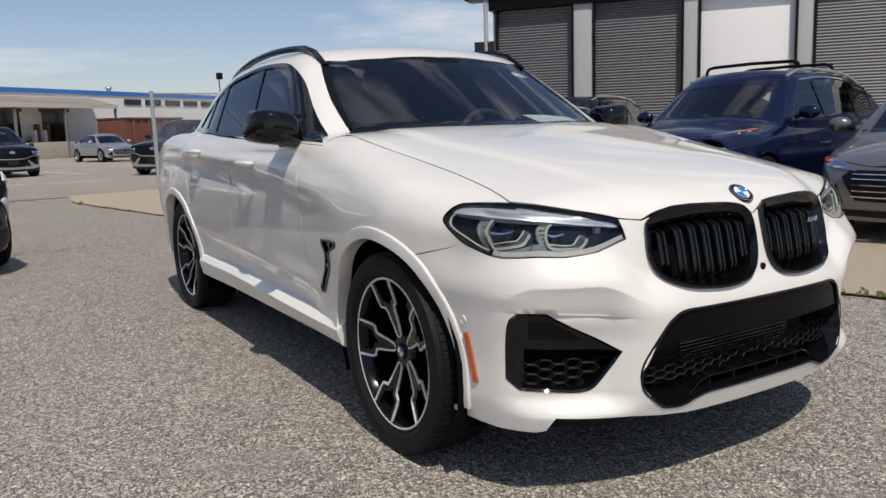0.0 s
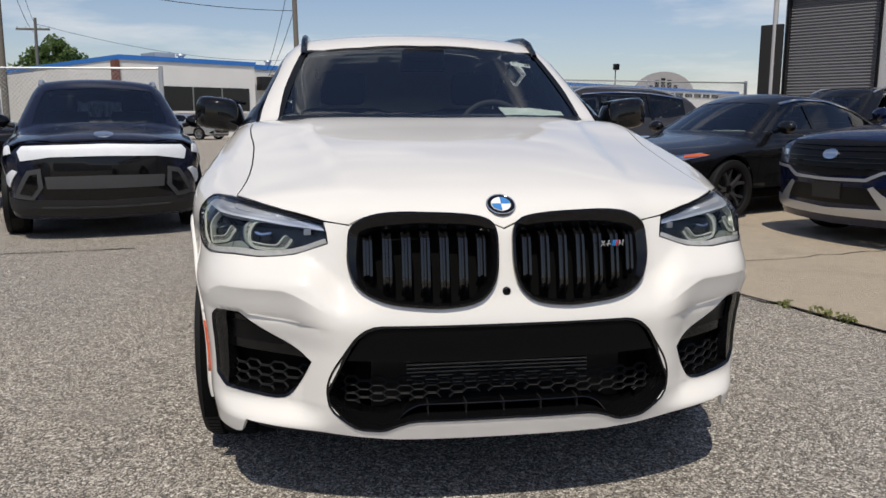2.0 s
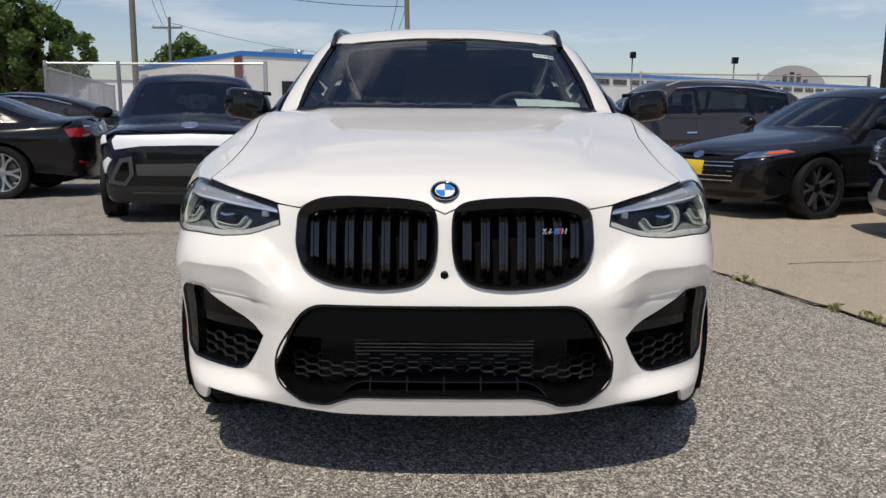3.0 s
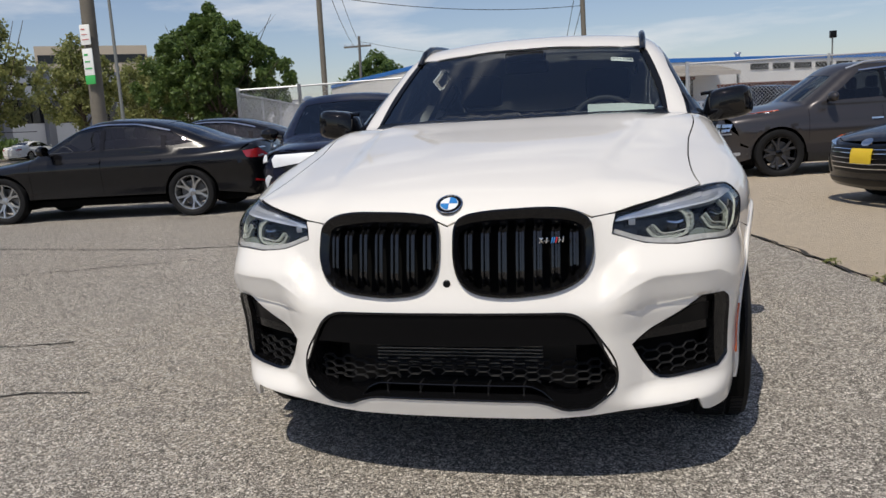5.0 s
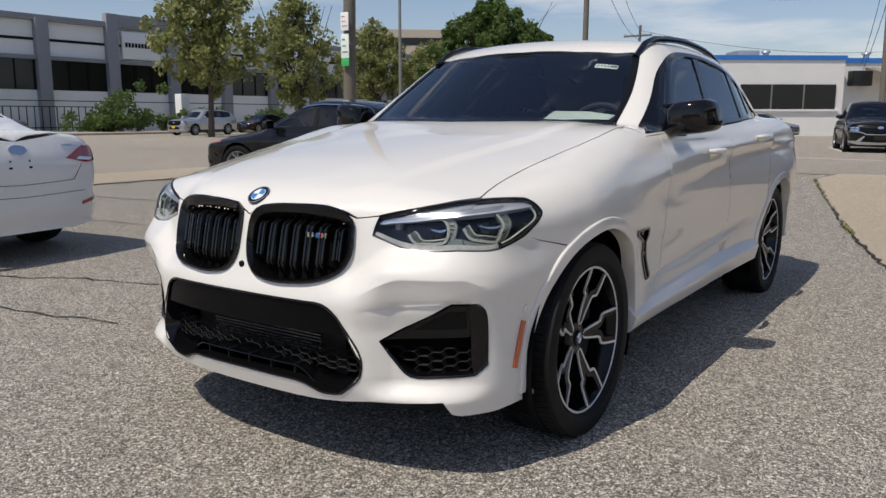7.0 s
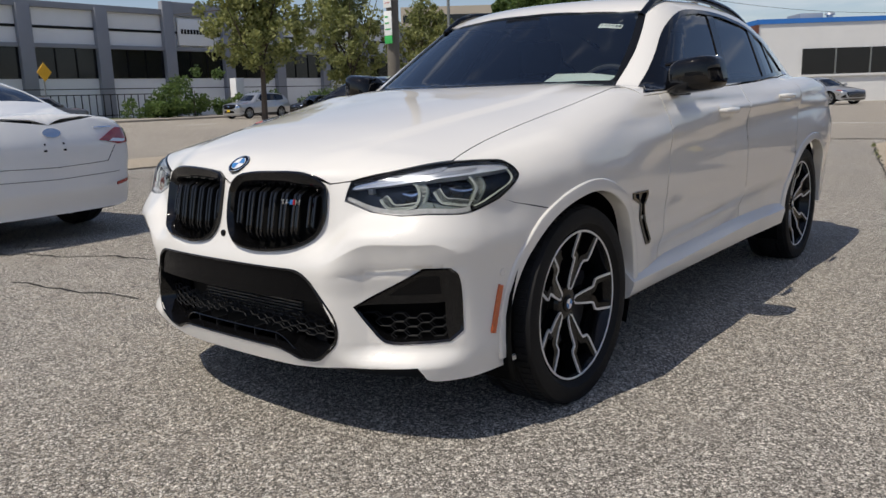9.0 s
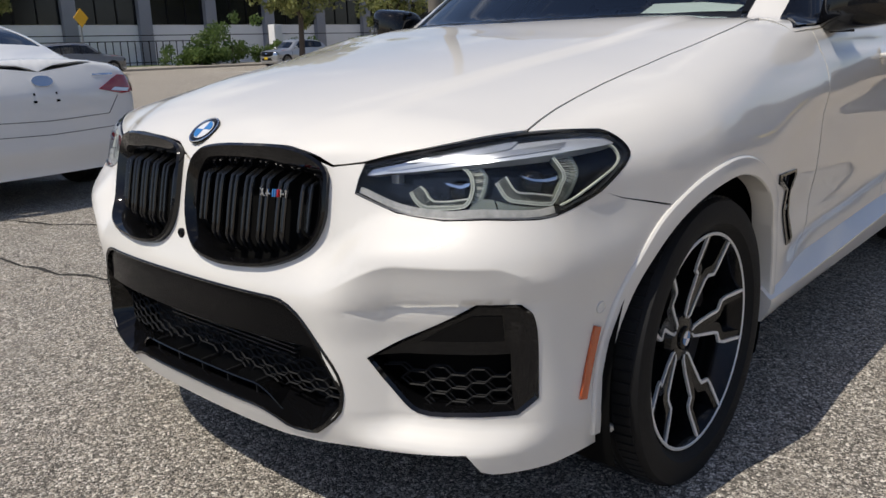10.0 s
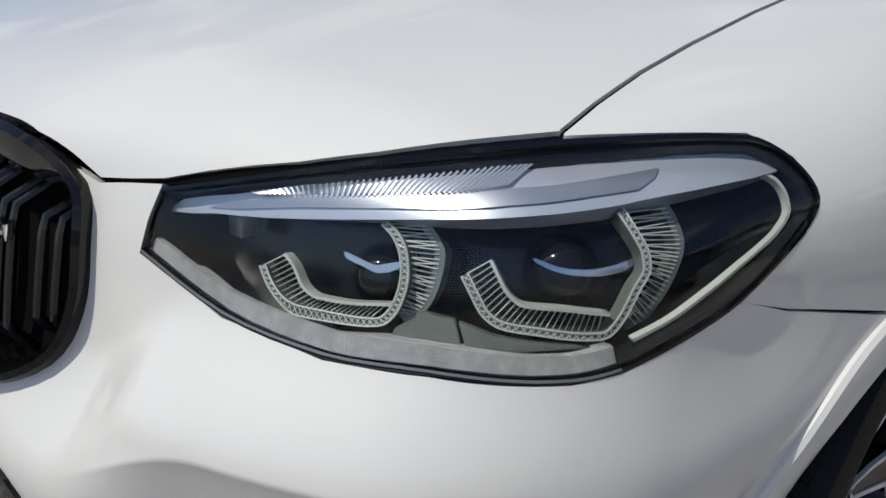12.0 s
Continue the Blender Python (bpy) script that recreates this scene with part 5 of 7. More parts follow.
# dark joints under the shut lines
def joint(pts, chart_name, w=0.012):
    q = smooth_line(chart(COUPE_SKIN, chart_name, *pts), 4)
    for far in (False, True):
        panel("shut_line", COUPE_SKIN, chart_name, ribbon(q, w), [], 0.02, "dark_void", coupe, lift=-0.004, rim=0, both=False, mirror=far)


joint(SEAM, "roll", 0.014)
joint([(0.849, 0.411, 0.776), (0.862, 0.471, 0.7535), ("s", 0.615, 0.722)], "wrap", 0.007)
joint([("s", 1.553, 0.34), ("s", 1.553, 0.8), ("s", 1.548, 0.96), ("s", 1.534, 1.055)], "roll")
joint([("s", 2.623, 0.34), ("s", 2.553, 0.8), ("s", 2.533, 1.085)], "roll")
joint([("s", 3.36, 0.81), ("s", 3.443, 0.95), ("s", 3.402, 1.12)], "roll")
joint(HOOD_EDGE[5:], "wrap", 0.008)

# black surround of the windscreen, sticker and papers
inset = roll(*[("t", x * 0.945, y + dy) for (x, y), dy in zip(SCREEN, (-0.012, -0.012, -0.014, -0.016, -0.01, 0, 0.02, 0.03, 0.028, 0.028, 0.028))])
side_strip = np.concatenate([screen_line[3:], inset[3:][::-1]])
panel("screen_border", COUPE_SKIN, "roll", side_strip, [], 0.03, "satin_black", coupe, lift=0.001, rim=0, label="black border of the windscreen")
top_strip = np.concatenate([screen_line[:4], inset[:4][::-1]])
panel("screen_border", COUPE_SKIN, "roll", top_strip, [], 0.03, "satin_black", coupe, lift=0.001, rim=0)
st = roll(("t", 0.425, 1.870), ("t", 0.530, 1.895), ("t", 0.532, 1.865), ("t", 0.428, 1.838))
panel("screen_sticker", COUPE_SKIN, "roll", st, [], 0.03, "paper_white", coupe, lift=-0.008, rim=0, both=False, label="white sticker with dark strokes")
for i in range(6):
    x = 0.438 + i * 0.0155
    q = roll(("t", x, 1.865 + i * 0.004), ("t", x + 0.004 + 0.005 * (i > 3), 1.866 + i * 0.004), ("t", x + 0.004 + 0.005 * (i > 3), 1.852 + i * 0.004), ("t", x, 1.851 + i * 0.004))
    panel("sticker_stroke", COUPE_SKIN, "roll", q, [], 0.02, "satin_black", coupe, lift=-0.0065, rim=0, both=False)
for far in (False, True):
    s = -1 if far else 1
    # door mirror
    mir = new("door_mirror")
    mir.parent = coupe
    tagged(mir, "gloss black door mirror")
    b_ = bmesh.new()
    bmesh.ops.create_uvsphere(b_, u_segments=32, v_segments=20, radius=1.0)
    for v in b_.verts:
        v.co = Vector([math.copysign(abs(c) ** 0.5, c) for c in v.co])
        v.co = Vector((v.co.x * (0.106 - 0.014 * v.co.z), v.co.y * 0.095, v.co.z * 0.072))
        v.co.y += 0.05 * (v.co.x / 0.098) ** 2 * (1 if v.co.x > 0 else 0.2)
        v.co.z += 0.012 * v.co.x / 0.098
    bmesh.ops.bisect_plane(b_, geom=b_.verts[:] + b_.edges[:] + b_.faces[:], plane_co=(0, 0.075, 0), plane_no=(0.1, 1, 0), clear_outer=True)
    bmesh.ops.holes_fill(b_, edges=[e for e in b_.edges if len(e.link_faces) == 1])
    bmesh.ops.transform(b_, matrix=Matrix.Diagonal((s, 1, 1, 1)) @ Matrix.Translation((0.950, 1.690, 1.134)), verts=b_.verts[:])
    if far:
        bmesh.ops.reverse_faces(b_, faces=b_.faces[:])
    part("housing", b_, "gloss_black", mir)
    for z0, z1, w in ((1.066, 1.075, 0.020), (1.180, 1.192, 0.009)):
        part("arm", tube(bmesh.new(), [(s * 0.83, 1.665, z0), (s * 0.88, 1.680, (z0 + z1) / 2), (s * 0.93, 1.690, z1)], [w, w * 0.9, w * 1.1], 10), "gloss_black", mir)
    tri_ = roll(("s", 1.44, 1.070), ("s", 1.76, 1.084), ("s", 1.765, 1.130), ("s", 1.72, 1.190), ("s", 1.645, 1.140))
    panel("mirror_foot", COUPE_SKIN, "roll", tri_, [], 0.03, "gloss_black", mir, lift=0.006, rim=0.02, both=False, mirror=far)
    # handles in shallow cups
    for y0 in (2.09, 3.03):
        z = 0.975 + 0.052 * (y0 - 2.09)
        cup = rounded(roll(("s", y0 - 0.005, z), ("s", y0 + 0.06, z + 0.032), ("s", y0 + 0.14, z + 0.030), ("s", y0 + 0.19, z), ("s", y0 + 0.14, z - 0.030), ("s", y0 + 0.05, z - 0.030)), 3)
        panel("handle_cup", COUPE_SKIN, "roll", cup, [], 0.02, "white_solid", coupe, lift=0.0012, rim=0, both=False, mirror=far)
        pts = [COUPE_SKIN.side(y0 + t * 0.20, z) for t in (0.0, 0.08, 0.3, 0.7, 0.92, 1.0)]
        part("door_handle", tube(bmesh.new(), [(s * (p[0] + d), p[1], p[2]) for p, d in zip(pts, (0.0, 0.022, 0.032, 0.032, 0.022, 0.0))], [0.008, 0.012, 0.014, 0.014, 0.012, 0.008], 12), "white_paint", coupe)
    # roof rail
    rail = []
    for i, y in enumerate(np.linspace(1.98, 3.70, 15)):
        p = COUPE_SKIN.top(0.575 - 0.012 * i / 14 - 0.03 * step(3.2, 3.8, y), y)
        rail.append((s * p[0], p[1], p[2] + 0.030 * math.sin(math.pi * i / 14) ** 0.35 - 0.004))
    part("roof_rail", tube(bmesh.new(), rail, 0.017, 10), "gloss_black", coupe, "black roof rail")

# inside the cabin
# unseen near-black box added under the bonnet to block light; no engine modelled
boxed("engine_block", (-0.66, 0.66, 0.45, 1.25, 0.30, 0.80), "dark_void", coupe, 0.05)
boxed("dashboard", (-0.60, 0.60, 1.50, 1.92, 0.80, 1.092), "interior", coupe, 0.04)
boxed("instrument_hood", (0.20, 0.58, 1.74, 1.92, 1.08, 1.135), "interior", coupe, 0.025)
boxed("screen_foot", (-0.68, 0.68, 1.28, 1.52, 0.98, 1.040), "dark_void", coupe, 0.03)
b_ = tube(bmesh.new(), [(0.38 + 0.185 * math.cos(a), 2.0 + 0.06 * math.sin(a), 1.02 + 0.175 * math.sin(a)) for a in np.linspace(0, 2 * math.pi, 33)], 0.016, 10, False)
part("steering_wheel", b_, "interior", coupe)
for sx in (-0.38, 0.38):
    seat = new("front_seat")
    seat.parent = coupe
    boxed("backrest", (sx - 0.25, sx + 0.25, 2.50, 2.66, 0.5, 1.17), "seat_fabric", seat, 0.07)
    boxed("headrest", (sx - 0.13, sx + 0.13, 2.62, 2.72, 1.19, 1.38), "seat_fabric", seat, 0.045)
    boxed("cushion", (sx - 0.26, sx + 0.26, 2.0, 2.55, 0.45, 0.62), "seat_fabric", seat, 0.06)
boxed("rear_bench", (-0.66, 0.66, 3.35, 3.55, 0.45, 1.16), "seat_fabric", coupe, 0.07)
boxed("cabin_floor", (-0.85, 0.85, 1.3, 3.2, 0.36, 0.42), "interior", coupe)
boxed("boot_floor", (-0.62, 0.62, 3.2, 4.3, 0.36, 0.42), "interior", coupe)
boxed("parcel_shelf", (-0.62, 0.62, 3.5, 4.3, 1.05, 1.10), "interior", coupe, 0.02)
for far in (-1, 1):
    boxed("door_card", (far * 0.80 - 0.03, far * 0.80 + 0.03, 1.6, 3.4, 0.45, 1.06), "interior", coupe, 0.02)
boxed("rear_view_mirror", (-0.11, 0.11, 1.93, 1.96, 1.34, 1.40), "satin_black", coupe, 0.015)
boxed("sensor_box", (-0.10, 0.10, 1.86, 1.96, 1.40, 1.445), "satin_black", coupe, 0.015)
b_ = bmesh.new()
slab(b_, [(-0.15, -0.08), (0.14, -0.09), (0.155, 0.05), (0.02, 0.09), (-0.145, 0.08)], 0.002, pose(0.46, 1.585, 1.133, 17, 2, 6))
tagged(part("dashboard_paper", b_, "paper", None), "pale green sheet of paper behind the windscreen", "paper")



# ---- other cars ----
def plain_wheel(r, rim_r, face, dark):
    w = new("wheel")
    part("tyre", tyre_mesh(r, rim_r, 0.215), "rubber", w)
    bm = bmesh.new()
    lathe(bm, [(-0.09, rim_r - 0.006), (-0.08, rim_r), (0.085, rim_r), (0.09, rim_r - 0.003), (0.088, rim_r - 0.012), (0.06, rim_r - 0.024), (-0.09, rim_r - 0.03)], 40)
    bmesh.ops.delete(bm, geom=[f for f in bm.faces if len(f.verts) > 4], context="FACES_ONLY")
    part("rim", bm, face, w)
    bm = bmesh.new()
    lathe(bm, [(-0.03, 0.0), (-0.03, rim_r * 0.72), (-0.01, rim_r * 0.72), (-0.01, 0.0)], 32)
    part("brake_disc", bm, "disc", w)
    bm = bmesh.new()
    lathe(bm, [(0.0, 0.0), (0.02, 0.06), (0.05, 0.055), (0.058, 0.03), (0.058, 0.0)], 24)
    part("hub", bm, face, w)
    for k in range(5):
        t = 2 * math.pi * k / 5
        bm = bmesh.new()
        for s in (-1, 1):
            spoke(bm, [(t + s * 0.22, 0.04), (t + s * 0.12, rim_r * 0.55), (t + s * 0.26, rim_r * 0.98)], [0.015, 0.012, 0.016], [0.05, 0.064, 0.08], 0.03, 0.006)
        part("spoke", bm, face if not dark else "caliper", w)
    return w


WHEELS = {}
BUILT = {}


def car(kind, colour, label, m, wheel="rim_silver", glassy="glass_car", group="", name="", plate="", front_kit=None, tail_kit=None, rails=False, roof_bars=False, film=False):
    """A parked car. kind: sedan, suv or small; its nose is at the origin and points to -y."""
    key0 = (kind, wheel, str([k[0] for k in front_kit or []]), str([k[0] for k in tail_kit or []]), rails, roof_bars, film, plate)
    if key0 in BUILT:
        old, old_paint = BUILT[key0]
        made = copy_thing(old, m)
        made.name = name or kind
        for o in made.children_recursive:
            if o.type == "MESH" and o.data.materials[0] == M[old_paint] and old_paint != colour:
                o.data = o.data.copy()
                o.data.materials[0] = M[colour]
        return tagged(made, label, "car", group)
    length, hw, height, base_f, base = {"sedan": (4.75, 0.905, 1.43, 0.92, 2.80), "suv": (4.80, 0.945, 1.68, 0.94, 2.80), "small": (4.36, 0.912, 1.57, 0.86, 2.66)}[kind]
    tall = kind != "sedan"
    k = height / (1.43 if not tall else 1.68)
    if tall:
        zc = cub((0.0, 0.74 * k), (0.05, 0.84 * k), (0.16, 0.95 * k), (0.4, 1.02 * k), (1.0, 1.09 * k), (1.3, 1.13 * k), (length - 0.3, 1.15 * k), (length, 1.1 * k))
        nose = cub((0.2, 0.08), (0.35, 0.02), (0.6, 0.0), (0.8 * k, 0.02), (0.95 * k, 0.07), (1.1, 0.25))
        foot, slope, belt = 1.12, 0.66, 1.09 * k
        if kind == "small":
            zc = cub((0.0, 0.76), (0.04, 0.87), (0.14, 0.945), (0.4, 0.995), (1.0, 1.045), (1.3, 1.07), (length - 0.3, 1.085), (length, 1.04))
            nose = cub((0.2, 0.08), (0.35, 0.02), (0.6, 0.0), (0.8, 0.01), (0.92, 0.05), (1.05, 0.22))
        roof = cub((1.6, height - 0.10), (2.0, height - 0.02), (2.5, height), (3.4, height - 0.02), (length - 0.75, height - 0.09), (length - 0.5, height - 0.16), (length - 0.12, belt + 0.08))
        dlo = [(1.62, belt + 0.01), (2.15, height - 0.16), (2.6, height - 0.125), (3.5, height - 0.14), (length - 0.62, height - 0.22), (length - 0.62, belt + 0.10), (length - 1.0, belt + 0.04)]
        back0, back1 = length - 0.48, length - 0.16
    else:
        zc = cub((0.0, 0.58), (0.05, 0.66), (0.2, 0.75), (0.5, 0.83), (1.0, 0.91), (1.35, 0.955), (length - 1.0, 1.0), (length - 0.3, 1.03), (length - 0.06, 1.03), (length, 0.98))
        nose = cub((0.18, 0.09), (0.3, 0.02), (0.5, 0.0), (0.65, 0.03), (0.8, 0.18), (0.95, 0.4))
        foot, slope, belt = 1.12, 0.50, 0.95
        roof = cub((1.6, height - 0.2), (2.0, height - 0.06), (2.5, height), (3.0, height - 0.03), (3.5, height - 0.14), (3.95, height - 0.31), (4.3, 1.03))
        dlo = [(1.50, belt + 0.01), (2.05, height - 0.15), (2.45, height - 0.095), (2.9, height - 0.11), (3.4, height - 0.22), (3.75, belt + 0.09), (3.5, belt + 0.055)]
        back0, back1 = 3.28, 3.84
    wid = cub((0.0, hw - 0.16), (0.25, hw - 0.08), (0.6, hw - 0.025), (base_f, hw), (length * 0.5, hw - 0.01), (base_f + base, hw), (length - 0.4, hw - 0.06), (length, hw - 0.17))
    prof = cub((0.2, -0.05), (0.3, -0.03), (0.45, -0.03), (0.6, -0.015), (0.74, 0.0), (0.86, -0.012), (0.98, -0.05), (1.12, -0.11))
    r_w = 0.36 if kind == "suv" else 0.335

    def field(x, y, z):
        x, y, z = np.abs(x), np.asarray(y, float), np.asarray(z, float)
        top = z - (zc(y) - 0.07 * (x / 0.75) ** 2.5)
        side = x - (wid(y) + prof(z) + 0.010 * step(0.5, 0.72, z) * step(0.76, 0.73, z))
        front = nose(z) + 0.30 * x**2.6 - y
        rear = y - (length - 0.22 * x**2.6 - 0.10 * step(0.75, 1.1, z) - 0.05 * step(0.45, 0.25, z))
        body = smax(smax(smax(top, front, 0.05), side, 0.10), rear, 0.07)
        screen = (z - (zc(foot) - 0.01 + (y - foot - 0.22 * (x / 0.7) ** 2) * slope)) * 0.87
        cap = z - (roof(y) - 0.05 * (x / 0.6) ** 2.2)
        wall = (x - (hw - 0.075 - (np.maximum(z, belt - 0.02) - belt) * (0.42 if tall else 0.55) - 0.14 * step(2.8, length, y))) * 0.9
        cab = smax(smax(screen, cap, 0.08), wall, 0.09)
        return smin(body, smax(smax(cab, y - length + 0.1, 0.06), belt - 0.2 - z, 0.02), 0.03)

    sk = Skin(field, front_y=0.95, rear_y=length - 1.0, axis_z=0.6)
    body = thing(name or kind, label, "car", m, group)
    rl = lambda *p: chart(sk, "roll", *p)
    gf = lambda x: foot + 0.22 * (x / 0.7) ** 2
    ra = r_w + 0.05
    hub2 = base_f + base
    scr = [("t", 0.0, gf(0) + 0.02), ("t", 0.4, gf(0.4) + 0.02), ("t", 0.66, gf(0.66) + 0.02), ("t", 0.63, gf(0.66) + 0.22), ("t", 0.54, gf(0.6) + (0.52 if tall else 0.66)), ("t", 0.48, gf(0.5) + (0.56 if tall else 0.74)), ("t", 0.25, gf(0.3) + (0.58 if tall else 0.78)), ("t", 0.0, gf(0.1) + (0.60 if tall else 0.80))]
    bck = [("t", 0.0, back0), ("t", 0.3, back0 + 0.01), ("t", 0.46, back0 + 0.03), ("t", 0.56, back1 - 0.03), ("t", 0.3, back1), ("t", 0.0, back1 + 0.02)]
    end_f, end_r = 0.36, length - 0.34
    outer = rl(("t", 0.0, 0.05), *scr, *bck, ("t", 0.0, length - 0.06), ("t", 0.45, length - 0.12), ("t", 0.64, length - 0.2), ("s", end_r, 0.86), ("s", end_r, 0.3),
               *arch(hub2, r_w, ra, 180, 0, 14), *arch(base_f, r_w, ra, 180, 14, 14), ("s", end_f, 0.55), ("s", end_f, 0.64), ("t", 0.62, 0.20), ("t", 0.4, 0.09))
    side_hole = rl(*[("s", y, z) for y, z in dlo])
    paint_ = colour
    panel("body", sk, "roll", outer, [side_hole], 0.07, paint_, body, rim=0.015)
    panel("windscreen", sk, "roll", rl(*scr), [], 0.1, glassy, body, lift=-0.004, rim=0).visible_shadow = False
    panel("rear_window", sk, "roll", rl(*bck), [], 0.1, "glass_dark", body, lift=-0.004, rim=0)
    for far in (False, True):
        panel("side_window", sk, "roll", side_hole, [], 0.1, "glass_dark", body, lift=-0.006, rim=0, both=False, mirror=far)
        for yp in (2.45, 3.42) if tall else (2.40, 3.30):
            hi = height - 0.12
            post = rl(("s", yp, belt + 0.01), ("s", yp + 0.07, belt + 0.012), ("s", yp + 0.05, hi - 0.04 - (0.12 if yp > 3 and not tall else 0)), ("s", yp - 0.02, hi - 0.04 - (0.12 if yp > 3 and not tall else 0)))
            panel("pillar", sk, "roll", post, [], 0.06, "gloss_black", body, lift=0.002, rim=0, both=False, mirror=far)
        for yh in (2.25, 3.15):
            h_ = rl(("s", yh, 0.80 * k), ("s", yh + 0.17, 0.805 * k), ("s", yh + 0.17, 0.83 * k), ("s", yh, 0.825 * k))
            panel("door_handle", sk, "roll", h_, [], 0.05, "chrome" if tall else paint_, body, lift=0.02, rim=0.018, both=False, mirror=far)
        for yg in (1.36, 2.42):
            gline = rl(("s", yg, 0.36), ("s", yg + 0.005, 0.36), ("s", yg + 0.005, belt - 0.06), ("s", yg, belt - 0.06))
            panel("door_gap", sk, "roll", gline, [], 0.05, "dark_void", body, lift=0.0015, rim=0, both=False, mirror=far)
        trim = rl(*[("s", y, z) for y, z in dlo[1:5]], *[("s", y, z + 0.018) for y, z in dlo[4:0:-1]])
        panel("window_trim", sk, "roll", trim, [], 0.05, "chrome", body, lift=0.003, rim=0, both=False, mirror=far)
        if tall:
            ring = rl(*arch(base_f, r_w, ra - 0.01, 0, 180, 20), *arch(base_f, r_w, ra + 0.05, 180, 0, 20))
            ring2 = rl(*arch(hub2, r_w, ra - 0.01, 0, 180, 20), *arch(hub2, r_w, ra + 0.05, 180, 0, 20))
            for rr in (ring, ring2):
                panel("arch_trim", sk, "roll", rr, [], 0.05, "trim_black" if kind == "small" else paint_, body, lift=0.006, both=False, mirror=far)
            sill = rl(("s", base_f + 0.42, 0.22), ("s", hub2 - 0.42, 0.22), ("s", hub2 - 0.42, 0.36), ("s", base_f + 0.42, 0.36))
            panel("sill_trim", sk, "roll", sill, [], 0.06, "trim_black", body, lift=0.008, both=False, mirror=far)
        s = -1 if far else 1
        bm = bmesh.new()
        bmesh.ops.create_icosphere(bm, subdivisions=3, radius=1.0, matrix=pose(s * (hw + 0.09), 1.66, belt + 0.07) @ Matrix.Diagonal((0.115, 0.075, 0.075, 1)))
        bmesh.ops.bisect_plane(bm, geom=bm.verts[:] + bm.edges[:] + bm.faces[:], plane_co=(0, 1.70, 0), plane_no=(0, 1, 0), clear_outer=True)
        mir = part("mirror", bm, paint_ if not kind == "small" else "gloss_black", body)
        part("mirror_foot", tube(bmesh.new(), [(s * (hw - 0.06), 1.64, belt + 0.02), (s * (hw + 0.06), 1.66, belt + 0.05)], 0.025), "satin_black", mir)
        liner(body, base_f, far, ra, 0.5, hw - 0.05, r_w)
        liner(body, hub2, far, ra, 0.5, hw - 0.05, r_w)
        if rails:
            tb = [sk.top(0.60 - 0.02 * (i > 5), y) + np.array([0, 0, 0.045 * math.sin(math.pi * min(1, max(0, i / 8))) ** 0.4]) for i, y in enumerate(np.linspace(2.0, length - 0.75, 9))]
            part("roof_rail", tube(bmesh.new(), [(s * p[0], p[1], p[2]) for p in tb], 0.018), "satin_silver", body)
    if roof_bars:
        for y in (2.35, 3.25):
            z = float(sk.top(0.0, y)[2]) + 0.075
            part("roof_bar", tube(bmesh.new(), [(-0.60, y, z - 0.10), (-0.57, y, z - 0.02), (-0.5, y, z), (0, y, z + 0.01), (0.5, y, z), (0.57, y, z - 0.02), (0.60, y, z - 0.10)], 0.020), "satin_black", body)
    # closed ends
    wr = lambda *p: chart(sk, "wrap", *p)
    ft = sk.top(0.4, 0.09)[2]
    fr = wr(("t", 0.0, 0.045), ("t", 0.4, 0.085), ("t", 0.62, 0.19), ("s", end_f + 0.01, 0.64), ("s", end_f + 0.02, 0.50), ("s", base_f - ra * 0.97, 0.44), ("s", base_f - ra, 0.30), ("f", hw - 0.17, 0.21), ("f", 0.0, 0.19))
    fr[0, 0] = fr[-1, 0] = 0
    panel("front_bumper", sk, "wrap", fr, [], 0.06, paint_, body, rim=0)
    tl = lambda *p: chart(sk, "tail", *p)
    rr = tl((0, length - 0.05, float(sk.top(0.0, length - 0.06)[2])), (0.45, length - 0.12, float(sk.top(0.45, length - 0.12)[2])), (0.64, length - 0.2, float(sk.top(0.64, length - 0.2)[2])), sk.side(end_r - 0.01, 0.86), sk.side(end_r - 0.01, 0.3), (0.6, length - 0.1, 0.24), (0, length, 0.24))
    rr[0, 0] = rr[-1, 0] = 0
    panel("rear_bumper", sk, "tail", rr, [], 0.06, paint_, body, rim=0)

    def on_front(nm, pts, mat, lift=0.004, both=True, label=""):
        q = wr(*[("f", x, z) for x, z in pts])
        if both and min(p[0] for p in pts) == 0:
            q[[i for i, p in enumerate(pts) if p[0] == 0], 0] = 0
            return panel(nm, sk, "wrap", q, [], 0.05, mat, body, lift=lift, label=label)
        out = [panel(nm, sk, "wrap", q, [], 0.05, mat, body, lift=lift, both=False, mirror=f, label=label) for f in ((False, True) if both else (False,))]
        return out[0]

    def on_tail(nm, pts, mat, lift=0.004, label=""):
        q = tl(*[("r", x, z) for x, z in pts])
        if min(p[0] for p in pts) == 0:
            q[[i for i, p in enumerate(pts) if p[0] == 0], 0] = 0
            return panel(nm, sk, "tail", q, [], 0.05, mat, body, lift=lift, label=label)
        return [panel(nm, sk, "tail", q, [], 0.05, mat, body, lift=lift, both=False, mirror=f, label=label) for f in (False, True)][0]

    for nm, pts, mat, lift in (front_kit or []):
        on_front(nm, pts, mat, lift)
    for nm, pts, mat, lift in (tail_kit or []):
        on_tail(nm, pts, mat, lift)
    if plate == "front":
        on_front("number_plate", [(0.0, 0.46), (0.15, 0.46), (0.15, 0.60), (0.0, 0.60)], "plate_yellow", 0.03)
    if film:
        on_front("protective_film", [(0.0, 0.775), (0.45, 0.77), (0.70, 0.735), (0.72, 0.82), (0.68, 0.865), (0.0, 0.88)], "film_white", 0.012)
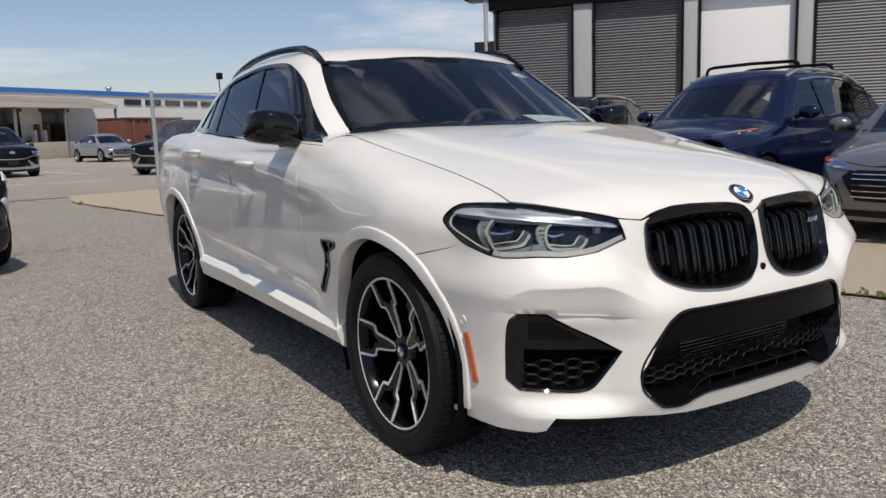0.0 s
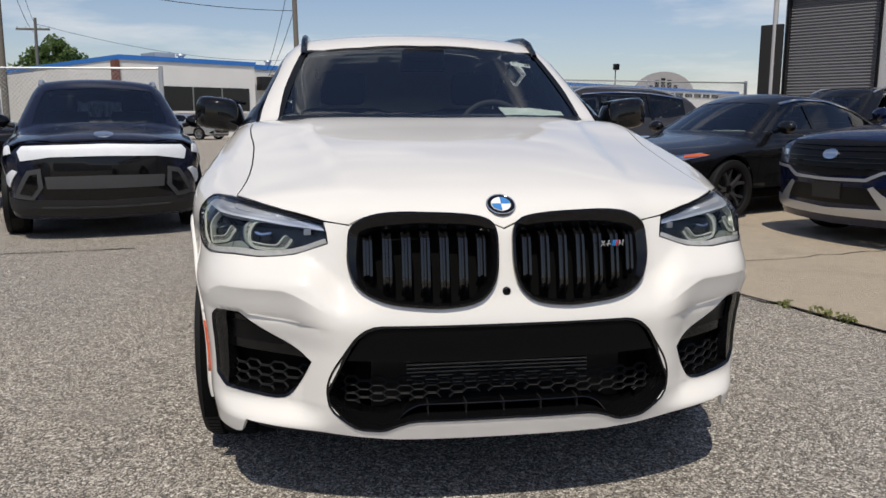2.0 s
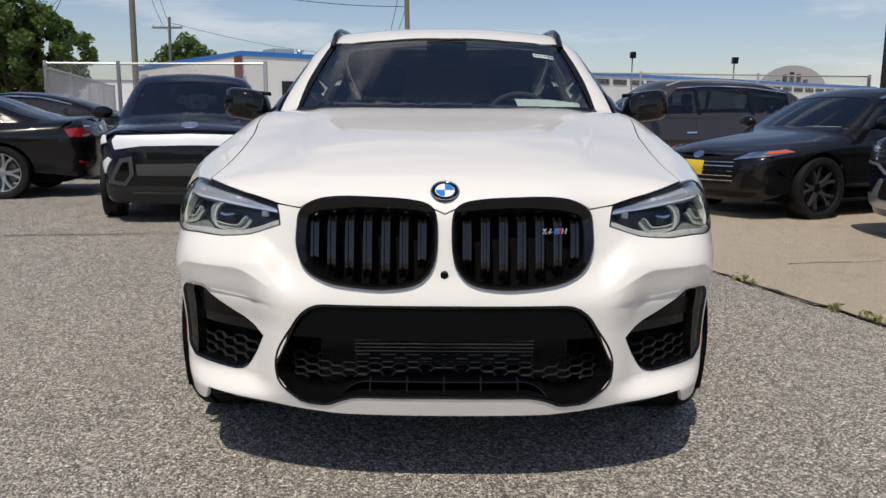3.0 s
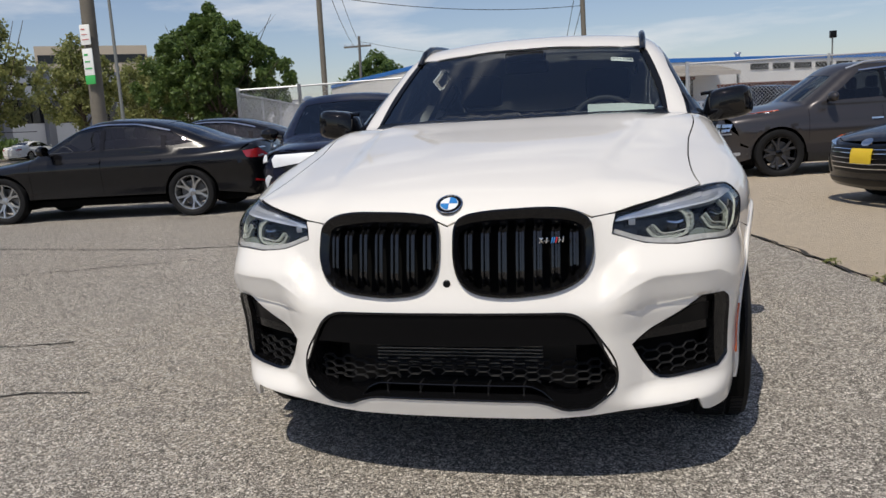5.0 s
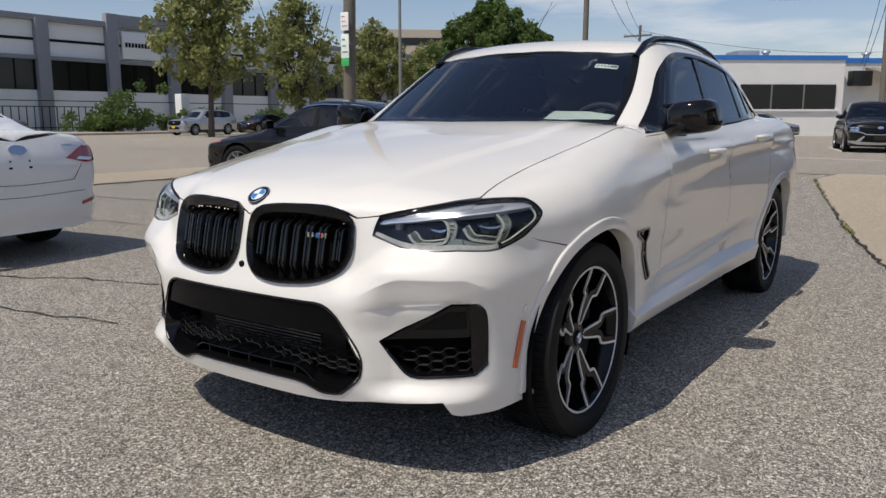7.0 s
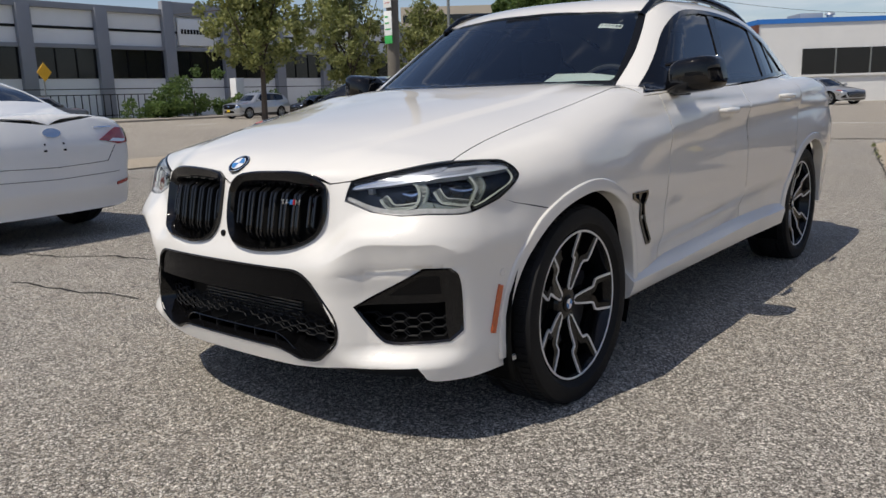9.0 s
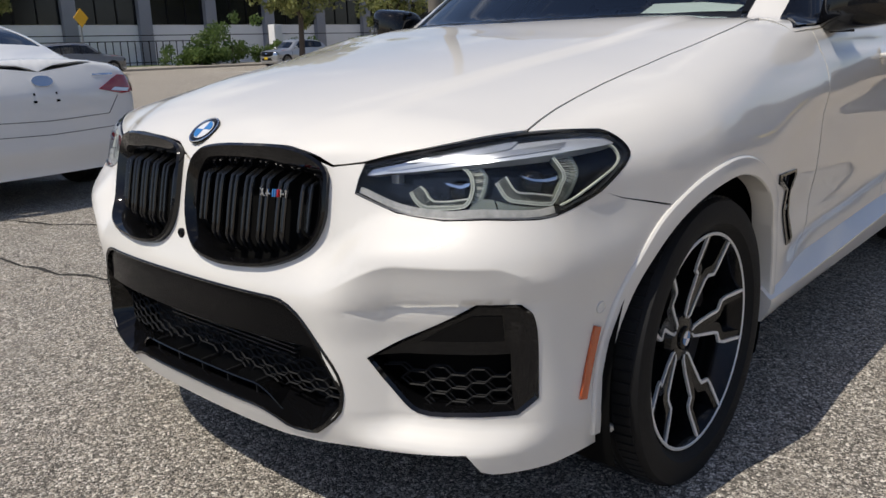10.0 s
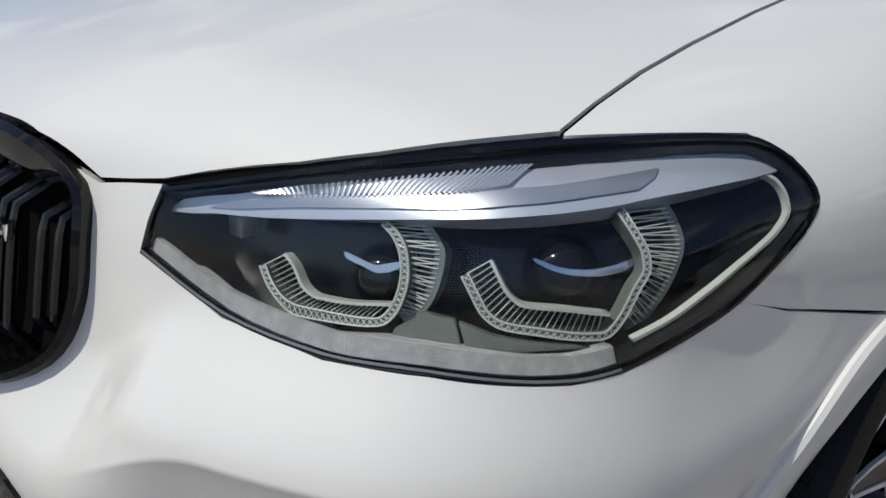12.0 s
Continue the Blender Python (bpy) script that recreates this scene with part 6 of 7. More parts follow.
        on_front("protective_film", [(0.80, 0.50), (0.84, 0.52), (0.77, 0.66), (0.73, 0.64)], "film_white", 0.014)
        on_front("protective_film", [(0.78, 0.80), (0.84, 0.78), (0.83, 0.86), (0.79, 0.87)], "film_white", 0.012)
    # the same added near-black slab blocks light from below
    boxed("underbody", (-hw + 0.2, hw - 0.2, 0.35, length - 0.3, 0.2, 0.3), "dark_void", body, 0.02)
    # cabin inside
    boxed("dashboard", (-hw + 0.16, hw - 0.16, foot + 0.27, foot + 0.65, belt - 0.25, belt + 0.02), "interior", body, 0.05)
    for sx in (-0.36, 0.36):
        boxed("seat", (sx - 0.24, sx + 0.24, 2.35, 2.52, 0.5, belt + 0.18), "seat_fabric", body, 0.05)
        boxed("headrest", (sx - 0.12, sx + 0.12, 2.44, 2.54, belt + 0.18, belt + 0.36), "seat_fabric", body, 0.04)
    boxed("rear_seat", (-hw + 0.25, hw - 0.25, 3.25, 3.45, 0.5, belt + 0.12), "seat_fabric", body, 0.05)
    boxed("cabin_floor", (-hw + 0.12, hw - 0.12, 1.2, length - 0.8, 0.42, 0.5), "interior", body)
    boxed("windscreen_paper", (0.14, 0.46, foot + 0.32, foot + 0.52, belt + 0.022, belt + 0.028), "paper", body, 0, "pale green paper on the dashboard")
    key = (r_w, wheel)
    w = None
    for i, mm in enumerate((pose(hw - 0.10, base_f, r_w, 15), pose(hw - 0.10, hub2, r_w, 50), pose(-hw + 0.10, base_f, r_w, 33, 0, 180), pose(-hw + 0.10, hub2, r_w, 5, 0, 180))):
        if key not in WHEELS:
            WHEELS[key] = plain_wheel(r_w, r_w - (0.105 if r_w > 0.35 else 0.092), "gloss_black" if wheel == "rim_cut" else wheel, wheel == "rim_cut")
            w = place_wheel(WHEELS[key], mm, body)
        else:
            w = copy_thing(WHEELS[key], mm)
            w.parent = body
    BUILT[key0] = (body, colour)
    return body


def oval(cx, cz, rx, rz, n=14):
    return [(cx + rx * math.cos(a), cz + rz * math.sin(a)) for a in np.linspace(-math.pi / 2, math.pi / 2, n)]


GRILLE_SUV = [("grille", [(0.0, 0.62), (0.42, 0.64), (0.55, 0.70), (0.575, 0.86), (0.55, 0.92), (0.0, 0.93)], "satin_black", 0.006), ("headlight", [(0.60, 0.70), (0.84, 0.71), (0.85, 0.83), (0.60, 0.83)], "lamp_chrome", 0.008),
              ("lamp_divider", [(0.70, 0.70), (0.72, 0.70), (0.72, 0.83), (0.70, 0.83)], "lamp_dark", 0.012), ("lamp_shade", [(0.61, 0.75), (0.84, 0.76), (0.84, 0.785), (0.61, 0.775)], "lamp_dark", 0.011),
              ("bright_strip", [(0.0, 0.575), (0.40, 0.585), (0.54, 0.655), (0.86, 0.675), (0.86, 0.692), (0.53, 0.678), (0.39, 0.612), (0.0, 0.60)], "satin_silver", 0.012),
              ("running_lamp", [(0.60, 0.945), (0.74, 0.955), (0.88, 0.99), (0.87, 1.01), (0.74, 0.98)], "lamp_chrome", 0.006), ("side_marker", [(0.77, 0.965), (0.87, 0.99), (0.86, 1.003), (0.77, 0.98)], "amber", 0.009), ("lower_grille", [(0.0, 0.38), (0.50, 0.39), (0.58, 0.54), (0.0, 0.53)], "satin_black", 0.006),
              ("skid_plate", [(0.0, 0.27), (0.62, 0.28), (0.86, 0.36), (0.86, 0.40), (0.66, 0.39), (0.46, 0.55), (0.42, 0.53), (0.54, 0.36), (0.0, 0.335)], "satin_silver", 0.012), ("plate_holder", [(0.0, 0.42), (0.16, 0.42), (0.16, 0.56), (0.0, 0.56)], "trim_black", 0.016), ("emblem", oval(0, 0.80, 0.085, 0.042), "chrome", 0.022)] + \
             [("grille_bar", [(0.0, z), (0.54, z + 0.01), (0.54, z + 0.018), (0.0, z + 0.008)], "gloss_black", 0.014) for z in (0.68, 0.73, 0.77, 0.83, 0.87)]
GRILLE_SEDAN = [("grille", [(0.0, 0.36), (0.50, 0.38), (0.62, 0.58), (0.55, 0.64), (0.0, 0.63)], "satin_black", 0.006), ("headlight", [(0.50, 0.63), (0.72, 0.66), (0.86, 0.72), (0.80, 0.745), (0.62, 0.71)], "lamp_chrome", 0.008), ("side_marker", [(0.77, 0.695), (0.86, 0.72), (0.81, 0.738), (0.74, 0.718)], "amber", 0.011),
                ("lower_lip", [(0.0, 0.23), (0.70, 0.25), (0.76, 0.30), (0.0, 0.30)], "satin_black", 0.006), ("corner_vent", [(0.60, 0.34), (0.80, 0.36), (0.80, 0.40), (0.66, 0.52)], "satin_black", 0.007), ("emblem", oval(0, 0.665, 0.075, 0.036), "chrome", 0.012)] + \
               [("grille_bar", [(0.0, z), (0.53, z + 0.012), (0.53, z + 0.020), (0.0, z + 0.008)], "chrome", 0.012) for z in (0.40, 0.45, 0.50, 0.55, 0.59)]
M["matte_grey"] = surf("matte_grey", (0.045, 0.046, 0.048), 0.6, vary=0.08)
GRILLE_SMALL = [("bonnet_gap", [(0.0, 0.912), (0.70, 0.885), (0.70, 0.891), (0.0, 0.92)], "dark_void", 0.004), ("grille", [(0.0, 0.34), (0.50, 0.35), (0.56, 0.45), (0.60, 0.76), (0.0, 0.78)], "gloss_black", 0.006), ("front_band", [(0.0, 0.48), (0.50, 0.485), (0.51, 0.595), (0.0, 0.60)], "matte_grey", 0.012),
                ("lamp_pod", [(0.765, 0.405), (0.65, 0.65), (0.54, 0.67), (0.525, 0.50), (0.61, 0.385)], "matte_grey", 0.018), ("pod_lens", [(0.715, 0.445), (0.63, 0.61), (0.57, 0.62), (0.57, 0.50), (0.625, 0.43)], "gloss_black", 0.023), ("lower_trim", [(0.0, 0.22), (0.70, 0.24), (0.84, 0.36), (0.84, 0.40), (0.0, 0.37)], "trim_black", 0.010), ("lower_slot", [(0.0, 0.30), (0.55, 0.31), (0.55, 0.325), (0.0, 0.315)], "matte_grey", 0.014), ("emblem", oval(0, 0.965, 0.085, 0.030), "chrome", 0.010)]
# the last strip, flat grey, draws the shade of a crease in the bumper
TAIL_SEDAN = [("tail_lamp", [(0.42, 0.81), (0.62, 0.765), (0.80, 0.785), (0.80, 0.875), (0.62, 0.905)], "tail_red", 0.008), ("lamp_clear", [(0.52, 0.795), (0.68, 0.778), (0.70, 0.80), (0.56, 0.815)], "lamp_silver", 0.011), ("reflector", [(0.56, 0.42), (0.74, 0.45), (0.74, 0.48), (0.56, 0.445)], "tail_red", 0.006),
              ("emblem", oval(0, 0.885, 0.075, 0.036), "chrome", 0.012), ("boot_line", [(0.0, 0.618), (0.48, 0.633), (0.58, 0.76), (0.583, 0.76), (0.483, 0.630), (0.0, 0.615)], "dark_void", 0.003), ("plate_hole", [(0.07, 0.745), (0.095, 0.745), (0.095, 0.76), (0.07, 0.76)], "dark_void", 0.004), ("plate_screw", [(0.075, 0.795), (0.085, 0.795), (0.085, 0.81), (0.075, 0.81)], "dark_void", 0.004),
              ("model_mark", [(0.40, 0.905), (0.58, 0.905), (0.58, 0.92), (0.40, 0.92)], "chrome", 0.006), ("bumper_fold", [(0.0, 0.520), (0.60, 0.535), (0.60, 0.539), (0.0, 0.524)], "matte_grey", 0.002)]
TAIL_SUV = [("tail_lamp", [(0.48, 0.92), (0.80, 0.90), (0.82, 1.0), (0.52, 1.0)], "tail_red", 0.008)]
ROW = "cars parked in the yard"
FAR = "cars parked along the street"
car("small", "indigo_paint", "dark blue small suv with white film on its nose", pose(-2.55, 5.58, 0, 0, 0, 16), "rim_silver", front_kit=GRILLE_SMALL, tail_kit=TAIL_SUV, rails=True, film=True, name="small_suv", group=ROW)
car("sedan", "black_paint", "black sedan with dark five-spoke wheels on the concrete", pose(2.70, 6.62, 0, 0, 0, -67), "rim_cut", front_kit=GRILLE_SEDAN, tail_kit=TAIL_SEDAN, plate="front", name="sedan", group=ROW)
car("suv", "navy_paint", "dark blue suv with roof rails and bars", pose(3.88, 4.45, 0, 0, 0, -80), "rim_cut", front_kit=GRILLE_SUV, tail_kit=TAIL_SUV, rails=True, roof_bars=True, name="suv", group=ROW)
car("suv", "brown_paint", "dark grey suv parked side on by the fence", pose(1.45, 11.3, 0, 0, 0, -80), "rim_cut", front_kit=GRILLE_SUV, tail_kit=TAIL_SUV, rails=True, name="suv", group=ROW)
car("suv", "black_paint", "black suv behind the black sedan", pose(6.6, 10.4, 0, 0, 0, -70), "rim_cut", front_kit=GRILLE_SUV, tail_kit=TAIL_SUV, rails=True, name="suv", group=ROW)
car("sedan", "black_paint", "black sedan with bright wheels, parked side on", pose(-9.47, 7.9, 0, 0, 0, -80), "rim_silver", front_kit=GRILLE_SEDAN, tail_kit=TAIL_SEDAN, name="sedan", group=ROW)
car("sedan", "black_paint", "black sedan beside the chain-link fence", pose(-9.7, 10.8, 0, 0, 0, -78), "rim_silver", front_kit=GRILLE_SEDAN, tail_kit=TAIL_SEDAN, name="sedan", group=ROW)
car("sedan", "white_solid", "white sedan with red tail lamps and no plate", pose(-8.78, 0.72, 0, 0, 0, -82), "rim_silver", front_kit=GRILLE_SEDAN, tail_kit=TAIL_SEDAN, name="sedan", group=ROW)
car("sedan", "steel_paint", "grey sedan with a yellow front plate", pose(4.52, 1.9, 0, 0, 0, -70), "rim_cut", front_kit=GRILLE_SEDAN, tail_kit=TAIL_SEDAN, plate="front", name="sedan", group=ROW)
car("suv", "black_paint", "black suv parked before the white warehouse", pose(-0.9, 26.6, 0, 0, 0, 14), "rim_silver", front_kit=GRILLE_SUV, name="suv", group=ROW)
car("suv", "black_paint", "black suv in the far car park", pose(2.6, 23.0, 0, 0, 0, -40), "rim_silver", front_kit=GRILLE_SUV, name="suv", group=ROW)
car("sedan", "silver_paint", "silver sedan in front of the loading dock", pose(4.6, 40.0, 0, 0, 0, 16), "rim_silver", front_kit=GRILLE_SEDAN, tail_kit=TAIL_SEDAN, name="sedan", group=ROW)
car("sedan", "silver_paint", "pale car behind the utility pole", pose(-6.6, 42.5, 0, 0, 0, 60), "rim_silver", front_kit=GRILLE_SEDAN, tail_kit=TAIL_SEDAN, name="sedan", group=ROW)
car("suv", "silver_paint", "silver suv parked by the kerb under trees", pose(-40.5, 29.5, 0, 0, 0, 4), "rim_silver", front_kit=GRILLE_SUV, plate="front", name="suv", group=FAR)
car("sedan", "black_paint", "dark sedan parked by the far kerb", pose(-43.5, 37.5, 0, 0, 0, 4), "rim_silver", front_kit=GRILLE_SEDAN, tail_kit=TAIL_SEDAN, name="sedan", group=FAR)
car("sedan", "white_solid", "white sedan parked by the far kerb", pose(-44.5, 50.5, 0, 0, 0, 182), "rim_silver", front_kit=GRILLE_SEDAN, tail_kit=TAIL_SEDAN, name="sedan", group=FAR)
car("suv", "steel_paint", "grey suv parked along the street", pose(-39.5, 19.5, 0, 0, 0, 182), "rim_silver", front_kit=GRILLE_SUV, plate="front", name="suv", group=FAR)

# ---- buildings and far things ----
M.update({
    "wall_white": surf("wall_white", (0.74, 0.73, 0.70), 0.85, vary=0.05, scale=0.8, bscale=40, bump=0.3),
    "stripe_blue": surf("stripe_blue", (0.03, 0.17, 0.52), 0.5, vary=0.05),
    "shutter_grey": surf("shutter_grey", (0.115, 0.118, 0.13), 0.5, 0.1, vary=0.06, scale=1.5),
    "galvanised": surf("galvanised", (0.52, 0.53, 0.54), 0.45, 0.7, vary=0.08),
    "office_grey": surf("office_grey", (0.26, 0.27, 0.30), 0.8, vary=0.05, scale=1.0),
    "office_white": surf("office_white", (0.80, 0.80, 0.80), 0.8, vary=0.04, scale=1.0),
    "window_dark": surf("window_dark", (0.008, 0.0085, 0.01), 0.15, vary=0.2, scale=0.5),
    "wood_pole": surf("wood_pole", (0.15, 0.135, 0.11), 0.85, vary=0.15, scale=8, bscale=60, bump=0.4),
    "steel_pole": surf("steel_pole", (0.22, 0.23, 0.22), 0.6, 0.4, vary=0.1),
    "awning": surf("awning", (0.50, 0.46, 0.40), 0.8, vary=0.06, scale=2),
    "rust_brown": surf("rust_brown", (0.15, 0.055, 0.035), 0.7, vary=0.15, scale=2),
    "concrete_wall": surf("concrete_wall", (0.36, 0.32, 0.27), 0.9, vary=0.12, scale=2, bscale=30, bump=0.3),
    "dark_net": surf("dark_net", (0.012, 0.012, 0.013), 0.9, vary=0.1),
    "bark": surf("bark", (0.085, 0.065, 0.05), 0.9, vary=0.2, scale=10, bscale=50, bump=0.6),
    "grass": surf("grass", (0.10, 0.13, 0.045), 0.9, vary=0.25, scale=5),
    "sign_green": surf("sign_green", (0.05, 0.42, 0.10), 0.5),
    "sign_red": surf("sign_red", (0.55, 0.12, 0.10), 0.5),
    "sign_yellow": surf("sign_yellow", (0.75, 0.42, 0.02), 0.5),
    "tower_tan": surf("tower_tan", (0.46, 0.40, 0.32), 0.85, vary=0.05),
    "wire": surf("wire", (0.02, 0.02, 0.02), 0.7),
    "line_white": surf("line_white", (0.62, 0.60, 0.55), 0.85, vary=0.15, scale=6),
    "joint_dark": surf("joint_dark", (0.035, 0.032, 0.028), 0.95, vary=0.2, scale=8),
})


def leaf_mat(name, c0, c1):
    m = bpy.data.materials.new(name)
    m.use_nodes = True
    n, l = m.node_tree.nodes, m.node_tree.links
    b = n["Principled BSDF"]
    b.inputs["Roughness"].default_value = 0.55
    geo, mix, tr, sh = n.new("ShaderNodeNewGeometry"), n.new("ShaderNodeMix"), n.new("ShaderNodeBsdfTranslucent"), n.new("ShaderNodeMixShader")
    mix.data_type = "RGBA"
    mix.inputs["A"].default_value, mix.inputs["B"].default_value = (*c0, 1), (*c1, 1)
    l.new(geo.outputs["Random Per Island"], mix.inputs["Factor"])
    l.new(mix.outputs["Result"], b.inputs["Base Color"])
    l.new(mix.outputs["Result"], tr.inputs["Color"])
    sh.inputs["Fac"].default_value = 0.45
    l.new(b.outputs[0], sh.inputs[1])
    l.new(tr.outputs[0], sh.inputs[2])
    l.new(sh.outputs[0], n["Material Output"].inputs["Surface"])
    return m


M["leaf_a"] = leaf_mat("leaf_a", (0.15, 0.18, 0.055), (0.37, 0.375, 0.14))
M["leaf_b"] = leaf_mat("leaf_b", (0.06, 0.11, 0.028), (0.16, 0.23, 0.06))


def leaves(clumps, per, size, rng):
    """Small bent leaves scattered round clump centres (centre, radius)."""
    c = np.array([k[0] for k in clumps])
    r = np.array([k[1] for k in clumps])
    i = np.repeat(np.arange(len(c)), per)
    d = rng.normal(size=(len(i), 3))
    d /= np.linalg.norm(d, axis=1, keepdims=True)
    p = c[i] + d * (r[i] * rng.random(len(i)) ** 0.45)[:, None]
    a = rng.normal(size=(len(i), 3))
    a /= np.linalg.norm(a, axis=1, keepdims=True)
    b = np.cross(a, rng.normal(size=(len(i), 3)))
    b /= np.maximum(np.linalg.norm(b, axis=1, keepdims=True), 1e-6)
    s = size * (0.6 + 0.8 * rng.random(len(i)))[:, None]
    q = np.stack([p - a * s, p + b * s * 0.55, p + a * s, p - b * s * 0.55], 1).reshape(-1, 3)
    f = np.arange(len(q)).reshape(-1, 4)
    return q, f


def tree(x, y, height, spread, seed, bole=2.0, leaf="leaf_a", per=70, size=0.135, clumps=165, label="leafy street tree with an uneven crown"):
    rng = np.random.default_rng(seed)
    t = thing("tree", label, "tree", pose(x, y, 0), "street trees")
    bm = bmesh.new()
    tube(bm, [(0, 0, 0), (0.05, 0.02, bole * 0.5), (0.02, 0.08, bole), (0.05, 0.1, height * 0.6)], [0.20, 0.16, 0.14, 0.05], 9)
    ends = []
    for k in range(11):
        a, z0 = rng.random() * 6.28, bole * (0.9 + 0.9 * rng.random())
        r, z1 = spread * (0.25 + 0.65 * rng.random()), height * (0.5 + 0.42 * rng.random())
        p0, p2 = Vector((0.03, 0.06, z0)), Vector((r * math.cos(a), r * math.sin(a), z1))
        p1 = p0.lerp(p2, 0.5) + Vector((0.2 * math.cos(a), 0.2 * math.sin(a), -0.1))
        tube(bm, [p0, p1, p2], [0.07, 0.045, 0.015], 6)
        ends.append(p2)
        for j in range(2):
            q = p1 + Vector(rng.normal(size=3) * 0.35 * spread)
            q.z = max(q.z, bole + 0.3)
            tube(bm, [p1, q], [0.03, 0.01], 5)
            ends.append(q)
    part("trunk", bm, "bark", t)
    cl = []
    while len(cl) < clumps:
        p = rng.normal(size=3)
        p /= np.linalg.norm(p)
        p *= rng.random() ** 0.4
        h = 0.5 * (height - bole * 0.8)
        z = bole * 0.8 + h + p[2] * h
        w = spread * (0.62 + 0.38 * math.cos(2.2 * (p[2] + 0.25)))
        cl.append((np.array([p[0] * w, p[1] * w, z]), 0.30 + 0.40 * rng.random()))
    cl += [(np.array(e), 0.42) for e in ends if math.hypot(e[0], e[1]) < 0.75 * spread and e[2] < 0.85 * height]
    q, f = leaves(cl, per, size, rng)
    me = bpy.data.meshes.new("crown")
    me.from_pydata(q.tolist(), [], f.tolist())
    me.materials.append(M[leaf])
    ob = new("crown", me)
    ob.parent = t
    return t


def shrub(x, y, w, h, seed, leaf="leaf_b", label="rounded green shrub beside the ramp"):
    rng = np.random.default_rng(seed)
    t = thing("shrub", label, "shrub", pose(x, y, 0))
    part("stems", tube(tube(bmesh.new(), [(0, 0, 0), (0.1, 0.1, h * 0.5)], [0.05, 0.02], 5), [(0.1, 0, 0), (-0.2, 0.1, h * 0.6)], [0.05, 0.02], 5), "bark", t)
    cl = [(np.array([rng.normal() * w * 0.35, rng.normal() * w * 0.35, h * (0.15 + 0.7 * rng.random())]), 0.5) for _ in range(26)]
    q, f = leaves(cl, 110, 0.12, rng)
    me = bpy.data.meshes.new("foliage")
    me.from_pydata(q.tolist(), [], f.tolist())
    me.materials.append(M[leaf])
    new("foliage", me).parent = t
    return t


# yard, street and pavements
sheet("concrete_yard", [(2.6, 1.0), (2.3, 1.95), (1.95, 3.05), (0.8, 7.4), (-0.57, 13.8), (-0.45, 15.8), (14, 18.8), (40, 10), (40, -60), (12, -60)], 0.012, "concrete", "pale worn concrete slab")
sheet("car_park", [(-10, 15.0), (-0.45, 15.6), (14, 18.9), (60, 18), (60, 52), (-24, 52)], 0.008, "asphalt_road", "smoother grey asphalt of the far car park")
sheet("road", [(-45, -120), (-12.6, -120), (-12.6, 16), (-24, 60), (-24, 140), (-45, 140)], 0.006, "asphalt_road", "grey asphalt street")


def strip(name, x0, x1, y0, y1, z, material, label):
    ob = boxed(name, (x0, x1, y0, y1, 0, z), material, None, 0.02)
    return tagged(ob, label, name, "", "structure")


strip("pavement", -12.6, -10.4, -60, 16, 0.025, "concrete", "pale concrete pavement along the street")
strip("far_pavement", -52.0, -45.0, -90, 90, 0.14, "concrete_wall", "kerbed pavement on the far side of the street")
strip("lawn", -57.0, -52.0, -40, 30, 0.16, "grass", "strip of grass before the office building")
# joints and cracks
rng_c = np.random.default_rng(5)


def crack(pts, w, z=0.0045, name="crack"):
    bm = bmesh.new()
    path = dense(np.array(pts, float), 0.12, False)
    path = path + rng_c.normal(size=path.shape) * 0.018
    d = np.gradient(path, axis=0)
    n = np.stack([-d[:, 1], d[:, 0]], 1) / np.maximum(np.linalg.norm(d, axis=1, keepdims=True), 1e-6)
    ww = w * (0.35 + 0.9 * rng_c.random(len(path)))[:, None]
    a = [bm.verts.new((p[0], p[1], z)) for p in path + n * ww]
    b = [bm.verts.new((p[0], p[1], z)) for p in path - n * ww]
    for i in range(len(a) - 1):
        bm.faces.new((b[i], b[i + 1], a[i + 1], a[i]))
    return tagged(part(name, bm, "joint_dark", None, "", False), "dark crack in the worn asphalt", "crack", "", "structure")


edge_line = [(2.6, 1.0), (2.3, 1.95), (1.95, 3.05), (0.8, 7.4), (-0.57, 13.8)]
crack(edge_line, 0.016, 0.014, "joint")
crack([(2.6, 1.0), (6, -8), (12, -30)], 0.014, 0.014, "joint")
for pts, w in (([(-9.5, 4.6), (-6.5, 4.9), (-4.2, 4.7), (-2.2, 5.0)], 0.016), ([(-8, 3.0), (-5.0, 3.3), (-3.6, 4.0)], 0.010), ([(-6.0, 7.4), (-3.5, 7.0), (-1.5, 7.4), (0.5, 7.1)], 0.012), ([(-4.6, 0.6), (-3.2, 1.3), (-2.6, 1.5)], 0.012), ([(-10.4, 5.0), (-10.4, 12)], 0.03), ([(-10, 14.9), (-4, 15.1), (-0.5, 15.5)], 0.02), ([(2.5, 3.6), (6, 4.4)], 0.008), ([(-3.0, 0.5), (-2.1, 0.7), (-1.9, 0.72)], 0.010)):
    crack(pts, w, 0.0165 if pts[0][0] > 2 else 0.0045)
# weeds along the joint
wq, wf = [], []
cl = []
for t in rng_c.random(60):
    k = t * (len(edge_line) - 1)
    a, b = np.array(edge_line[int(k)]), np.array(edge_line[min(int(k) + 1, len(edge_line) - 1)])
    p = a + (b - a) * (k - int(k))
    if math.sin(k * 7.0) > -0.2:
        cl.append((np.array([p[0], p[1], 0.02]), 0.035))
q, f = leaves(cl, 12, 0.016, rng_c)
me = bpy.data.meshes.new("weeds")
me.from_pydata(q.tolist(), [], f.tolist())
me.materials.append(M["leaf_a"])
tagged(new("weeds", me), "dry weeds growing in the slab joint", "weeds", "", "stuff")
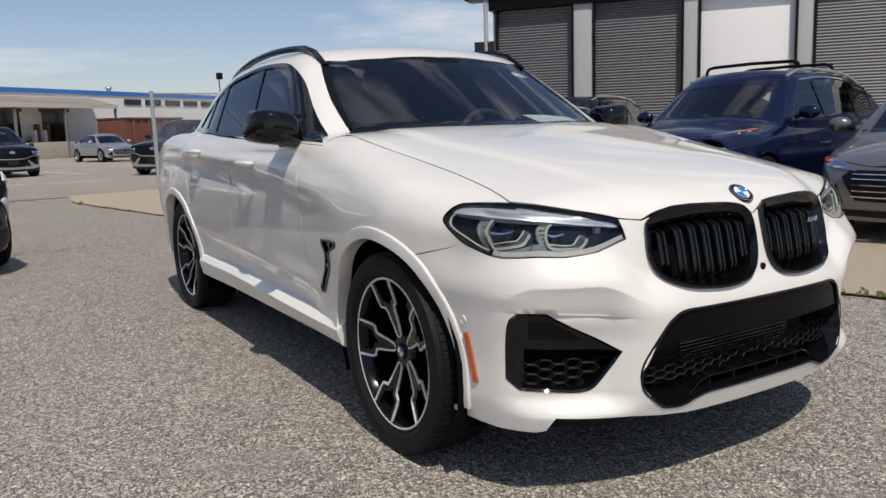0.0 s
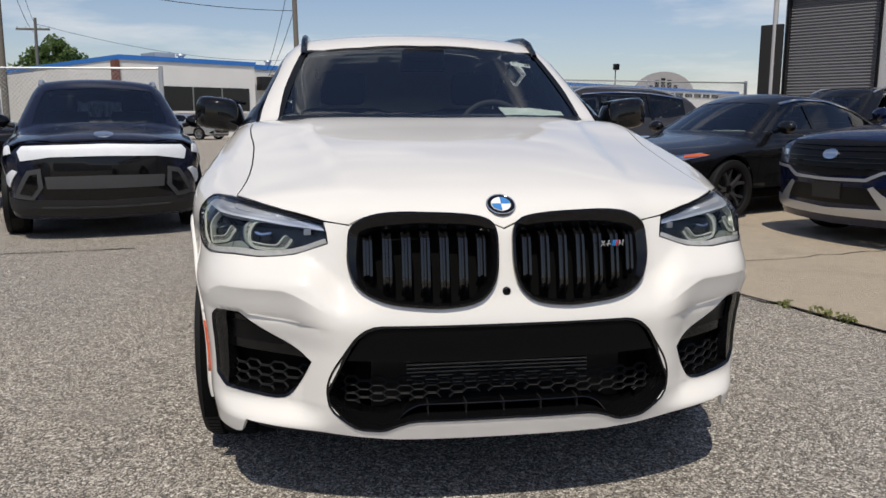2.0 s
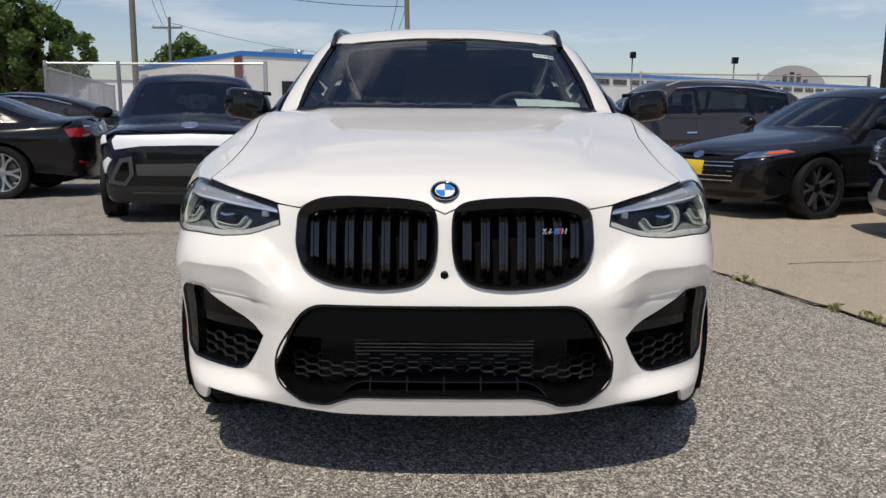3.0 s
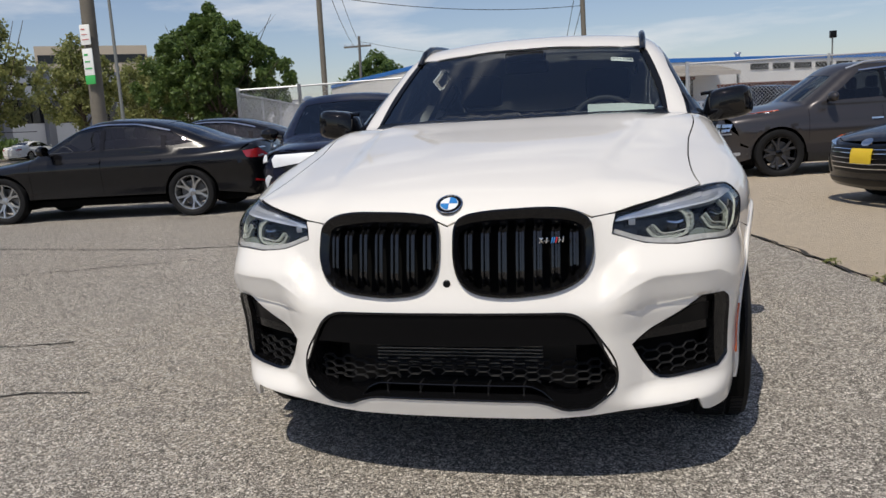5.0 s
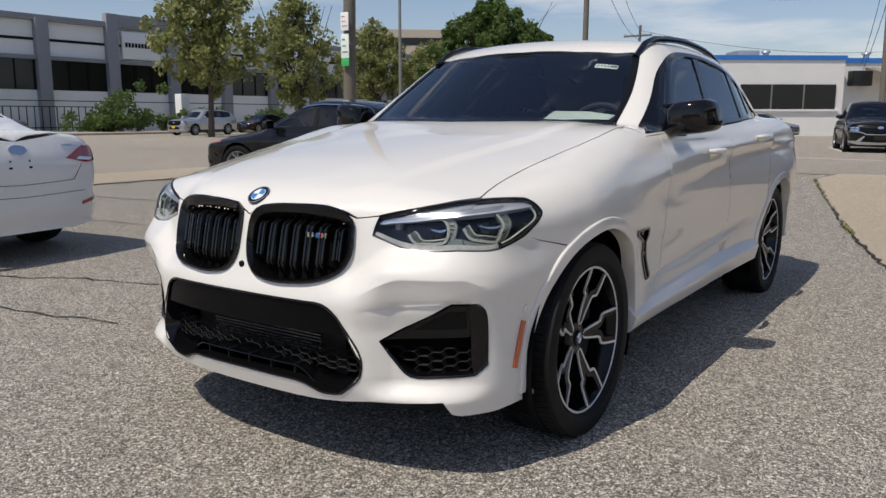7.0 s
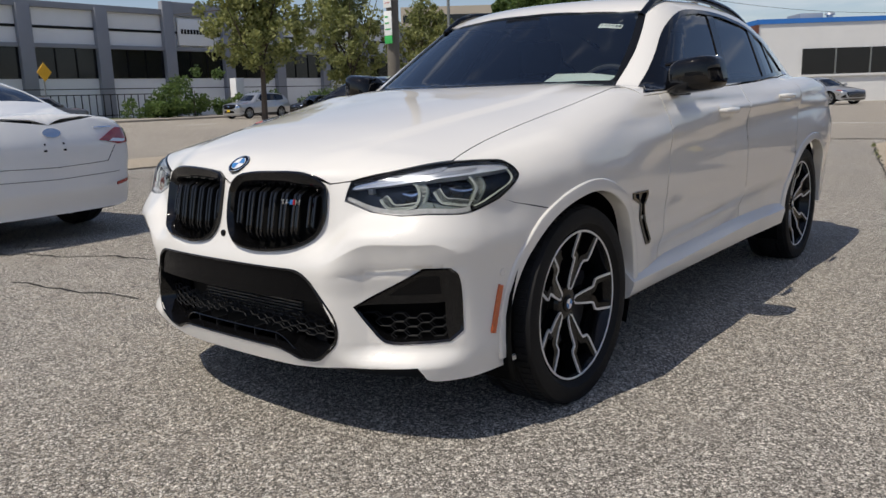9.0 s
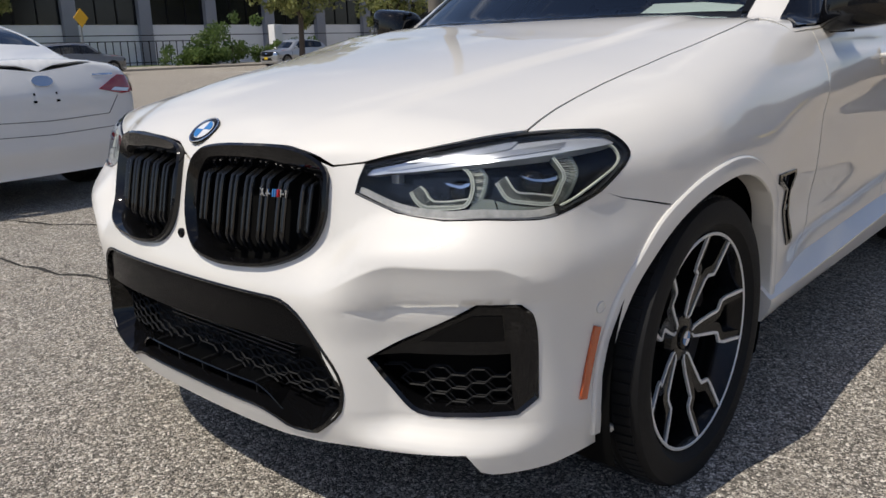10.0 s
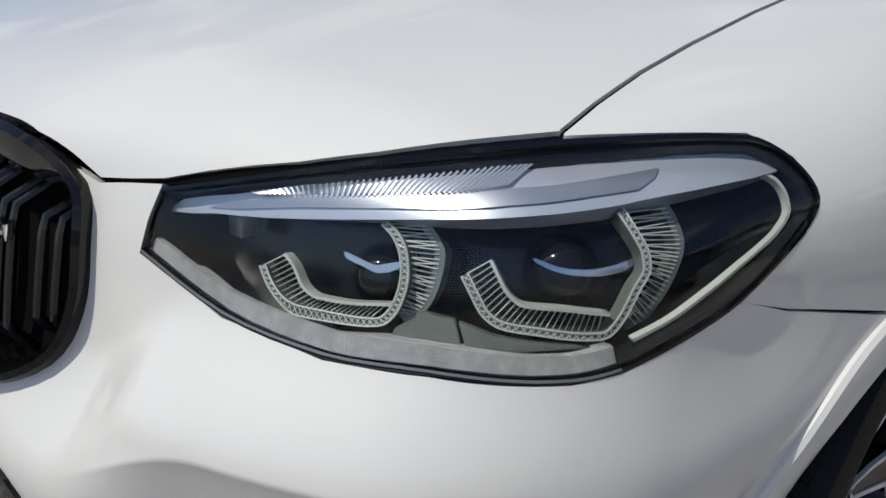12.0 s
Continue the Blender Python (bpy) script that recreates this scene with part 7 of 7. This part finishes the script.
# parking lines
for i, (x, y, a) in enumerate(((-2.6, 29.5, 14), (0.6, 29.0, 14), (3.8, 32, 20), (-1.0, 22.0, 80), (1.6, 39, 28), (6.5, 38, 28), (-7.5, 31, 14))):
    bm = box(bmesh.new(), -0.05, 0.05, -2.2, 2.2, 0, 0.004)
    bmesh.ops.transform(bm, matrix=pose(x, y, 0.010, 0, 0, a), verts=bm.verts[:])
    tagged(part("parking_line", bm, "line_white", None, "worn white parking line"), "", "marking", "", "structure")
bm = slab(bmesh.new(), [(-1.0, -0.12), (0.5, -0.12), (0.5, -0.4), (1.2, 0), (0.5, 0.4), (0.5, 0.12), (-1.0, 0.12)], 0.004, pose(-33, 22, 0.008, 0, 0, 80))
tagged(part("road_arrow", bm, "line_white", None, "white arrow painted on the street"), "", "marking", "", "structure")

# warehouse, turned to the yard
wh = thing("warehouse", "white warehouse with a blue roof stripe and loading dock", "building", pose(-5.7, 52.0, 0, 0, 0, 37.5))
boxed("wall", (-9.0, 0.0, 0, 22, 0, 4.55), "wall_white", wh)
boxed("roof_stripe", (-9.06, 0.06, -0.08, 22, 4.55, 4.82), "stripe_blue", wh)
boxed("end_pier", (-9.25, -9.0, -0.1, 0.6, 0, 4.5), "rust_brown", wh)
boxed("window", (-6.4, -0.5, -0.07, 0.02, 1.62, 3.1), "window_dark", wh, 0, "dark band window")
for x in (-4.5, -2.5):
    boxed("window_bar", (x - 0.04, x + 0.04, -0.12, -0.04, 1.62, 3.1), "steel_pole", wh)
boxed("window_sill", (-6.6, -0.3, -0.14, 0.05, 1.5, 1.62), "wall_white", wh)
boxed("wall", (0.0, 75, 1.0, 24, 0, 4.45), "wall_white", wh)
boxed("roof_stripe", (0.06, 75, 0.92, 24, 4.45, 4.75), "stripe_blue", wh)
bm = bmesh.new()
vs = [bm.verts.new(p) for p in ((1.8, 1.0, 4.2), (15.4, 1.0, 4.2), (15.0, -2.0, 3.55), (1.8, -2.0, 3.55))]
bm.faces.new(vs)
bmesh.ops.solidify(bm, geom=bm.faces[:], thickness=0.14)
part("awning", bm, "awning", wh, "sloping pale awning over the dock")
boxed("awning_fascia", (1.8, 15.0, -2.06, -1.98, 3.3, 3.58), "awning", wh)
for x in (2.0, 6.5, 10.4, 14.9):
    boxed("awning_post", (x - 0.07, x + 0.07, -1.95, -1.81, 0, 3.5), "steel_pole", wh)
boxed("dock", (5.5, 20, -1.9, 1.0, 0, 1.08), "concrete_wall", wh, 0.03, "stained concrete loading dock")
for x0, x1 in ((11.05, 13.2), (7.4, 9.25)):
    boxed("dock_door", (x0, x1, 0.93, 1.03, 1.08, 3.15), "window_dark", wh, 0, "open dark dock door")
    boxed("door_frame", (x0 - 0.18, x1 + 0.18, 0.90, 1.02, 3.15, 3.38), "rust_brown", wh)
    boxed("bumper_pad", (x0 - 0.1, x0 + 0.15, -2.0, -1.9, 0.5, 1.05), "trim_black", wh)
for i in range(6):
    boxed("dock_clutter", (9.4 + i * 0.27, 9.6 + i * 0.27, 0.2, 0.6, 1.08, 1.5 + 0.4 * (i % 3)), ("galvanised", "wall_white", "rust_brown")[i % 3], wh, 0.02)
for i in range(22):
    boxed("high_window", (18.9 + i * 2.3, 20.7 + i * 2.3, 0.93, 1.03, 3.75, 4.2), "window_dark", wh)
boxed("wall_box", (0.75, 1.95, 0.3, 1.0, 3.05, 3.95), "trim_black", wh, 0.03, "dark wall-mounted heater")
for x, z in ((-3.6, 4.82), (3.0, 4.75), (19.5, 4.75)):
    part("roof_vent", lathe(bmesh.new(), [(z, 0.0), (z, 0.18), (z + 0.35, 0.18), (z + 0.38, 0.30), (z + 0.5, 0.26), (z + 0.55, 0.0)], 12, "z", (x, 3, 0)), "galvanised", wh)
boxed("roof_unit", (-5.4, -4.0, 3, 5, 4.82, 5.35), "galvanised", wh, 0.03)
ct = thing("shipping_container", "rusty brown corrugated container by the warehouse", "container", pose(9.3, 56.6, 0, 0, 0, 37.5))
for i in range(16):
    boxed("corrugated_panel", (-2.9 + i * 0.37, -2.9 + i * 0.37 + 0.30, -0.04 + 0.05 * (i % 2), 2.3, 0.1, 2.45), "rust_brown", ct, 0.01)
boxed("roof", (-2.95, 3.0, -0.1, 2.35, 2.45, 2.55), "rust_brown", ct, 0.02)
boxed("notice", (-0.2, 0.15, -0.08, -0.045, 1.2, 1.6), "paper_white", ct)
boxed("pallet_stack", (3.6, 7.2, 0.4, 1.8, 0.0, 2.0), "rust_brown", ct, 0.03)

# roller-shutter building
sb = thing("shutter_building", "building with grey roller shutters and pale pilasters", "building", pose(11.9, 14.7, 0, 0, 0, -50.9))
boxed("wall", (-2.35, 26, 0.35, 12, 0, 5.6), "wall_white", sb)
M["pilaster"] = surf("pilaster", (0.42, 0.42, 0.43), 0.8, vary=0.06, scale=2)
for i in range(8):
    x0 = -2.12 + i * 2.62
    x1 = x0 + 2.0 + 0.15 * (i > 0)
    boxed("pilaster", (x1 + 0.06, x0 + 2.56, -0.02, 0.36, 0, 4.25), "pilaster", sb, 0.015)
    for xa in (x0 - 0.06, x1):
        boxed("jamb", (xa, xa + 0.06, -0.06, 0.36, 0, 4.25), "satin_black", sb)
    if i == 2:
        boxed("white_door", (x0, x1, 0.10, 0.16, 0, 4.2), "office_white", sb, 0.01, "plain white sliding door")
        continue
    bm = bmesh.new()
    n = 58
    rows = []
    for k in range(n * 2 + 1):
        z = 4.2 * k / (n * 2)
        rows.append((bm.verts.new((x0, 0.12 - 0.022 * (k % 2), z)), bm.verts.new((x1, 0.12 - 0.022 * (k % 2), z))))
    for a, b in zip(rows, rows[1:]):
        bm.faces.new((a[0], a[1], b[1], b[0]))
    part("roller_shutter", bm, "shutter_grey", sb, "grey slatted roller shutter", False)
boxed("lintel", (-2.35, 26, -0.1, 0.36, 4.2, 4.5), "satin_black", sb, 0.01)
boxed("eave", (-3.0, 26, -0.22, 0.4, 4.5, 4.72), "satin_black", sb, 0.03, "black overhanging eave")
part("drainpipe", tube(bmesh.new(), [(-2.42, -0.12, 4.5), (-2.42, -0.12, 0.0)], 0.06, 10), "pilaster", sb)
boxed("dark_screen", (-2.75, -2.2, -0.16, -0.10, 0.0, 3.4), "dark_net", sb, 0.01, "black privacy mesh panel")

# office building across the street
of = thing("office_building", "grey and white office building with dark band windows", "building")
X0 = -57.5
boxed("wall", (X0 - 14, X0 - 0.25, -30, 78, 0, 8.3), "office_white", of)
boxed("parapet", (X0 - 14, X0 + 0.1, -30, 78, 8.3, 8.75), "office_grey", of, 0.03)
for i in range(18):
    y = -27.3 + i * 5.8
    tall = abs(y - 36.5) < 1.0
    boxed("pier", (X0 - 0.3, X0 + 0.25, y - 0.5, y + 0.5, 0, 9.4 if tall else 8.5), "office_grey", of, 0.03)
    if tall:
        boxed("pier_block", (X0 - 0.3, X0 + 0.15, y + 0.5, y + 6.0, 8.4, 9.4), "office_grey", of, 0.03)
        boxed("sign_board", (X0 - 0.1, X0 + 0.12, y + 0.9, y + 4.6, 5.9, 8.1), "office_white", of, 0.02)
        for j in range(9):
            boxed("sign_stroke", (X0 + 0.12, X0 + 0.15, y + 1.15 + j * 0.30, y + 1.15 + j * 0.30 + 0.21, 6.85, 7.22), "satin_black", of)
    boxed("window_band", (X0 - 0.28, X0 - 0.22, y + 0.5, y + 5.3, 3.2, 5.45), "window_dark", of)
    for j in range(1, 3):
        boxed("mullion", (X0 - 0.24, X0 - 0.14, y + 0.5 + j * 1.6 - 0.04, y + 0.5 + j * 1.6 + 0.04, 3.2, 5.45), "satin_black", of)
    boxed("lintel_band", (X0 - 0.3, X0 + 0.05, y + 0.5, y + 5.3, 5.45, 5.75), "office_grey", of, 0.02)
    boxed("reveal_line", (X0 - 0.27, X0 - 0.20, y + 0.5, y + 5.3, 6.85, 7.05), "satin_black", of)
# ramp railing
rl_ = thing("ramp_railing", "dark metal railing along a ramp", "railing")
for i in range(46):
    boxed("baluster", (-53.93, -53.87, 8 + i * 0.55, 8.05 + i * 0.55, 0.15, 1.9), "satin_black", rl_)
for z in (0.4, 1.9):
    boxed("rail", (-53.94, -53.86, 8, 33, z - 0.03, z + 0.03), "satin_black", rl_)
boxed("rail", (-54.44, -54.36, 5, 60, 2.3, 2.36), "satin_black", rl_)
boxed("gate_post", (-52.4, -51.6, 38.5, 39.3, 0.1, 3.0), "office_white", rl_, 0.04)
tw = thing("far_office_tower", "tan office block far behind trees", "building", pose(-92, 118, 0, 0, 0, 40))
boxed("wall", (-9, 9, 0, 10, 0, 17.5), "tower_tan", tw)
for k in range(5):
    boxed("window_row", (-8.6, 8.6, -0.06, 0.0, 2.2 + k * 3.1, 3.6 + k * 3.1), "window_dark", tw)
hg = thing("arched_hangar", "pale arched roof of a far hall", "building", pose(46.0, 106, 0, 0, 0, -24))
bm = bmesh.new()
slab(bm, [(-3.8, 0), (3.8, 0)] + [(3.8 * math.cos(a), 4 + 3.0 * math.sin(a)) for a in np.linspace(0, math.pi, 16)], 14, pose(0, 0, 0, 90))
part("shell", bm, "concrete_wall", hg)
for k in range(7):
    boxed("window", (-2.5 + k * 0.75, -2.0 + k * 0.75, -14.08, -14.0, 4.0, 6.2 - 0.22 * (k - 3) ** 2), "window_dark", hg)
# distance beyond the yards
for x, y, w, h, a, m_ in ((30, 95, 60, 4.0, 0, "concrete_wall"), (85, 70, 50, 4.5, -40, "concrete_wall"), (-70, 150, 80, 7, 10, "office_white"), (10, 120, 40, 5, 0, "office_white")):
    t = thing("far_building", "low pale building in the distance", "building", pose(x, y, 0, 0, 0, a))
    boxed("wall", (-w / 2, w / 2, 0, 10, 0, h), m_, t)
    boxed("roof_edge", (-w / 2 - 0.2, w / 2 + 0.2, -0.2, 10.2, h, h + 0.3), "office_grey", t)
# added long wall behind the camera, never in view, only reflected
bw = thing("yard_wall", "plain pale wall closing the yard", "wall", pose(0, -45, 0))
boxed("wall", (-12, 60, -0.3, 0, 0, 4.0), "wall_white", bw)

# chain-link fences
def fence(pts, height, label, gate=()):
    t = thing("chain_link_fence", label, "fence", None, "chain-link fences")
    for (x0, y0), (x1, y1) in zip(pts, pts[1:]):
        ln = math.hypot(x1 - x0, y1 - y0)
        ux, uy = (x1 - x0) / ln, (y1 - y0) / ln
        n = max(1, round(ln / 2.8))
        for i in range(n + 1):
            r = 0.045 if i in (0, n) else 0.03
            px, py = x0 + ux * ln * i / n, y0 + uy * ln * i / n
            part("post", tube(bmesh.new(), [(px, py, 0), (px, py, height + 0.05)], r, 8), "galvanised", t)
        for z in (0.1, height):
            part("rail", tube(bmesh.new(), [(x0, y0, z), (x1, y1, z)], 0.022, 6), "galvanised", t)
        bm = bmesh.new()
        gap = 0.085
        k = int((ln + height) / gap)
        for s in (0, 1):
            for i in range(k):
                a = i * gap - height
                p0, p1 = max(a, 0), min(a + height, ln)
                if p1 - p0 < 0.05:
                    continue
                z0, z1 = (p0 - a), (p1 - a)
                if s:
                    z0, z1 = height - z0, height - z1
                tube(bm, [(x0 + ux * p0, y0 + uy * p0, z0), (x0 + ux * p1, y0 + uy * p1, z1)], 0.0035, 3, False)
        part("wire_mesh", bm, "galvanised", t)
    return t


fence([(-8.33, 14.2), (-6.87, 14.3), (-3.79, 14.1)], 2.08, "galvanised chain-link fence and gate by parked cars")
fence([(-8.33, 14.2), (-12.0, 26.0)], 2.0, "galvanised chain-link fence running towards the street")
fence([(1.55, 17.0), (10.8, 18.7)], 2.1, "galvanised chain-link fence before the far yard")

# poles, wires, signs and lamps
def pole(x, y, h, r, mat="wood_pole", lean=(0, 0), label="tall wooden utility pole", arm=False):
    t = thing("utility_pole", label, "pole", pose(x, y, 0), "utility poles")
    part("shaft", tube(bmesh.new(), [(0, 0, 0), (lean[0] / 2, lean[1] / 2, h / 2), (lean[0], lean[1], h)], [r, r * 0.9, r * 0.75], 12), mat, t)
    if arm:
        boxed("crossarm", (-1.2, 1.2, -0.06, 0.06, h - 0.9, h - 0.75), mat, t)
        for dx in (-1.1, -0.5, 0.5, 1.1):
            part("insulator", lathe(bmesh.new(), [(h - 0.75, 0.03), (h - 0.68, 0.05), (h - 0.6, 0.03), (h - 0.58, 0.0)], 8, "z", (dx, 0, 0)), "satin_silver", t)
    return t


sp = pole(-11.82, 13.85, 11, 0.17, "wood_pole", (0.15, 0.1), "thick wooden pole with parking signs")
for z0, z1, mt in ((3.30, 3.75, "paper_white"), (2.62, 3.22, "paper_white"), (2.42, 2.62, "sign_green")):
    sgn = boxed("sign", (-0.02, 0.24, -0.235, -0.215, z0, z1), mt, sp, 0.01)
    bars = [(z0 + (z1 - z0) * f0, z0 + (z1 - z0) * f1) for f0, f1 in ((0.2, 0.3), (0.45, 0.55), (0.7, 0.82))]
    for k, (a, b) in enumerate(bars if mt != "sign_green" else ()):
        boxed("sign_stroke", (0.02, 0.20 - 0.04 * k, -0.242, -0.236, a + 0.02, b - 0.01), "sign_red" if z0 > 3.2 else "sign_green", sgn)
pole(-27.0, 35.5, 9.6, 0.10, "steel_pole", (0, 0), "slim steel street pole")
pole(-13.45, 31.6, 12.5, 0.135, "wood_pole", (0.1, 0), "wooden utility pole with wires", True)
pole(-22.8, 62, 8.6, 0.14, "wood_pole", (0.2, 0), "far wooden utility pole with crossarm", True)
pole(-2.3, 40.0, 13, 0.14, "wood_pole", (-0.2, 0.2), "leaning wooden utility pole by the warehouse")
wires = thing("overhead_wires", "thin black wires strung between the poles", "wires")
for a, b, sag in (((-11.7, 13.9, 10.6), (-13.45, 31.6, 11.6), 0.5), ((-11.7, 13.9, 9.8), (-13.45, 31.6, 10.4), 0.6), ((-13.45, 31.6, 11.6), (-22.7, 62, 8.3), 0.8), ((-13.45, 31.6, 9.0), (-22.7, 62, 7.5), 0.9), ((-13.45, 31.6, 10.4), (-2.45, 40.1, 10.6), 0.7), ((-13.45, 31.6, 7.6), (-2.45, 40.1, 7.2), 0.4), ((-13.45, 31.6, 7.0), (-2.45, 40.1, 6.6), 0.4), ((-2.45, 40.1, 9.0), (-5.0, 53.2, 4.4), 0.5), ((-2.45, 40.1, 6.6), (-4.9, 53.2, 4.0), 0.3), ((-11.7, 13.9, 10.2), (-11.0, -40, 10.6), 0.9), ((-22.7, 62, 8.2), (-2, 90, 8), 1.2), ((-13.45, 31.6, 11.0), (-50, 28, 10.0), 1.2)):
    n = 14
    pts = [tuple(np.array(a) + (np.array(b) - np.array(a)) * t - np.array([0, 0, sag * 4 * t * (1 - t)])) for t in np.linspace(0, 1, n)]
    part("wire", tube(bmesh.new(), pts, 0.016, 5), "wire", wires)
for x, y, h in ((9.2, 39.0, 3.95), (14.4, 39.0, 3.7)):
    t = thing("yard_lamp", "slim pole with a square floodlight", "lamp", pose(x, y, 0), "yard floodlights")
    part("pole", tube(bmesh.new(), [(0, 0, 0), (0, 0, h)], 0.035, 8), "steel_pole", t)
    boxed("floodlight", (-0.14, 0.14, -0.22, 0.04, h, h + 0.32), "satin_black", t, 0.02, "", pose(0, 0, 0, 0, 0, 0))
ys = thing("warning_sign", "yellow diamond warning sign on a post", "sign", pose(-39.9, 17.8, 0, 0, 0, 110))
part("post", tube(bmesh.new(), [(0, 0, 0), (0, 0, 2.6)], 0.04, 8), "steel_pole", ys)
bm = slab(bmesh.new(), [(0, -0.48), (0.48, 0), (0, 0.48), (-0.48, 0)], 0.03, pose(0, -0.06, 2.9, 90))
part("plate", bm, "sign_yellow", ys)

# trees and shrubs
tree(-35.0, 28.0, 10.6, 3.3, 1, 2.6)
tree(-42.0, 42.0, 11.2, 3.6, 2, 2.2)
tree(-43.5, 53.0, 10.0, 3.6, 3, 2.0)
tree(-38.0, 57.0, 8.2, 4.0, 4, 1.2)
tree(-33.0, 60.0, 7.0, 4.2, 5, 1.0)
tree(-32.0, 54.5, 11.0, 6.6, 6, 1.6, "leaf_b", 150, 0.16, 340, "large dense green tree")
tree(-24.0, 70.0, 8.0, 4.5, 7, 1.6, "leaf_b", 100, 0.15, 150, "dense green tree behind the fence")
tree(-48.0, 68.0, 9.5, 4.5, 8, 1.6)
tree(-50.0, 15.0, 10.0, 3.4, 9, 2.4)
for i, (x, y, w, h) in enumerate(((-49.5, 33.0, 3.0, 4.0), (-49.0, 39.5, 1.6, 1.8), (-47.5, 44.0, 1.8, 1.8), (-49.0, 30.0, 2.2, 1.4), (-47.0, 49.0, 1.6, 1.6), (-49.0, 36.0, 2.0, 1.6))):
    shrub(x, y, w, h, 20 + i)
